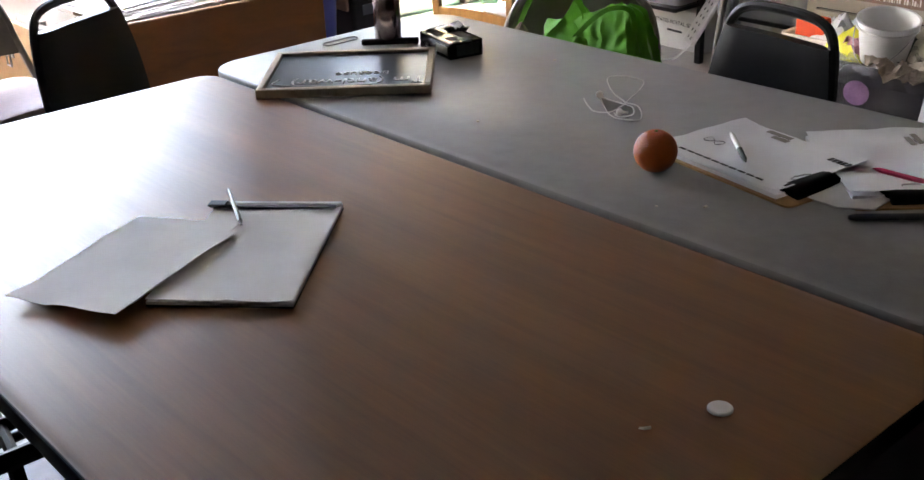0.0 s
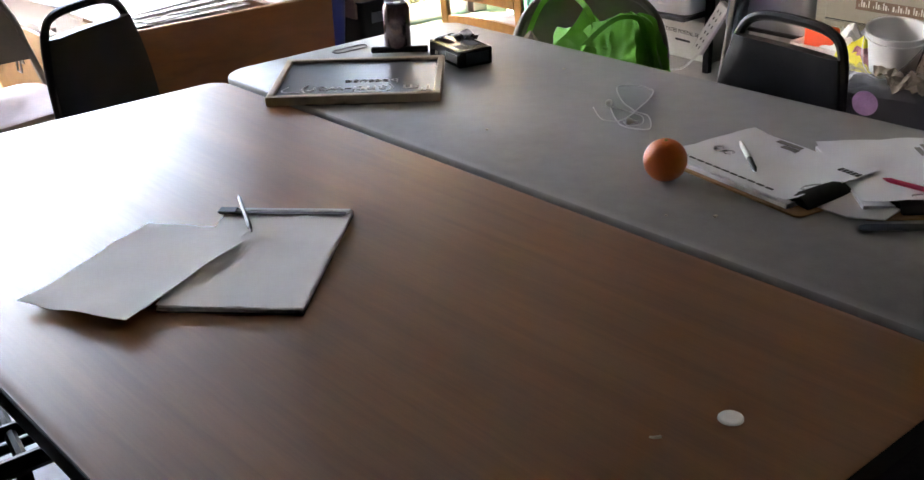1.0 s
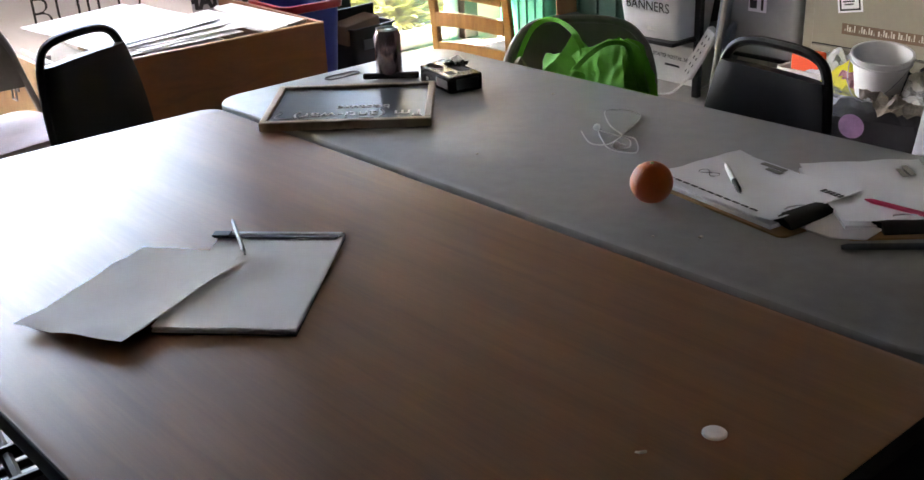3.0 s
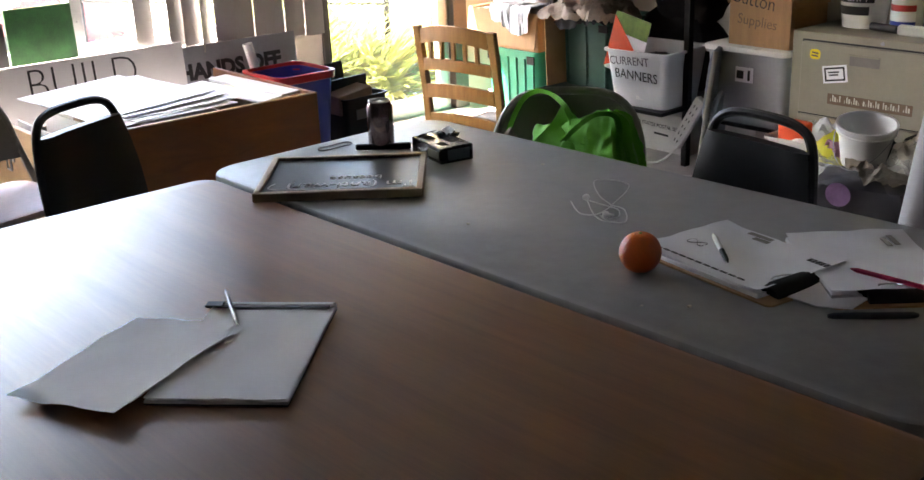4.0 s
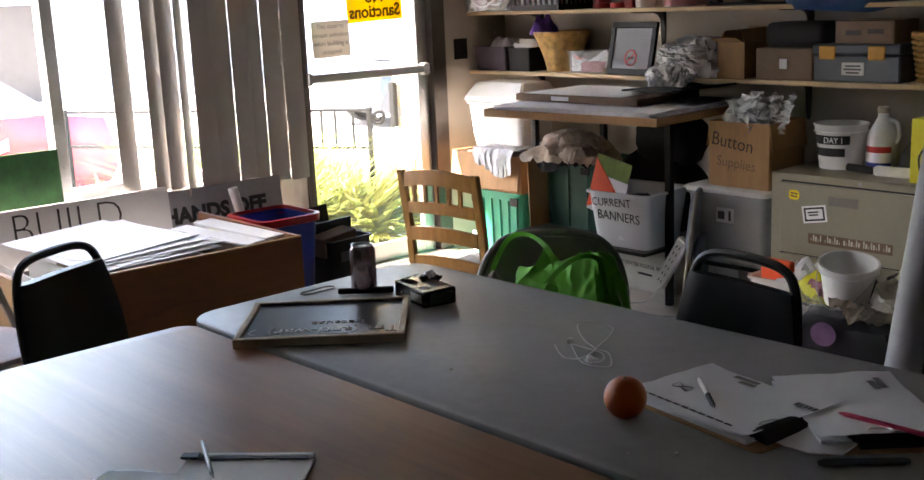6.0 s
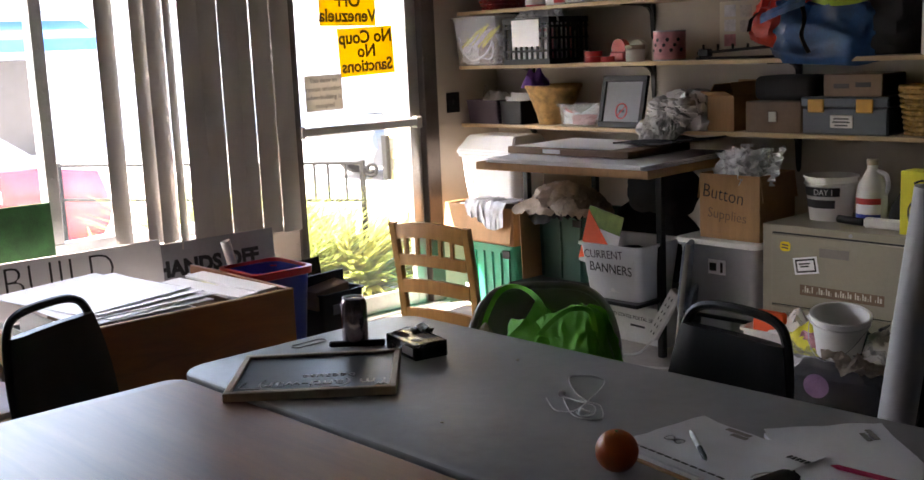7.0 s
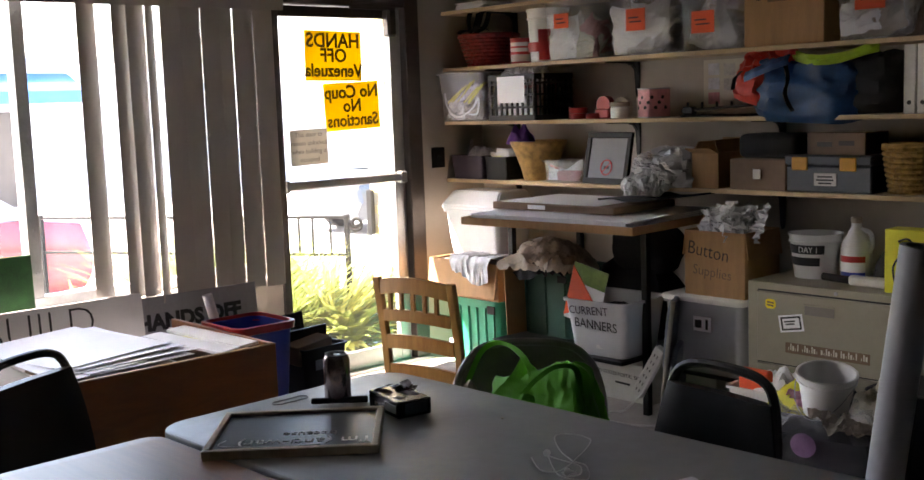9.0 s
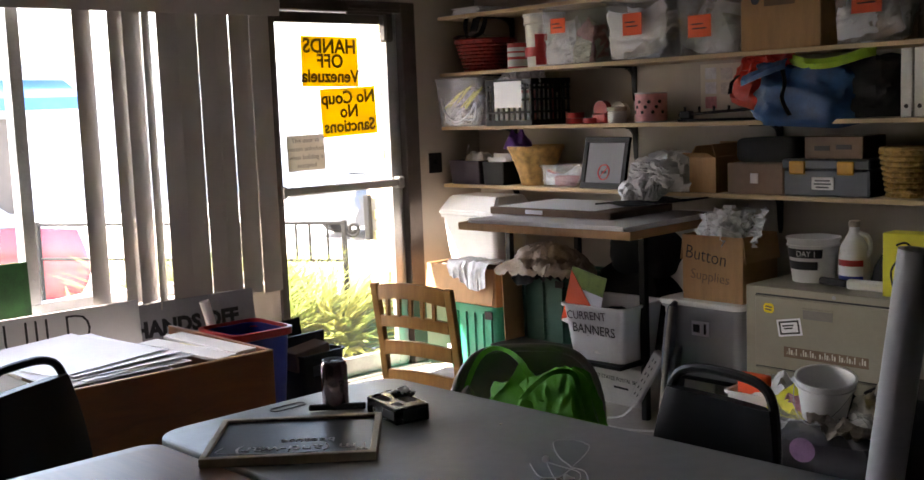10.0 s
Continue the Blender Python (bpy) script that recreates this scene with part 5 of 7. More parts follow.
tub(bm, 0.30, 0.27, 0.345, 0.335, 0.262, 0.035, 0.003, 0.012)
part("tub", bm, "milky_pl", t)
for k in range(4):
    bm = B()
    cloth_fold(bm, 0.30, 0.26, 0.07, 41 + k, pose(0, 0, 0.03 + 0.045 * k, 0, 0, 40 * k), 24, 0.5 * k, 0.2)
    part("banner", bm, "foam" if k < 3 else "rag_dark", t)
bm = B()
pouch(bm, 0.28, 0.24, 0.17, 6.1, pose(0, -0.012, 0.005), 32, 12, 0.02, 1.05, 0.5)
part("folded_banner", bm, "foam", t)
TILT = pose(0, -0.158, 0.165, 90 + 7, 0, 0)
words("CURRENT", 0.056, "plum", t, TILT @ pose(-0.03, 0.048, 0.004, 0, 0, 2), bold=-0.0002, squeeze=0.9)
words("BANNERS", 0.064, "ink", t, TILT @ pose(0.005, -0.018, 0.004, 0, 0, -2), bold=0.0, squeeze=0.88)
t = thing("paper_flag", pose(-3.63, 4.135, 0.545, -6, 12, 0), "small red, white and green paper flag in the bin", "flag")
box_part("white_field", t, "paper", -0.10, 0.11, -0.002, 0.0, -0.12, 0.06)
box_part("green_band", t, "leaf", -0.10, 0.11, -0.004, -0.002, 0.06, 0.15, label="green band")
bm = B()
rings(bm, [[(-0.10, -0.004, 0.13), (-0.10, -0.004, -0.11), (0.08, -0.004, -0.02)], [(-0.10, -0.0065, 0.13), (-0.10, -0.0065, -0.11), (0.08, -0.0065, -0.02)]])
part("red_triangle", bm, "orange_tag", t, "red triangle")
t = thing("mail_tray", pose(-3.665, 4.545, 0), "white corrugated mail tray under the rack", "mail tray")
box_part("body", t, "white_pl_dirty", -0.20, 0.20, -0.14, 0.16, 0, 0.187, bev=0.004)
words("UNITED STATES POSTAL SERVICE", 0.026, "ink", t, on_south(0.0, -0.1412, 0.125, -2))
bars(t, "ink", [(0, 0, 0.09, 0.01)], on_south(0.03, -0.1412, 0.085, -2))
t = thing("mail_tray", pose(-3.28, 4.66, 0, 0, 0, -8), "grey corrugated mail box beside the rack", "mail tray")
box_part("body", t, "white_pl_dirty", -0.12, 0.12, -0.12, 0.15, 0, 0.24, bev=0.004)
bm = B()
lathe(bm, [(0.02, 0), (0.02, 0.0008)], 3, on_south(0.05, -0.1212, 0.05))
part("recycling_mark", bm, "ink", t)

# blue folding chair folded flat against the rack
t = thing("folded_chair", pose(-3.245, 4.23, 0, -6, 0, -62), "slate blue plastic folding chair folded and leaning", "folding chair")
bm = B()
slab(bm, rrect(0.42, 0.3, 0.06, 5), -0.012, 0.012, 0.008, pose(0, 0, 0.44, 90, 0, 0))
part("backrest", bm, "chair_blue", t)
bm = B()
slab(bm, rrect(0.40, 0.34, 0.06, 5), -0.012, 0.012, 0.008, pose(0, 0.035, 0.22, 90, 0, 0))
part("seat", bm, "chair_blue", t)
for s in (-1, 1):
    bm = B()
    tube(bm, [(s * 0.215, 0.01, 0.0), (s * 0.22, 0.01, 0.4), (s * 0.20, 0.01, 0.60)], 0.011, 8)
    part("leg", bm, "grey_steel", t)
# power strip and its cord
t = thing("power_strip", pose(-3.33, 4.22, 0.0, 0, 0, 0), "white power strip hanging from the rack leg, cord trailing", "power strip")
RM = pose(0.005, 0, 0.225, 0, 32, 0)
bm = B()
bx(bm, -0.028, 0.028, -0.018, 0.018, -0.14, 0.14, 0.006, RM)
part("body", bm, "white_pl_dirty", t)
for k in range(6):
    bm = B()
    for dx in (-0.008, 0.008):
        bx(bm, dx - 0.002, dx + 0.002, -0.0195, -0.018, -0.11 + 0.04 * k, -0.095 + 0.04 * k, 0, RM)
    part("socket", bm, "ink", t)
bm = B()
tube(bm, spline([(-0.06, 0, 0.1), (-0.12, -0.03, 0.03), (-0.2, -0.05, 0.008), (-0.14, -0.14, 0.007), (0.0, -0.13, 0.007), (0.10, -0.06, 0.007), (0.09, 0.05, 0.007), (0.02, 0.10, 0.02)], 8), 0.0055, 6)
part("cord", bm, "white_pl_dirty", t)
t = thing("chalk_stick", pose(-3.42, 4.06, 0.006, 0, 90, -30), "white stick lying on the floor", "stick")
bm = B()
lathe(bm, [(0.006, -0.05), (0.006, 0.05)], 8)
part("stick", bm, "white_pl", t)

# low black stand, clear bin and marked carton
t = thing("low_stand", pose(-3.06, 4.46, 0), "low black steel stand under the clear bin", "stand")
box_part("top", t, "black_metal", -0.2, 0.2, -0.2, 0.22, 0.235, 0.25, bev=0.002)
for x in (-0.18, 0.18):
    for y in (-0.18, 0.2):
        box_part("leg", t, "black_metal", x - 0.013, x + 0.013, y - 0.013, y + 0.013, 0, 0.234, bev=0.002)
t = thing("storage_bin", pose(-3.065, 4.42, 0.251), "clear lidded plastic bin of small bottles", "storage bin")
bm = B()
tub(bm, 0.36, 0.29, 0.40, 0.33, 0.315, 0.03, 0.003, 0.01)
part("tub", bm, "frosted", t)
bm = B()
slab(bm, rrect(0.43, 0.36, 0.03), 0.316, 0.34, 0.006)
part("lid", bm, "white_pl", t)
for k in range(10):
    bm = B()
    lathe(bm, [(0.026, 0), (0.028, 0.01), (0.028, 0.07), (0.012, 0.09), (0.012, 0.105)], 12, pose(-0.13 + 0.065 * (k % 5), -0.10 + 0.07 * (k // 5), 0.007))
    part("bottle", bm, "white_pl" if k % 3 else "clear_pl", t)
bm = B()
heap(bm, 0.3, 0.22, 0.12, 43, 14, 0.6, pose(0, 0.02, 0.1))
part("filling", bm, "rag_blue", t)
box_part("sticker", t, "paper", -0.04, 0.05, -0.167, -0.164, 0.19, 0.255)
bars(t, "ink", [(-0.015, 0, 0.035, 0.035), (0.03, 0, 0.012, 0.045)], on_south(0.0, -0.1675, 0.222))
t = carton("supply_carton", pose(-3.025, 4.43, 0.592), 0.31, 0.27, 0.285, "brown cardboard box marked in pen", "card", (None, 172, 175, 172))
words("Button", 0.085, "ink", t, on_south(-0.03, -0.1365, 0.195, -8), bold=-0.001, squeeze=0.92)
words("Supplies", 0.062, "card_dark", t, on_south(-0.01, -0.1365, 0.105, -5), bold=-0.0006)
t = thing("plastic_wrap", pose(-2.99, 4.44, 0.80), "clear crumpled plastic packaging in the carton", "plastic packaging")
for k in range(5):
    bm = B()
    crumple(bm, 0.19, 0.16, 0.07, 70 + k, 14, pose(-0.06 + 0.035 * k, -0.05 + 0.03 * (k % 2), 0.10, 50 + 15 * k, 12 * k - 20, 35 * k), 2.0)
    part("film", bm, "clear_pl" if k % 2 else "milky_pl", t, smooth=False)
t = thing("black_bag", pose(-3.25, 4.70, 0.30), "black bag stuffed behind the clear bin", "bag")
bm = B()
soft_bag(bm, 0.34, 0.25, 0.42, 17, 24, 12)
part("fabric", bm, "rag_dark", t)

# filing cabinet
FX0, FX1, FY0, FY1, FZ = -2.83, -1.92, 4.25, 4.70, 0.69
t = thing("filing_cabinet", pose(0, 0, 0), "putty coloured two-drawer lateral filing cabinet", "filing cabinet")
box_part("body", t, "beige_steel", FX0, FX1, FY0 + 0.006, FY1, 0.0, FZ, bev=0.004)
for z0, z1 in ((0.36, 0.652), (0.06, 0.352)):
    d = box_part("drawer", t, "beige_steel", FX0 + 0.055, FX1 - 0.055, FY0 - 0.012, FY0 + 0.0055, z0, z1, bev=0.003)
    bm = B()
    xm = (FX0 + FX1) / 2 - 0.115
    bx(bm, xm - 0.065, xm + 0.065, FY0 - 0.0145, FY0 - 0.0125, z1 - 0.075, z1 - 0.035, 0.0008)
    part("pull", bm, "grey_steel", d, "recessed grip")
    bm = B()
    bx(bm, xm - 0.067, xm + 0.067, FY0 - 0.019, FY0 - 0.0125, z1 - 0.037, z1 - 0.030, 0.0015)
    part("pull_lip", bm, "beige_steel", d)
    # Black strips colour in the shade of the slits beside each drawer.
    for a in ((FX0 + 0.05, FX1 - 0.05, z1 + 0.0005, z1 + 0.0075), (FX0 + 0.048, FX0 + 0.0545, z0, z1)):
        box_part("gap_shade", t, "ink", a[0], a[1], FY0 + 0.003, FY0 + 0.0055, a[2], a[3])
bm = B()
lathe(bm, [(0.008, 0), (0.008, 0.004)], 12, on_south(-2.43, FY0 + 0.006, 0.672))
part("lock", bm, "steel", t)
bm = B()
slab(bm, rrect(0.048, 0.04, 0.014), 0, 0.0006, m=on_south(-2.71, FY0 - 0.0128, 0.605))
part("sticker", bm, "yellow", t, "yellow sticker")
bars(t, "card_dark", [(0, 0.006, 0.03, 0.006), (0, -0.006, 0.03, 0.006)], on_south(-2.71, FY0 - 0.0138, 0.605, -6))
sm = on_south(-2.615, FY0 - 0.0128, 0.535, 10)
bm = B()
bx(bm, -0.055, 0.055, -0.035, 0.035, 0, 0.0006, m=sm)
part("sticker", bm, "paper", t, "white sticker with a black border")
bars(t, "ink", [(0, 0.024, 0.09, 0.007), (0, -0.024, 0.09, 0.007), (-0.042, 0, 0.007, 0.05), (0.042, 0, 0.007, 0.05), (-0.005, 0.008, 0.05, 0.006), (-0.005, -0.003, 0.04, 0.006)], sm @ pose(0, 0, 0.0008))
box_part("paper_strip", t, "card_dark", -2.64, -2.275, FY0 - 0.0145, FY0 - 0.0128, 0.412, 0.455, label="brown torn label strip")
bars(t, "paper_old", [(-0.17 + 0.0105 * k, 0.004 * ((k * 5) % 3 - 1), 0.002 + 0.0028 * ((k * 7) % 3), 0.012 + 0.007 * ((k * 11) % 3)) for k in range(33) if k % 8 != 5], on_south(-2.455, FY0 - 0.0147, 0.434))
# on the cabinet
t = bucket("bucket", pose(-2.66, 4.50, FZ), 0.085, 0.108, 0.185, "white plastic tub with black printed bands", bail=False)
bm = B()
for z0, z1, a0, a1 in ((0.105, 0.142, -150, -40), (0.055, 0.09, -145, -50)):
    rings(bm, [[((0.0865 + z * 0.13) * math.cos(radians(a0 + (a1 - a0) * k / 12)), (0.0865 + z * 0.13) * math.sin(radians(a0 + (a1 - a0) * k / 12)), z) for k in range(13)] for z in (z0, z1)], closed=False, cap0=False, cap1=False)
part("printed_band", bm, "ink", t)
words("DAY 1", 0.034, "white_pl", t, pose(0, 0, 0, 0, 0, 8) @ on_south(0.01, -0.1035, 0.122), squeeze=0.9)
t = thing("cleaner_jug", pose(-2.46, 4.47, FZ), "translucent bleach jug with a red, white and blue label", "jug")
bm = B()
lathe(bm, [(0.055, 0), (0.06, 0.01), (0.06, 0.13), (0.052, 0.165), (0.03, 0.205), (0.02, 0.225), (0.02, 0.245)], 24)
part("body", bm, "milky_pl", t)
bm = B()
tube(bm, spline([(0.02, 0, 0.215), (0.06, 0, 0.20), (0.068, 0, 0.15), (0.052, 0, 0.12)], 6), 0.009, 8)
part("handle", bm, "milky_pl", t)
bm = B()
lathe(bm, [(0.0225, 0.24), (0.0225, 0.262), (0.02, 0.265)], 16)
part("cap", bm, "rag_tan", t)
for z0, z1, mt in ((0.085, 0.11, "red_pl"), (0.045, 0.085, "paper"), (0.02, 0.045, "blue_pl")):
    bm = B()
    rings(bm, [[(0.0612 * math.cos(radians(-160 + 11 * k)), 0.0612 * math.sin(radians(-160 + 11 * k)), z) for k in range(13)] for z in (z0, z1)], closed=False, cap0=False, cap1=False)
    part("label_band", bm, mt, t)
t = thing("caulk_gun", pose(-2.38, 4.38, FZ), "black and white hand tool with black gloves", "hand tool")
bm = B()
lathe(bm, [(0.016, -0.11), (0.016, 0.02)], 14, pose(-0.08, 0, 0.02, 0, 90, -12))
part("barrel", bm, "black_plastic", t)
box_part("body", t, "white_pl_dirty", -0.06, 0.14, -0.018, 0.018, 0.001, 0.04, bev=0.008)
t = thing("work_gloves", pose(-2.31, 4.47, FZ), "pair of black work gloves in a heap", "gloves")
bm = B()
heap(bm, 0.16, 0.14, 0.13, 51, 16, 0.9, fold=8)
part("fabric", bm, "rag_dark", t)
t = thing("yellow_box", pose(-2.14, 4.34, FZ), "acid yellow box with a black line drawing", "box")
box_part("body", t, "yellow_card", -0.115, 0.115, -0.04, 0.06, 0, 0.245, bev=0.003)
bm = B()
for pts in ([(-0.06, 0.2), (-0.02, 0.21), (0.02, 0.17), (0.08, 0.16)], [(-0.07, 0.03), (-0.08, 0.1), (-0.05, 0.15), (-0.03, 0.19)], [(-0.03, 0.02), (-0.02, 0.1), (0.03, 0.14)], [(0.0, 0.05), (0.05, 0.1), (0.06, 0.03)]):
    tube(bm, [(x, -0.0405, z) for x, z in (tuple(p)[:2] for p in spline([(a, b, 0) for a, b in pts], 6))], 0.004, 5)
part("drawing", bm, "ink", t)

# white roll, bin of rubbish and black boxes near the cabinet
t = thing("paper_roll", pose(-1.755, 3.24, 0, -1, 7.2, 0), "tall white roll of banner paper standing on end", "paper roll")
bm = B()
lathe(bm, [(0.052, 0), (0.052, 1.04), (0.035, 1.04), (0.033, 0.9)], 28)
part("roll", bm, "roll", t)
bm = B()
lathe(bm, [(0.0525, 0.0), (0.0525, 0.02)], 28, cap0=False, cap1=False)
part("end_band", bm, "grey_steel", t)
t = thing("rubbish_bin", pose(-2.06, 3.62, 0, 0, 0, 12), "clear plastic tub lined with a bag and piled with oddments", "plastic tub")
bm = B()
tub(bm, 0.36, 0.30, 0.44, 0.36, 0.41, 0.04, 0.003, 0.012)
part("tub", bm, "thin_clear", t)
bm = B()
pouch(bm, 0.35, 0.29, 0.36, 23, pose(0, 0, 0.006), 30, 14, 0.03, 1.08, 0.6)
part("filling", bm, "rag_dark", t)
for k, (x, y, z, mt) in enumerate(((-0.12, -0.10, 0.37, "clear_pl"), (0.05, -0.11, 0.375, "rag_tan"), (0.13, -0.06, 0.40, "clear_pl"), (0.0, 0.05, 0.39, "rag_dark"), (-0.10, 0.06, 0.38, "pink"), (0.10, 0.08, 0.40, "clear_pl"))):
    bm = B()
    crumple(bm, 0.20, 0.17, 0.06, 80 + k, 14, pose(x, y, z, 14 * (k % 3) - 8, 18 - 9 * k, 50 * k), 1.8)
    part("wrapper", bm, mt, t, smooth=False)
bm = B()
lathe(bm, [(0.042, 0), (0.042, 0.001)], 20, pose(-0.06, -0.181, 0.33, 96, 0, 0))
part("round_print", bm, "mauve", t, "round mauve print")
b = bucket("bucket", pose(-2.10, 3.60, 0.40, 8, 7, 0), 0.070, 0.096, 0.145, "white bucket with a wire bail lying on the tub")
t = thing("yellow_rag", pose(-2.26, 3.72, 0.36), "yellow cloth in the tub", "cloth")
bm = B()
heap(bm, 0.26, 0.18, 0.09, 27, 22, 0.6)
part("fabric", bm, "yellow_card", t)
t = thing("tan_rag", pose(-1.95, 3.66, 0.40), "crumpled tan wrapping in the tub", "cloth")
bm = B()
heap(bm, 0.17, 0.18, 0.10, 29, 16, 0.9)
part("fabric", bm, "paper_old", t)
t = thing("black_box", pose(-1.92, 3.98, 0), "black box standing before the cabinet", "box")
box_part("body", t, "black_plastic", -0.17, 0.19, -0.14, 0.14, 0, 0.44, bev=0.006)
t = thing("clear_box", pose(-2.47, 3.95, 0), "white plastic basket with an orange packet", "basket")
bm = B()
tub(bm, 0.3, 0.22, 0.34, 0.26, 0.36, 0.03, 0.003, 0.01)
part("tub", bm, "white_pl_dirty", t)
bm = B()
heap(bm, 0.3, 0.22, 0.09, 33, 16, 1.0, pose(0, 0, 0.32))
part("filling", bm, "milky_pl", t)
box_part("packet", t, "orange_tag", -0.15, -0.02, -0.08, -0.04, 0.33, 0.42, bev=0.006, label="orange packet")


# ---- chairs ----
def stack_chair(m, label):
    """Stacking chair: square tube frame, vinyl seat and back, a hand slot under the top bow."""
    t = thing("stacking_chair", m, label, "chair")
    ZT = 0.792
    bm = B()
    arch = spline([(-0.195, 0.19, 0.40), (-0.19, 0.215, 0.6), (-0.165, 0.235, 0.735), (-0.115, 0.245, ZT - 0.01), (0.0, 0.247, ZT), (0.115, 0.245, ZT - 0.01), (0.165, 0.235, 0.735), (0.19, 0.215, 0.6), (0.195, 0.19, 0.40)], 6)
    tube(bm, arch, 0.0125, 8)
    part("back_frame", bm, "black_metal", t)
    bm = B()
    lo = []
    for k in range(7):
        z = 0.47 + 0.262 * k / 6
        y = 0.195 + 0.044 * ((z - 0.45) / 0.35)
        w = 0.204 - 0.036 * (k / 6) ** 2.2
        lo.append([(x, y + 0.012 * (x / 0.18) ** 2 * -1 + dy, z) for x, dy in [(-w + 2 * w * i / 10, -0.016 if 0 < i < 10 else -0.004) for i in range(11)] + [(w - 2 * w * i / 10, 0.016 if 0 < i < 10 else 0.006) for i in range(11)]])
    rings(bm, lo)
    part("backrest", bm, "black_vinyl", t, "black vinyl padded back")
    bm = B()
    slab(bm, rrect(0.40, 0.40, 0.05, 5), 0.415, 0.455, 0.014, pose(0, -0.02, 0))
    part("seat", bm, "black_vinyl", t)
    for sx in (-1, 1):
        for sy, y1 in ((-1, -0.20), (1, 0.20)):
            bm = B()
            tube(bm, [(sx * 0.185, sy * 0.15, 0.412), (sx * 0.205, y1 + 0.03 * sy, 0.0)], 0.011, 8)
            part("leg", bm, "black_metal", t)
        bm = B()
        tube(bm, [(sx * 0.187, -0.17, 0.40), (sx * 0.192, 0.19, 0.40)], 0.011, 8)
        part("side_rail", bm, "black_metal", t)
    return t


stack_chair(pose(-1.83, 2.34, 0, 0, 0, -8), "black vinyl stacking chair pushed up to the grey table")
stack_chair(pose(-3.135, 1.545, 0, 0, 0, 117), "black vinyl stacking chair at the end of the laminate table")


def folding_chair(m, label, seat_mat, frame_mat, back_mat):
    """Steel folding chair: bowed tube frame, curved sheet back, pressed seat."""
    t = thing("folding_chair", m, label, "chair")
    for n_, pts in (("back_frame", [(-0.215, -0.22, 0.0), (-0.215, 0.12, 0.5), (-0.205, 0.20, 0.66), (-0.16, 0.232, 0.745), (-0.08, 0.245, 0.778), (0.08, 0.245, 0.778), (0.16, 0.232, 0.745), (0.205, 0.20, 0.66), (0.215, 0.12, 0.5), (0.215, -0.22, 0.0)]),
                    ("leg_frame", [(-0.195, 0.26, 0.0), (-0.195, -0.12, 0.43), (0.195, -0.12, 0.43), (0.195, 0.26, 0.0)])):
        bm = B()
        tube(bm, spline(pts, 5) if n_ == "back_frame" else pts, 0.0115, 8)
        part(n_, bm, frame_mat, t)
    bm = B()
    lo = []
    for k in range(9):
        z = 0.53 + 0.235 * k / 8
        w = 0.202 - 0.085 * max(0, (z - 0.64) / 0.13) ** 2
        y0 = 0.135 + 0.105 * min(1, (z - 0.53) / 0.2)
        lo.append([(x, y0 + 0.028 * (1 - (x / w) ** 2) + dy, z) for x, dy in [(-w + 2 * w * i / 10, -0.003) for i in range(11)] + [(w - 2 * w * i / 10, 0.003) for i in range(11)]])
    rings(bm, lo)
    part("backrest", bm, back_mat, t)
    bm = B()
    slab(bm, rrect(0.39, 0.39, 0.07, 5), 0.435, 0.458, 0.008, pose(0, -0.05, 0))
    part("seat", bm, seat_mat, t)
    bm = B()
    tube(bm, [(-0.195, 0.16, 0.11), (0.195, 0.16, 0.11)], 0.008, 8)
    part("stretcher", bm, frame_mat, t)
    return t


folding_chair(pose(-2.26, 2.335, 0, 0, 0, 40), "taupe steel folding chair with a bag on its seat", "grey_steel", "grey_steel", "grey_steel")
folding_chair(pose(-3.74, 1.28, 0, 0, 0, 103), "steel folding chair with a worn pink seat", "seat_pink", "grey_steel", "grey_steel")


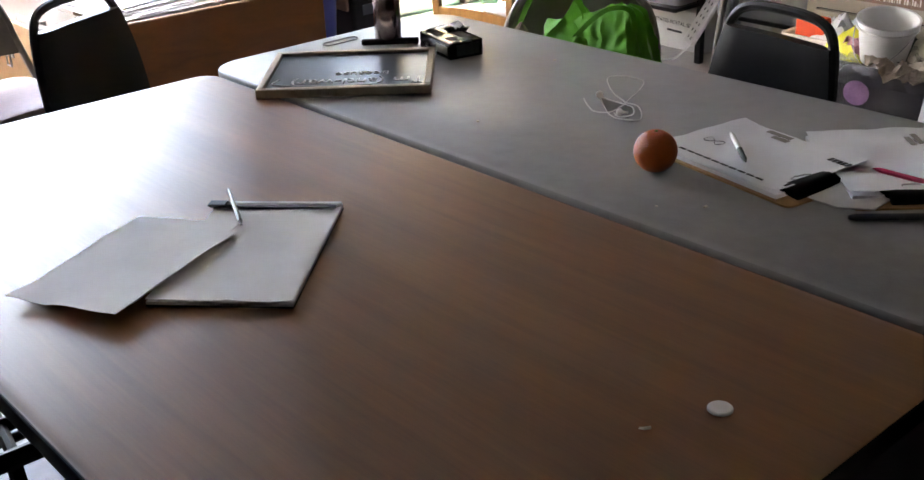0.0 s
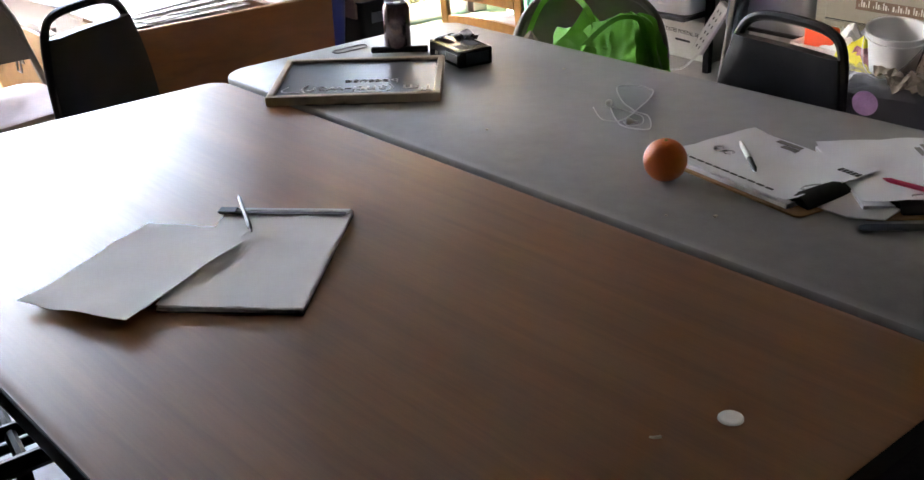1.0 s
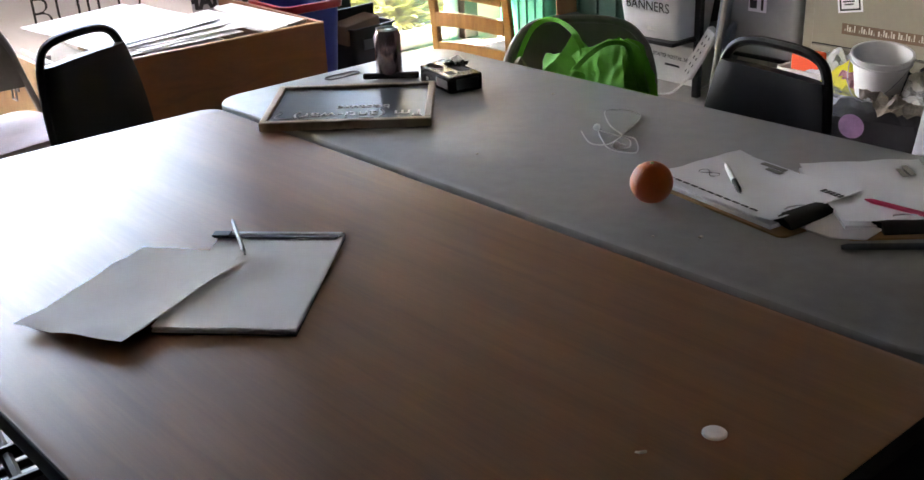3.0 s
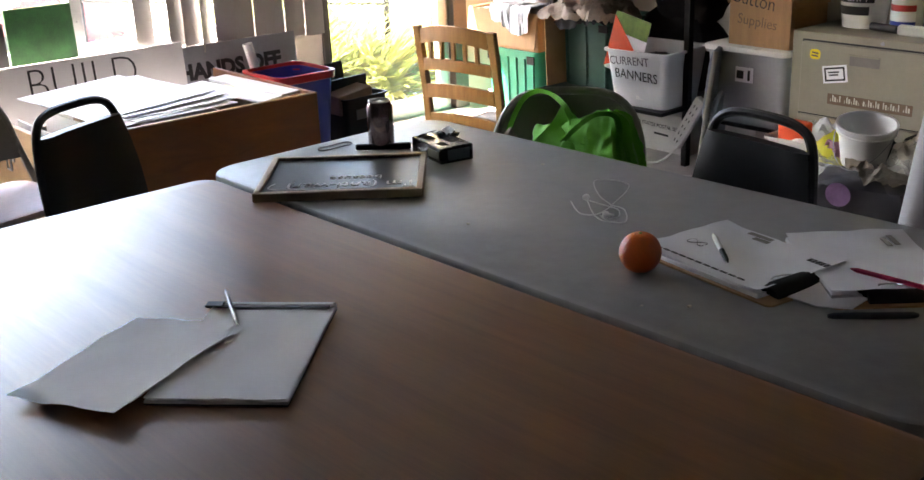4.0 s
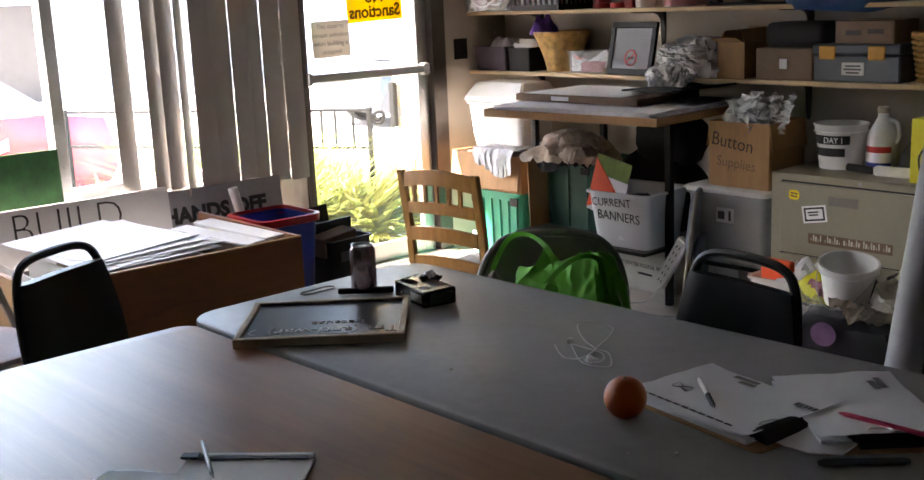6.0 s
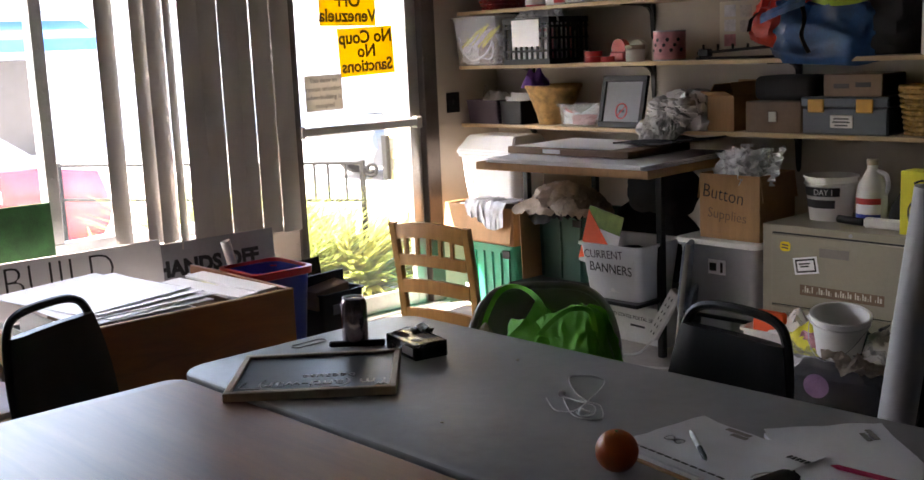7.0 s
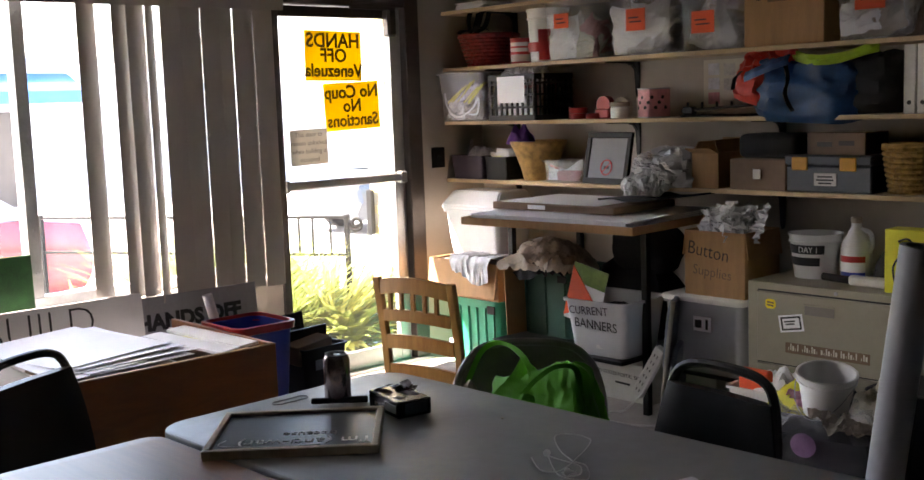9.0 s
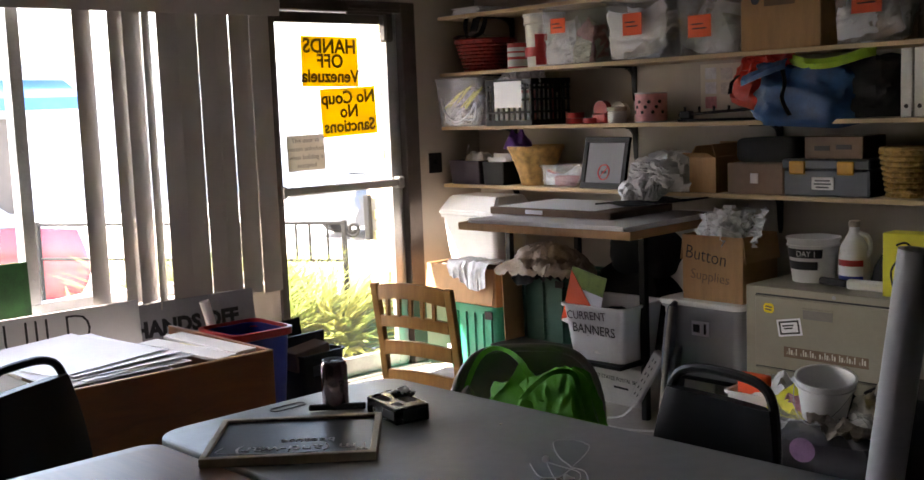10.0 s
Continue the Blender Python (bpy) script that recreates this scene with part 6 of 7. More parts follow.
def ladder_chair(m):
    t = thing("ladder_back_chair", m, "honey oak ladder-back chair with a pale seat pad", "chair")
    W = 0.175
    for s in (-1, 1):
        bm = B()
        rings(bm, [[(s * W + dx, y + dy, z) for dx, dy in ((-0.017, -0.012), (0.017, -0.012), (0.017, 0.012), (-0.017, 0.012))] for y, z in ((0.19, 0), (0.165, 0.43), (0.18, 0.62), (0.215, 0.85))])
        bmesh.ops.bevel(bm, geom=list(bm.edges), offset=0.004, segments=1, affect="EDGES")
        part("back_post", bm, "oak", t)
        bm = B()
        bx(bm, s * W - 0.017, s * W + 0.017, -0.20, -0.166, 0, 0.43, 0.004)
        part("front_leg", bm, "oak", t)
    def yz(z):
        return 0.165 + 0.05 * max(0, (z - 0.43) / 0.42)
    for z0, hh, bow in ((0.50, 0.05, 0.012), (0.61, 0.05, 0.012), (0.71, 0.042, 0.01), (0.815, 0.055, 0.018)):
        bm = B()
        lo = []
        for i in range(9):
            x = -W + 0.016 + (2 * W - 0.032) * i / 8
            c = 1 - (2 * i / 8 - 1) ** 2
            y = yz(z0) + 0.016 * c
            zz = z0 + bow * c
            lo.append([(x, y - 0.008, zz - hh / 2), (x, y + 0.008, zz - hh / 2), (x, y + 0.008, zz + hh / 2), (x, y - 0.008, zz + hh / 2)])
        rings(bm, lo)
        part("ladder_slat", bm, "oak", t)
    for k in range(5):
        x = -0.11 + 0.055 * k
        bm = B()
        y0, y1 = yz(0.72) + 0.013, yz(0.80) + 0.013
        bx(bm, x - 0.009, x + 0.009, (y0 + y1) / 2 - 0.006, (y0 + y1) / 2 + 0.006, 0.735, 0.805, 0.002)
        part("spindle", bm, "oak", t)
    box_part("seat_rail", t, "oak", -W - 0.015, W + 0.015, -0.2, 0.175, 0.40, 0.432, bev=0.006)
    bm = B()
    slab(bm, rrect(0.37, 0.36, 0.04, 5), 0.433, 0.458, 0.010, pose(0, -0.02, 0))
    part("seat_pad", bm, "rag", t, "pale seat pad")
    for y in (-0.18, 0.17):
        box_part("stretcher", t, "oak", -W + 0.018, W - 0.018, y - 0.009, y + 0.009, 0.18, 0.215, bev=0.003)
    return t


ladder_chair(pose(-3.25, 2.98, 0, 0, 0, 188))


def bare_frame():
    """A chair frame without its pad: rails, a slat, a cross bar and legs."""
    t = thing("chair_frame", pose(0, 0, 0), "black steel chair frame pushed under the laminate table", "chair")
    for name, pts, r in (("side_rail", [(-1.783, 0.27, 0.45), (-1.783, 0.80, 0.45)], 0.016), ("side_rail", [(-2.14, 0.27, 0.45), (-2.14, 0.80, 0.45)], 0.016),
                         ("seat_slat", [(-1.884, 0.27, 0.452), (-1.884, 0.74, 0.452)], 0.013), ("cross_bar", [(-1.783, 0.645, 0.45), (-2.14, 0.69, 0.45)], 0.011),
                         ("cross_bar", [(-1.783, 0.29, 0.45), (-2.14, 0.29, 0.45)], 0.011), ("leg", [(-1.776, 0.64, 0.44), (-1.755, 0.66, 0.0)], 0.013),
                         ("leg", [(-2.14, 0.66, 0.44), (-2.16, 0.68, 0.0)], 0.013), ("leg", [(-1.783, 0.30, 0.44), (-1.76, 0.25, 0.0)], 0.013), ("leg", [(-2.14, 0.30, 0.44), (-2.16, 0.25, 0.0)], 0.013)):
        bm = B()
        tube(bm, pts, r, 8)
        part(name, bm, "black_metal", t)
    return t


bare_frame()

# ---- crate of placards by the window ----
t = thing("plywood_crate", pose(0, 0, 0), "long red-brown plywood crate, open and full of placards", "crate")
CX0, CX1, CY0, CY1, CZ_ = -4.72, -3.885, 1.545, 2.61, 0.56
box_part("front_board", t, "crate", CX1 - 0.018, CX1, CY0, CY1, 0, CZ_ - 0.004, bev=0.0015)
box_part("raw_edge", t, "crate_raw_lit", CX1 - 0.0175, CX1 - 0.0005, CY0, CY1, CZ_ - 0.0035, CZ_, label="pale raw plywood edge")
box_part("back_board", t, "grey_board", CX0, CX0 + 0.018, CY0, CY1, 0, CZ_ - 0.12, bev=0.0015)
# Near end board takes the paler plywood to show the sun on it.
box_part("end_board", t, "crate_raw_lit", CX0 + 0.0185, CX1 - 0.0185, CY0, CY0 + 0.018, 0, CZ_, bev=0.0015)
box_part("end_board", t, "crate", CX0 + 0.0185, CX1 - 0.0185, CY1 - 0.018, CY1, 0, CZ_, bev=0.0015)
box_part("bottom_board", t, "crate_raw_lit", CX0 + 0.0185, CX1 - 0.0185, CY0 + 0.0185, CY1 - 0.0185, 0.0, 0.018)
bm = B()
bx(bm, -4.35, -4.29, CY0 - 0.006, CY0 - 0.001, 0.42, 0.49, 0.002)
tube(bm, [(-4.34, CY0 - 0.012, 0.45), (-4.34, CY0 - 0.014, 0.39), (-4.30, CY0 - 0.014, 0.39), (-4.30, CY0 - 0.012, 0.45)], 0.004, 6)
part("hasp", bm, "steel", t, "steel hasp")
for k in range(9):
    y = CY0 + 0.13 + 0.105 * k
    g = thing("placard", pose(-4.29, y, 0.02, -3 - k % 3, 0, 0), "foam placard standing on edge in the crate", "placard", "placards in the crate")
    box_part("board", g, ("foam", "foam", "card_dark", "rag", "foam")[k % 5], -0.37, 0.37, -0.004, 0.004, 0, 0.475 + 0.02 * (k % 3), bev=0.001)
g = thing("placard", pose(-4.2, 2.47, 0.535, 0, 4, 0), "yellow strip of card among the placards", "placard")
box_part("board", g, "yellow_card", -0.15, 0.25, -0.03, 0.03, 0, 0.006)
for k, (x, y, rz, w, d, mt) in enumerate(((-4.27, 2.02, 6, 0.66, 0.50, "foam"), (-4.28, 2.05, 11, 0.62, 0.48, "foam"), (-4.30, 2.0, 3, 0.64, 0.52, "foam"), (-4.33, 2.04, 8, 0.62, 0.46, "paper"), (-4.36, 1.99, 13, 0.60, 0.48, "foam"))):
    g = thing("poster_board", pose(x, y, 0.562 + 0.0045 * k, 0.3 * k - 0.5, 0.6, rz), "white poster board lying on the crate", "poster board", "poster boards on the crate")
    bm = B()
    n_ = 10
    up = [[(-w / 2 + w * i / n_, yy, 0.025 * max(0, abs(2 * i / n_ - 1) - 0.6) ** 1.5 * (1 if k > 2 else 0.3)) for i in range(n_ + 1)] for yy in (-d / 2, d / 2)]
    rings(bm, [[*r, *[(a, b, c + 0.003) for a, b, c in r[::-1]]] for r in up])
    part("sheet", bm, mt, g)
for k, (x, y, rz, ry) in enumerate(((-4.20, 2.40, 6, 0), (-4.22, 2.51, 3, 0))):
    g = thing("poster_board", pose(x, y, 0.548 + 0.006 * k, 2, ry, rz), "thick white foam board resting across the crate", "poster board", "poster boards on the crate")
    box_part("sheet", g, "foam", -0.26, 0.28, -0.045, 0.045, 0, 0.012, bev=0.002)
# lettered signs behind the crate
g = thing("protest_sign", pose(-4.86, 2.05, 0.0, 0, -5, 0), "white foam sign with a hand-lettered word", "sign")
box_part("board", g, "foam", -0.006, 0.006, -0.80, 0.51, 0.0, 0.66, bev=0.001)
words("BUILD", 0.20, "ink", g, on_east(0.0066, 0.035, 0.565, 0), bold=-0.0045, squeeze=0.92)
g = thing("protest_sign", pose(-4.88, 2.87, 0.0, 0, -5, 0), "grey placard with heavy black lettering", "sign")
box_part("board", g, "grey_board", -0.005, 0.005, -0.385, 0.30, 0.0, 0.63, bev=0.001)
words("HANDS OFF", 0.10, "ink", g, on_east(0.0056, -0.065, 0.508, 0), bold=0.005)
g = thing("paper_tube", pose(-4.56, 2.86, 0.02, 0, -2, 0) @ pose(0, 0, 0, 13, 0, 0), "slim white cardboard tube leaning in the crate", "tube")
bm = B()
lathe(bm, [(0.022, 0), (0.022, 0.66), (0.018, 0.66), (0.018, 0.5)], 16)
part("tube", bm, "foam", g)
g = thing("recycling_bin", pose(-4.40, 2.80, 0), "royal blue bin with a red rim", "bin")
bm = B()
tub(bm, 0.24, 0.22, 0.30, 0.28, 0.545, 0.04, 0.004, 0.004)
part("tub", bm, "blue_pl", g)
bm = B()


def rim_loop(w, dd, zz):
    return [(x, y, zz) for x, y in rrect(w, dd, 0.045)]
rings(bm, [rim_loop(0.298, 0.278, 0.52), rim_loop(0.325, 0.305, 0.525), rim_loop(0.33, 0.31, 0.556), rim_loop(0.30, 0.28, 0.558), rim_loop(0.292, 0.272, 0.52)], cap0=False, cap1=False)
part("rim", bm, "red_pl", g, "red plastic rim")
g = thing("file_box", pose(-4.42, 3.12, 0, 0, 0, 6), "stacked black storage boxes by the blue bin", "box")
bm = B()
tub(bm, 0.22, 0.22, 0.25, 0.25, 0.40, 0.02, 0.004, 0.008)
part("tub", bm, "black_plastic", g)
box_part("divider", g, "black_plastic", -0.005, 0.005, -0.11, 0.11, 0.02, 0.47)
box_part("raised_lid", g, "black_plastic", -0.09, -0.08, -0.12, 0.12, 0.30, 0.53, bev=0.003, m=pose(0, 0, 0, 0, -8, 4))
box_part("inner_board", g, "card_dark", -0.06, 0.08, -0.10, 0.10, 0.34, 0.43, bev=0.003, m=pose(0, 0, 0, 6, 3, 0))
box_part("grey_label", g, "toolgrey", 0.128, 0.131, -0.07, 0.08, 0.30, 0.345)

# Made-up black bag that darkens the view under the table's end.
t = thing("dark_filler", pose(-1.12, 1.98, 0, 0, 0, 15), "added black filler for the unidentified darkness under the grey table", "bag")
bm = B()
soft_bag(bm, 0.62, 0.46, 0.5, 37, 28, 14)
part("body", bm, "rag_dark", t)
bm = B()
tube(bm, spline([(-0.14, -0.08, 0.46), (-0.08, -0.1, 0.53), (0.08, -0.1, 0.53), (0.14, -0.08, 0.46)], 6), 0.012, 6)
part("handle", bm, "black_plastic", t)

# ---- blinds and things on the glass ----
t = thing("vertical_blind", pose(-4.96, 0, 0), "taupe vertical slat blind drawn to one side under a valance", "window blind")
bm = B()
rings(bm, [[(x, y, z) for x, z in ((-0.05, 1.955), (0.055, 1.945), (0.065, 2.0), (0.055, 2.16), (-0.05, 2.16))] for y in (0.25, 1.8, 3.40)])
part("valance", bm, "blind", t)
# slats: place along the rail and how far each is turned
for k, (y, a, foot) in enumerate([(2.414, -21, 0.636), (2.573, -22, 0.633), (2.647, -19, 0.629), (2.715, -44, 0.592), (2.822, 0, 0.592), (2.916, 0.5, 0.596), (3.03, 3, 0.594), (3.085, 0, 0.597), (3.199, 0, 0.595), (3.313, 0, 0.588)]):
    bm = B()
    lo = []
    for z in (1.97, 1.75, 1.5, 1.25, 1.0, 0.8, foot):
        tw = radians(a + 1.2 * math.sin(k * 1.7 + z * 2))
        lp = []
        for i in range(7):
            u = -0.055 + 0.110 * i / 6
            c = 0.007 * (1 - (u / 0.055) ** 2)
            lp.append((u * math.sin(tw) + c * math.cos(tw), y + u * math.cos(tw) - c * math.sin(tw), z))
        lo.append([*lp, *[(x + 0.0012, yy, zz) for x, yy, zz in lp[::-1]]])
    rings(bm, lo)
    part("blind_slat", bm, "blind", t)
GXI = DXc + 0.0045


def door_sign(y0, y1, z0, z1, material, label, tilt=0):
    t = thing("door_notice", pose(GXI, (y0 + y1) / 2, (z0 + z1) / 2, tilt, 0, 0), label, "notice")
    w, hh = (y1 - y0) / 2, (z1 - z0) / 2
    bm = B()
    bx(bm, 0, 0.0012, -w, w, -hh, hh)
    part("sheet", bm, material, t)
    return t


OUT = pose(0.0016, 0, 0, 90, 0, -90)
g = door_sign(3.68, 4.05, 1.605, 1.87, "yellow_sign", "yellow sheet with black print facing the street", -1)
for k, (s_, z, sz) in enumerate((("HANDS", 0.078, 0.105), ("OFF", 0.0, 0.10), ("Venezuela", -0.08, 0.094))):
    words(s_, sz, "sheet_ink", g, pose(0, 0, z) @ OUT, bold=0.0025, squeeze=0.98)
g = door_sign(3.79, 4.16, 1.34, 1.598, "yellow_sign", "yellow sheet with black print taped below the first", 2)
for k, (s_, z, sz) in enumerate((("No Coup", 0.075, 0.095), ("No", 0.0, 0.095), ("Sanctions", -0.078, 0.092))):
    words(s_, sz, "sheet_ink", g, pose(0, 0, z) @ OUT, bold=0.0025, squeeze=0.98)
g = door_sign(3.56, 3.80, 1.165, 1.355, "sign_paper", "cream paper notice with grey print taped to the door", 1)
for k, s_ in enumerate(("This door to", "remain unlocked", "when building is", "occupied")):
    words(s_, 0.036, "grey_steel", g, on_east(0.0016, 0, 0.066 - 0.044 * k), squeeze=0.95)
t = thing("painted_board", pose(-5.035, 1.985, 0.64, 0, -3, 0), "green painted board leaning on the window", "board")
box_part("board", t, "grn_card", -0.006, 0.006, -0.15, 0.14, 0, 0.235, bev=0.002)
t = thing("painted_board", pose(-5.035, 1.69, 0.622, 0, -3, 0), "black sign board with pale border at the window", "board")
box_part("board", t, "ink", -0.005, 0.005, -0.14, 0.135, 0, 0.20, bev=0.002)
box_part("pale_edge", t, "white_pl_dirty", 0.0052, 0.008, -0.14, 0.135, 0, 0.012)

# ---- on the laminate table ----
R0 = TZ + 0.0006
t = thing("writing_pad", pose(-1.602, 0.996, R0, 0, 0, 44.2), "white writing pad with a grey binding strip", "notepad")
bm = B()
bx(bm, -0.103, 0.103, -0.17, 0.17, 0, 0.003, 0.001)
part("backing", bm, "ink", t)
bm = B()
for k in range(5):
    bx(bm, -0.102, 0.102, -0.169, 0.168, 0.0032 + 0.0009 * k, 0.0040 + 0.0009 * k, 0, pose(random.uniform(-.0006, .0006), random.uniform(-.0006, .0006), 0))
part("page_block", bm, "paper", t)


def page(name, parent, w, d, m, curl, seed, thick=0.0006):
    """A sheet with soft waves and lifted edges."""
    bm = B()
    n_ = 16
    up = []
    for j in range(n_ + 1):
        r = []
        for i in range(n_ + 1):
            u, v = i / n_ * 2 - 1, j / n_ * 2 - 1
            z = 0.0045 * (1 + noise.noise(Vector((u * 1.8 + seed, v * 1.5, seed)))) + 0.0012 * noise.noise(Vector((u * 5, v * 4 + seed, 2))) + curl(u, v)
            r.append((u * w / 2, v * d / 2, z))
        up.append(r)
    top = [[bm.verts.new(m @ Vector(p)) for p in r] for r in up]
    bot = [[bm.verts.new(m @ (Vector(p) - Vector((0, 0, thick)))) for p in r] for r in up]
    for j in range(n_):
        for i in range(n_):
            bm.faces.new((top[j][i], top[j][i + 1], top[j + 1][i + 1], top[j + 1][i]))
            bm.faces.new((bot[j + 1][i], bot[j + 1][i + 1], bot[j][i + 1], bot[j][i]))
    for q in range(n_):
        for a, b in (((0, q), (0, q + 1)), ((n_, q + 1), (n_, q)), ((q + 1, 0), (q, 0)), ((q, n_), (q + 1, n_))):
            bm.faces.new((top[b[0]][b[1]], top[a[0]][a[1]], bot[a[0]][a[1]], bot[b[0]][b[1]]))
    return part(name, bm, "paper", parent)


page("top_page", t, 0.205, 0.338, pose(0, 0, 0.0055), lambda u, v: 0.002 * u * u, 2.0)
bm = B()
bx(bm, -0.102, 0.102, 0.158, 0.172, 0.004, 0.0135, 0.003)
part("binding", bm, "white_pl_dirty", t, "grey binding strip")
bm = B()
bx(bm, -0.112, 0.095, 0.148, 0.158, 0.0105, 0.0125, 0.0008)
bx(bm, -0.115, -0.085, 0.146, 0.166, 0.0126, 0.0165, 0.0015)
part("torn_edge", bm, "ink", t, "dark torn edge of the binding")
t = thing("loose_sheets", pose(-1.682, 0.833, R0, 0, 0, 26.6), "loose white sheets curling over the pad", "paper")
page("sheet", t, 0.192, 0.275, pose(-0.010, 0.034, 0.0005, 0, -2.6, 2), lambda u, v: 0.001 + 0.002 * u * u, 5.0)
page("sheet", t, 0.190, 0.278, pose(0, 0, 0.0028, 0, -2.6, 0), lambda u, v: 0.002 + 0.002 * u * u + 0.010 * max(0, -v - 0.6), 8.0)
t = thing("pen", pose(-1.735, 1.043, R0 + 0.0225, 0, 91, -22) , "slim grey ballpoint pen resting on the pad", "pen")
bm = B()
lathe(bm, [(0.001, -0.078), (0.0034, -0.065), (0.0036, 0.05), (0.0036, 0.06), (0.0018, 0.062), (0.0018, 0.074)], 12)
part("barrel", bm, "pen_grey", t)
bm = B()
bx(bm, -0.0065, -0.0045, -0.0015, 0.0015, 0.015, 0.058, 0.0004)
part("clip", bm, "pen_grey", t)
t = thing("button_badge", pose(-0.872, 1.163, R0), "small round white badge lying face up", "badge")
bm = B()
lathe(bm, [(0.012, 0), (0.0145, 0.001), (0.0145, 0.003), (0.013, 0.0045), (0.006, 0.0055)], 24)
part("disc", bm, "white_pl", t)
t = thing("paper_scrap", pose(-0.905, 1.075, R0), "tiny torn scrap of paper", "scrap")
bm = B()
bx(bm, -0.006, 0.001, -0.002, 0.002, 0, 0.001, 0, pose(0, 0, 0, 0, -10, 20))
bx(bm, 0, 0.002, -0.001, 0.007, 0, 0.003, 0, pose(0, 0, 0, 0, 0, -30))
part("scrap", bm, "paper_old", t)

# ---- on the grey table ----
t = thing("chalkboard", pose(-2.268, 1.635, TZ + 0.0006, 0, 0, 49.5), "small wood-framed chalkboard with chalk writing, lying flat", "chalkboard")
W_, D_ = 0.372, 0.305
for n_, a in (("frame_rail", (-W_ / 2, W_ / 2, -D_ / 2, -D_ / 2 + 0.015)), ("frame_rail", (-W_ / 2, W_ / 2, D_ / 2 - 0.015, D_ / 2)), ("frame_rail", (-W_ / 2, -W_ / 2 + 0.015, -D_ / 2 + 0.0155, D_ / 2 - 0.0155)), ("frame_rail", (W_ / 2 - 0.015, W_ / 2, -D_ / 2 + 0.0155, D_ / 2 - 0.0155))):
    box_part(n_, t, "pale_wood", a[0], a[1], a[2], a[3], 0, 0.02, bev=0.002)
box_part("slate", t, "slate", -W_ / 2 + 0.0145, W_ / 2 - 0.0145, -D_ / 2 + 0.0145, D_ / 2 - 0.0145, 0.004, 0.013)
words("I'm (anti-war)", 0.058, "chalk", t, pose(0.02, -0.085, 0.0138, 0, 0, 180), squeeze=0.9, bold=0.0)
words("because", 0.042, "chalk", t, pose(0.03, -0.03, 0.0138, 0, 0, 180), squeeze=0.9, bold=0.0)
bm = B()
tube(bm, spline([(-0.15, -0.06, 0.0136), (-0.155, -0.1, 0.0136), (-0.05, -0.118, 0.0136), (0.06, -0.115, 0.0136)], 6), 0.0013, 4)
tube(bm, [(0.14, -0.113, 0.0136), (0.165, -0.112, 0.0136)], 0.0013, 4)
part("chalk_stroke", bm, "chalk", t)
t = thing("drink_can", pose(-2.443, 1.872, TZ + 0.0006, 0, 0, 30), "dark printed aluminium drink can", "can")
bm = B()
lathe(bm, [(0.024, 0.004), (0.026, 0), (0.033, 0.012), (0.033, 0.105), (0.0275, 0.118)], 32)
part("body", bm, "can", t)
bm = B()
lathe(bm, [(0.0275, 0.118), (0.028, 0.1215), (0.0265, 0.1215), (0.025, 0.117)], 32)
part("lid", bm, "steel", t)
bm = B()
bx(bm, -0.006, 0.012, -0.006, 0.006, 0.1175, 0.119, 0.0005)
part("pull_tab", bm, "steel", t)
t = thing("marker", pose(-2.42, 1.86, TZ + 0.0085, 0, 90, 50), "black marker pen beside the can", "marker")
bm = B()
lathe(bm, [(0.005, -0.07), (0.008, -0.066), (0.008, 0.025), (0.0085, 0.026), (0.0085, 0.068), (0.006, 0.07)], 14)
part("barrel", bm, "black_plastic", t)
t = thing("carton_pack", pose(-2.262, 1.922, TZ + 0.0006, 0, 0, -11), "small black printed carton with its flap torn open", "box")
box_part("body", t, "pack_black", -0.075, 0.075, -0.044, 0.046, 0, 0.040, bev=0.0025)
bars(t, "plum", [(0.015, 0.02, 0.05, 0.03), (0.04, -0.02, 0.03, 0.02), (-0.035, -0.018, 0.04, 0.022)], pose(0, 0, 0.0402), "print")
bars(t, "grey_steel", [(0.03, 0, 0.055, 0.020)], on_south(0.01, -0.0446, 0.02), "label")
bars(t, "grey_steel", [(-0.045, -0.004, 0.012, 0.008)], on_south(0.01, -0.0446, 0.02), "small_mark")
bars(t, "toolgrey", [(0.005, 0, 0.06, 0.026)], pose(0.0755, 0, 0.02, 90, 0, 90), "side_label")
for k, (x, y, rx, ry) in enumerate(((-0.055, 0.03, 20, -35), (-0.02, 0.035, 35, 12), (-0.06, -0.01, -15, -40))):
    bm = B()
    crumple(bm, 0.045, 0.035, 0.006, 61 + k, 8, pose(x, y, 0.0425, rx * 0.5, ry * 0.4, 25 * k), 1.3)
    part("torn_flap", bm, "pack_black", t, smooth=False)
bm = B()
crumple(bm, 0.03, 0.025, 0.008, 66, 8, pose(-0.03, 0.035, 0.050, 15, 10, 0), 1.6)
part("foil", bm, "paper", t, "scrap of white foil", smooth=False)
t = thing("orange_fruit", pose(-1.403, 1.664, TZ + 0.0006), "ripe orange with dimpled rind", "orange")
bm = B()
prof = [(0.0375 * math.sin(math.pi * k / 20) * (1 + 0.012 * math.cos(2 * math.pi * k / 20)), 0.0365 - 0.0365 * math.cos(math.pi * k / 20)) for k in range(1, 20)]
prof[-1] = (prof[-1][0], prof[-1][1] - 0.0012)
lathe(bm, prof, 40)
part("rind", bm, "rind", t)
bm = B()
lathe(bm, [(0.0035, 0.0705), (0.003, 0.0725), (0.0012, 0.0735)], 10)
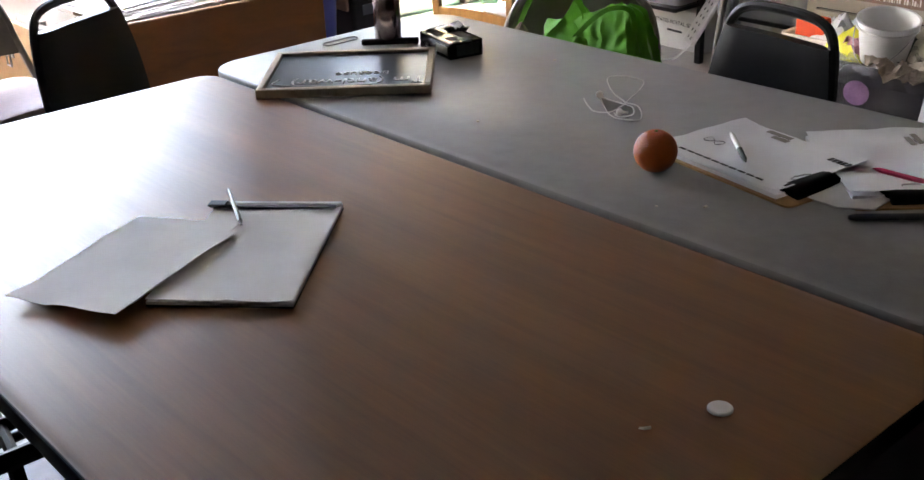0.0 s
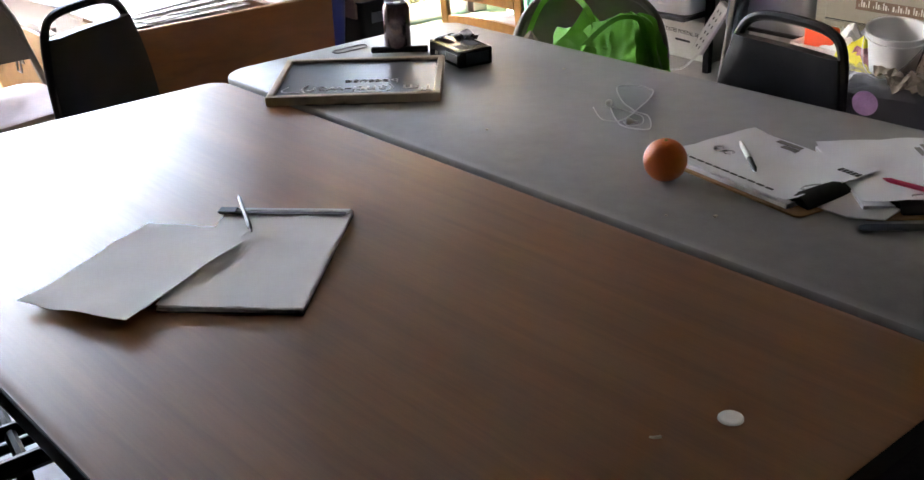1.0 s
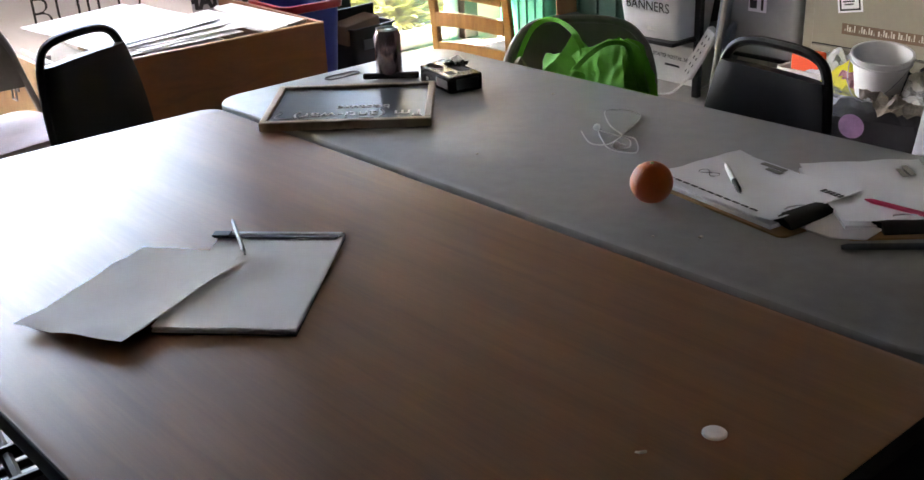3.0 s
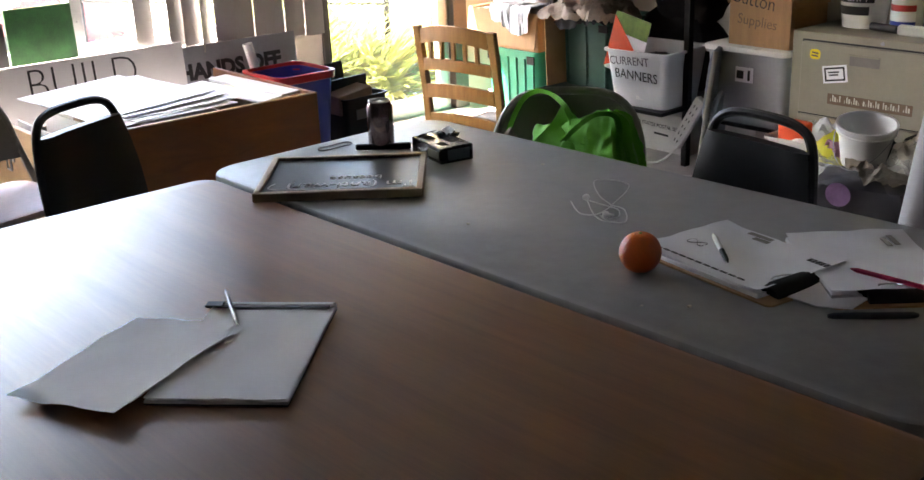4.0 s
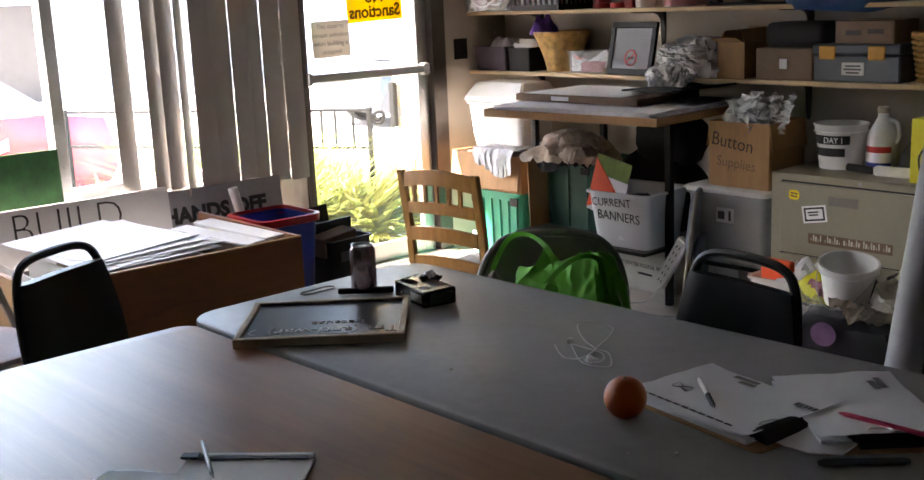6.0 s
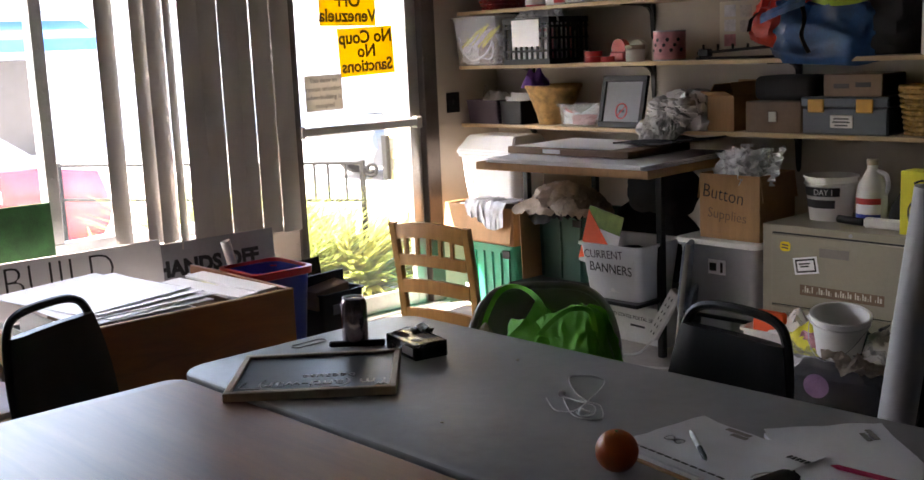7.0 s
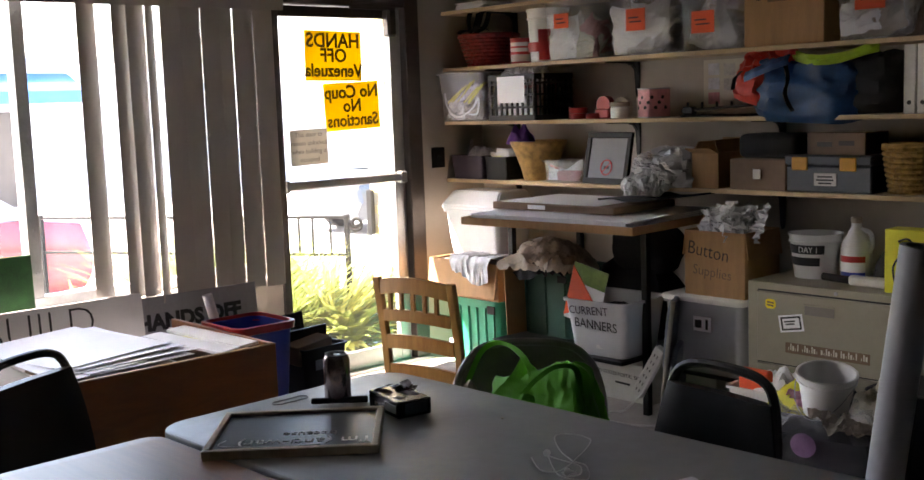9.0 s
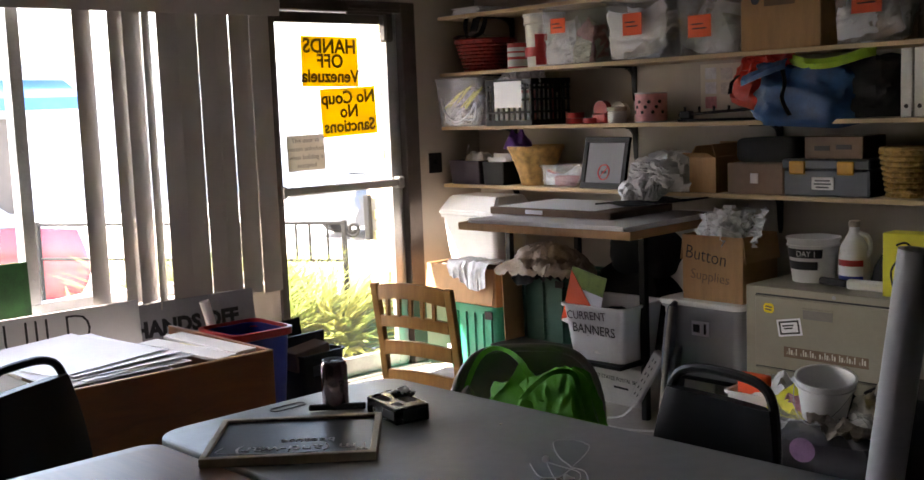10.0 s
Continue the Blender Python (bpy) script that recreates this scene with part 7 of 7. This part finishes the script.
part("stem_scar", bm, "leaf", t)
t = thing("earphones", pose(0, 0, TZ + 0.0022), "tangled white wired earphones", "earphones")
for pts in ([(-1.77, 1.868), (-1.721, 1.833), (-1.69, 1.82), (-1.672, 1.842), (-1.681, 1.886), (-1.695, 1.92), (-1.724, 1.983), (-1.75, 2.028), (-1.766, 2.04)],
            [(-1.766, 2.04), (-1.79, 2.045), (-1.815, 2.035), (-1.835, 2.023), (-1.828, 2.0), (-1.789, 1.963), (-1.743, 1.931), (-1.704, 1.912), (-1.685, 1.90)],
            [(-1.69, 1.905), (-1.66, 1.905), (-1.634, 1.887), (-1.608, 1.861), (-1.597, 1.837), (-1.627, 1.819), (-1.66, 1.828), (-1.70, 1.855), (-1.754, 1.899)],
            [(-1.754, 1.899), (-1.72, 1.895), (-1.695, 1.893), (-1.665, 1.895), (-1.64, 1.875), (-1.625, 1.85), (-1.64, 1.832), (-1.66, 1.84)]):
    bm = B()
    P = spline([(x, y, 0.0008 * (i % 3)) for i, (x, y) in enumerate(pts)], 7)
    tube(bm, P, 0.0014, 6)
    part("cable", bm, "white_wire", t)
for x, y, a in ((-1.757, 1.902, 30), (-1.642, 1.843, -60)):
    bm = B()
    lathe(bm, [(0.002, -0.012), (0.0035, -0.002), (0.007, 0.002), (0.0075, 0.007), (0.005, 0.011)], 14, pose(x, y, 0.0055, 90, 0, a))
    part("earbud", bm, "white_pl", t)


def clipboard(m, label, seed, off=0.0):
    """A hardboard clipboard with its sheets and a black spring clip at one end."""
    t = thing("clipboard", m, label, "clipboard")
    bm = B()
    slab(bm, rrect(0.315, 0.228, 0.014, 4), 0, 0.004, 0.001)
    part("board", bm, "masonite", t)
    bm = B()
    bx(bm, -0.155, 0.125, -0.107, 0.107, 0.0042, 0.0125, 0.0008)
    part("sheet_block", bm, "paper", t)
    page("top_sheet", t, 0.28, 0.214, pose(-0.016, 0, 0.0125), lambda u, v: 0.003 * u * u + 0.006 * max(0, -u - 0.7), seed)
    bm = B()
    lo = []
    for x, z0, z1 in ((0.108, 0.0160, 0.0168), (0.118, 0.0155, 0.0180), (0.130, 0.005, 0.0185), (0.140, 0.004, 0.0145), (0.147, 0.004, 0.007)):
        w = 0.064 if x < 0.12 else 0.052
        lo.append([(x, off - w, z0), (x, off + w, z0), (x, off + w, z1), (x, off + w * 0.5, z1 + 0.0015), (x, off - w * 0.5, z1 + 0.0015), (x, off - w, z1)])
    rings(bm, lo)
    part("clip", bm, "black_plastic", t, "black spring clip")
    bm = B()
    tube(bm, [(0.118, off - 0.03, 0.0245), (0.106, off - 0.026, 0.021), (0.100, off - 0.01, 0.0195), (0.106, off + 0.004, 0.021), (0.118, off + 0.008, 0.0245)], 0.0012, 6)
    part("wire_lever", bm, "steel", t, "bright wire lever")
    return t


t = clipboard(pose(-1.288, 1.817, TZ + 0.0006, 0, 0, -8), "brown clipboard with printed sheets under a black clip", 11, -0.03)
bars(t, "ink", [(-0.145 + 0.02 * k, -0.094, 0.015, 0.0045) for k in range(12)], pose(0, 0, 0.0205), "printed_line")
bars(t, "grey_steel", [(-0.05, 0.085, 0.055, 0.012), (-0.035, 0.07, 0.035, 0.012)], pose(0, 0, 0.0205), "printed_mark")
bars(t, "ink", [(0.085 + 0.009 * k, 0.062, 0.006, 0.013) for k in range(5)], pose(0, 0, 0.0208), "printed_heading")
bm = B()
tube(bm, [(-0.10 + 0.02 * math.cos(a * 0.5), -0.025 + 0.01 * math.sin(a), 0.0205) for a in [0.35 * k for k in range(36)]], 0.0006, 4)
part("scribble", bm, "ink", t)
t = thing("pen", pose(-1.335, 1.80, TZ + 0.0265, 0, 90, -43), "white and black ballpoint pen on the clipboard", "pen")
bm = B()
lathe(bm, [(0.0012, 0.075), (0.0045, 0.06), (0.005, 0.015)], 12)
part("grip", bm, "black_plastic", t, "black rubber grip")
bm = B()
lathe(bm, [(0.005, 0.015), (0.005, -0.055), (0.003, -0.058), (0.003, -0.07)], 12)
part("barrel", bm, "white_pl", t)
t = clipboard(pose(-1.118, 1.935, TZ + 0.0006, 0, 0, -41), "second clipboard holding white papers", 14)
bars(t, "grey_steel", [(-0.10, 0.07, 0.05, 0.01), (-0.09, 0.055, 0.04, 0.01)], pose(0, 0, 0.0205), "printed_mark")
t = thing("envelope", pose(-1.105, 1.785, TZ + 0.0056, 4, 0, 10), "torn white envelope under the clipboard", "envelope")
bm = B()
slab(bm, [(-0.06, -0.04), (0.0, -0.05), (0.05, -0.03), (0.06, 0.03), (0.01, 0.045), (-0.05, 0.03)], 0, 0.0025, 0.0005)
part("sheet", bm, "paper", t)
t = thing("pencil", pose(-1.02, 1.876, TZ + 0.024, 0, 91, 5), "long red pencil lying across the papers", "pencil")
bm = B()
lathe(bm, [(0.001, -0.10), (0.0045, -0.088), (0.0045, 0.09), (0.004, 0.09), (0.004, 0.10)], 6)
part("shaft", bm, "crimson", t)
t = thing("pen", pose(-1.012, 1.76, TZ + 0.0065, 0, 90, 46), "dark blue capped pen on the table", "pen")
bm = B()
lathe(bm, [(0.003, -0.07), (0.0055, -0.06), (0.0055, 0.06), (0.003, 0.068)], 12)
part("barrel", bm, "toolgrey", t)

for x, y, s_ in ((-1.243, 1.60, 1.0), (-1.82, 1.625, 0.8), (-2.02, 2.03, 0.9), (-1.30, 1.55, 0.6)):
    t = thing("crumb", pose(x, y, TZ + 0.0004, 0, 0, 90 * s_), "tiny crumb on the grey table", "crumb", "crumbs on the table")
    bm = B()
    bx(bm, -0.004 * s_, 0.004 * s_, -0.003 * s_, 0.003 * s_, 0, 0.003 * s_, 0.001)
    part("crumb", bm, "paper_old", t)

# ---- green bag on the folding chair ----
bag_turn = pose(-2.275, 2.315, 0.46, 0, 0, 40)
t = thing("tote_bag", bag_turn, "lime green fabric tote bag slumped on the chair", "bag")
BAG = bag_turn.inverted()
bm = B()
pouch(bm, 0.17, 0.12, 0.325, 3.7, BAG @ pose(-2.10, 2.40, 0.462, 0, -8, 18), 52, 26, 0.018, 0.6, 0.45)
part("body", bm, "green_bag", t)
bm = B()
pouch(bm, 0.18, 0.12, 0.205, 9.2, BAG @ pose(-2.235, 2.38, 0.462, 0, 4, 8), 52, 26, 0.03, 0.5, 0.5)
part("slumped_side", bm, "green_bag", t)
for k, (x, y, z, w, d, rx, ry, rz) in enumerate(((-2.20, 2.30, 0.715, 0.15, 0.12, 62, 25, 0), (-2.12, 2.31, 0.72, 0.13, 0.15, 75, -20, 10), (-2.27, 2.30, 0.70, 0.15, 0.10, 58, -14, -8))):
    bm = B()
    crumple(bm, w, d, 0.022, 21 + k, 18, BAG @ pose(x, y, z, rx, ry, rz), 0.7)
    part("fabric_fold", bm, "green_bag", t)
for pts, wd in (([(-2.475, 2.32, 0.60), (-2.470, 2.33, 0.68), (-2.425, 2.34, 0.775), (-2.37, 2.34, 0.815), (-2.30, 2.33, 0.822), (-2.235, 2.32, 0.80), (-2.195, 2.31, 0.755), (-2.19, 2.30, 0.70)], 0.0075),
                ([(-2.27, 2.30, 0.66), (-2.21, 2.285, 0.71), (-2.15, 2.285, 0.765), (-2.10, 2.30, 0.80), (-2.07, 2.34, 0.79), (-2.08, 2.37, 0.72)], 0.0065)):
    bm = B()
    P = [BAG @ p for p in spline(pts, 8)]
    Q = []
    for i, p in enumerate(P):
        d_ = (P[min(i + 1, len(P) - 1)] - P[max(i - 1, 0)]).normalized()
        side = d_.cross(Vector((0.35 * math.sin(i * 0.12), 1, 0.25))).normalized() * wd
        nrm = side.cross(d_).normalized() * 0.0012
        Q.append([p - side - nrm, p + side - nrm, p + side + nrm, p - side + nrm])
    rings(bm, Q)
    part("handle", bm, "green_bag", t)
t = thing("grey_cloth", pose(-2.435, 2.265, 0.46, 0, 0, 40), "grey patterned cloth beside the bag", "cloth")
bm = B()
heap(bm, 0.2, 0.17, 0.24, 71, 18, 0.6)
part("fabric", bm, "rag_tan", t)

# ---- outdoors ----
GZ = -0.16
LOW = -0.40
bm = B()
bx(bm, -400, WX - TH, -400, 400, LOW - 0.2, LOW)
bx(bm, WX - TH, 400, NY + TH, 400, LOW - 0.2, LOW)
bx(bm, WX - TH, 400, -400, SY - TH, LOW - 0.2, LOW)
bx(bm, EX + TH, 400, SY - TH, NY + TH, LOW - 0.2, LOW)
setting(part("ground", bm, "concrete", smooth=False), "sunlit pale concrete paving round the building", "ground")
bm = B()
bx(bm, -8.7, WX - TH - 0.001, -9.0, 9.0, LOW, GZ, 0.02)
setting(part("pavement", bm, "concrete", smooth=False), "raised concrete terrace before the entrance", "pavement")
bm = B()
bx(bm, -16, -9.3, -60, 60, LOW, LOW + 0.004)
setting(part("road", bm, "asphalt", smooth=False), "sun-bleached road below the terrace", "road")
bm = B()
# Unseen overhang, added and sized to keep direct sun off the things indoors.
bx(bm, WX - TH - 0.54, WX - TH, SY - 1.0, NY + 0.6, CZ + 0.02, CZ + 0.2, 0.01)
bx(bm, WX - TH, EX + TH + 0.3, SY - 0.5, NY + 0.6, CZ + 0.16, CZ + 0.3, 0.01)
setting(part("roof", bm, "concrete", smooth=False), "flat roof with an unseen overhang added to block sun", "roof")
bm = B()
bx(bm, -7.3, -5.55, 2.2, 4.66, GZ, GZ + 0.05, 0.02)
setting(part("garden_bed", bm, "soil"), "dark soil planting bed beside the door", "garden bed")
bm = B()
bx(bm, WX - TH, WX, SY - 6, SY - TH, LOW, 2.7)
setting(part("facade", bm, "mortar", smooth=False), "outer wall of the building", "wall")
# buff brick wing wall by the door
bm = B()
bx(bm, -5.985, WX - TH - 0.002, 4.72, 5.4, GZ, 2.7)
wing = setting(part("wing_wall", bm, "mortar", smooth=False), "buff brick wing wall beside the entrance", "wall")
bm = B()
bx(bm, -0.098, 0.098, -0.012, 0.0, 0.0, 0.056, 0.003)
bme = bpy.data.meshes.new("brick")
bm.to_mesh(bme)
bm.free()
bme.materials.append(M["yellow_brick"])
for r in range(36):
    for c in range(4):
        x = -5.88 + 0.206 * c + (0.103 if r % 2 else 0)
        if x > WX - TH - 0.1:
            continue
        o = new("brick", bme)
        o.location = (x, 4.7195 + random.uniform(-0.002, 0.001), GZ + 0.008 + 0.066 * r)
        o.parent = wing
t = thing("wall_box", pose(-5.94, 4.70, 0.64), "dark meter box on the brick wall", "meter box")
box_part("body", t, "iron", -0.03, 0.025, -0.035, -0.002, 0, 0.29, bev=0.006)

# wrought-iron railing
t = thing("railing", pose(-6.15, 4.66, 0, 0, 0, 210.6), "black wrought-iron railing with a scrolled end", "railing")
for z in (0.74, 0.49):
    box_part("rail", t, "iron", 0.0, 2.6, -0.012, 0.012, z - 0.01, z + 0.01, bev=0.002)
for x in (0.14, 0.27, 0.37, 0.51, 0.65, 0.79, 0.93, 1.07):
    box_part("baluster", t, "iron", x - 0.007, x + 0.007, -0.007, 0.007, 0.501, 0.729)
for x in (0.02, 2.42):
    box_part("post", t, "iron", x - 0.016, x + 0.016, -0.016, 0.016, GZ, 0.76, bev=0.003)
bm = B()
tube(bm, [(-0.045 - 0.05 * (1 - k / 40) * math.cos(k * 0.32 + 3.14), 0, 0.70 + 0.05 * (1 - k / 40) * math.sin(k * 0.32 + 3.14)) for k in range(30)], 0.013, 7)
part("scroll", bm, "iron", t)


def plant(m, n_, length, width, droop, material, label, name, upright=0.5, seed=0):
    """A clump of arching blades from one crown."""
    rnd = random.Random(seed)
    t = thing(name, m, label, "plant", "garden plants")
    bm = B()
    for k in range(n_):
        a = rnd.uniform(0, 2 * math.pi)
        ln, up = length * rnd.uniform(0.6, 1.1), rnd.uniform(upright, 1.3)
        w = width * rnd.uniform(0.7, 1.2)
        d = Vector((math.cos(a), math.sin(a), 0))
        s_ = Vector((-d.y, d.x, 0))
        prev = None
        for i in range(6):
            q = i / 5
            p = d * (0.02 + ln * q * math.cos(up) + droop * ln * q * q * 0.5) + Vector((0, 0, ln * (q * math.sin(up) - droop * q * q * 0.55)))
            ww = w * (math.sin(math.pi * min(1, 0.12 + 0.86 * q))) * 0.5
            row = [bm.verts.new(p - s_ * ww + Vector((0, 0, ww * 0.35))), bm.verts.new(p), bm.verts.new(p + s_ * ww + Vector((0, 0, ww * 0.35)))]
            if prev:
                bm.faces.new((prev[0], prev[1], row[1], row[0]))
                bm.faces.new((prev[1], prev[2], row[2], row[1]))
            prev = row
    part("foliage", bm, material, t)
    return t


rnd = random.Random(4)
for k in range(16):
    x, y = rnd.uniform(-6.9, -5.8), rnd.uniform(3.65, 4.6)
    plant(pose(x, y, GZ + 0.05), 80, 0.62, 0.08, 0.6, ("leaf_gold", "leaf_thin")[k % 2], "broad-leaved garden plant in sun", "hosta", 0.5, k)
for k in range(22):
    x, y = rnd.uniform(-7.2, -6.05), rnd.uniform(3.6, 4.65)
    plant(pose(x, y, GZ + 0.05), 90, 1.0, 0.022, 0.45, ("leaf_thin", "leaf_gold")[k % 3 == 0], "tall arching ornamental grass", "grass_clump", 0.9, 40 + k)
for k in range(6):
    plant(pose(rnd.uniform(-7.3, -6.8), rnd.uniform(2.8, 3.15), GZ), 60, 0.75 - 0.06 * k, 0.07, 0.4, ("leaf_gold", "leaf_thin")[k % 2], "yellow-green shrub by the paving", "garden_shrub", 0.8, 70 + k)


def parked_car(m, paint, label, stripe=False):
    """A saloon: lofted body, glasshouse, wheels."""
    t = thing("parked_car", m, label, "car")
    bm = B()
    prof = [(-2.2, 0.35, 0.62), (-2.15, 0.25, 0.78), (-1.4, 0.22, 0.90), (-0.9, 0.22, 0.94), (0.9, 0.22, 0.95), (1.7, 0.22, 0.92), (2.15, 0.25, 0.86), (2.22, 0.35, 0.66)]
    rings(bm, [[(s_ * wz, x, z) for s_, wz, z in ((-1, 0.80, z0), (-1, 0.89, (z0 + z1) / 2), (-1, 0.80, z1), (1, 0.80, z1), (1, 0.89, (z0 + z1) / 2), (1, 0.80, z0))] for x, z0, z1 in prof])
    bmesh.ops.bevel(bm, geom=[e for e in bm.edges if e.calc_face_angle(0) > 0.5], offset=0.04, segments=2, affect="EDGES")
    part("body", bm, paint, t)
    bm = B()
    rings(bm, [[(-0.72, -1.25, 0.93), (0.72, -1.25, 0.93), (0.72, 1.75, 0.93), (-0.72, 1.75, 0.93)], [(-0.58, -0.55, 1.40), (0.58, -0.55, 1.40), (0.58, 1.1, 1.40), (-0.58, 1.1, 1.40)]])
    part("glasshouse", bm, "car_glass", t)
    bm = B()
    rings(bm, [[(-0.60, -0.58, 1.39), (0.60, -0.58, 1.39), (0.60, 1.13, 1.39), (-0.60, 1.13, 1.39)], [(-0.54, -0.45, 1.45), (0.54, -0.45, 1.45), (0.54, 1.0, 1.45), (-0.54, 1.0, 1.45)]])
    part("roof", bm, paint, t)
    for y in (-1.35, 1.35):
        for s_ in (-1, 1):
            bm = B()
            lathe(bm, [(0.2, -0.1), (0.30, -0.1), (0.32, -0.07), (0.32, 0.07), (0.30, 0.1), (0.2, 0.1)], 24, pose(s_ * 0.78, y, 0.32, 0, 90, 0))
            w = part("wheel", bm, "rubber", t)
            bm = B()
            lathe(bm, [(0.2, -0.09), (0.2, 0.09)], 20, pose(s_ * 0.78, y, 0.32, 0, 90, 0))
            part("rim", bm, "alu_light", w)
    if stripe:
        bm = B()
        P = spline([(0.895, -1.9, 0.62), (0.9, -0.9, 0.42), (0.9, 0.2, 0.46), (0.9, 1.2, 0.72)], 6)
        rings(bm, [[p + Vector((0, 0, 0.05)), p + Vector((0.004, 0, 0.05)), p + Vector((0.004, 0, -0.05)), p + Vector((0, 0, -0.05))] for p in P])
        part("side_flash", bm, "white_pl", t, "white flash along the side")
    return t


parked_car(pose(-11.2, 2.5, LOW + 0.004), "car_red", "red parked car with a white side flash", True)
parked_car(pose(-13.6, 11.9, LOW + 0.004), "car_dark", "charcoal parked car across the road")

# building across the road
t = thing("shop_building", pose(-24, 4, LOW), "pale stucco shop building with a blue awning", "building")
box_part("wall", t, "facade", -6, 0, -26, 26, 0, 3.0)
box_part("roof", t, "concrete", -6.2, 0.25, -26.2, 26.2, 3.0, 3.15, bev=0.02)
for y in (-14.5, -9.5, -4.5):
    w = box_part("window", t, "alu_light", 0.001, 0.05, y - 1.3, y + 1.3, 0.7, 2.3, bev=0.01)
    box_part("pane", w, "car_glass", 0.051, 0.06, y - 1.2, y + 1.2, 0.8, 2.2)
d = box_part("door", t, "alu", 0.001, 0.06, 4.3, 5.3, 0, 2.0, bev=0.01)
bm = B()
rings(bm, [[(0.0, y, 2.8), (1.0, y, 2.4), (1.0, y, 2.15), (0.96, y, 2.15), (0.96, y, 2.36), (0.0, y, 2.74)] for y in (4.2, 6.4)])
part("awning", bm, "awning", t, "blue fabric awning")
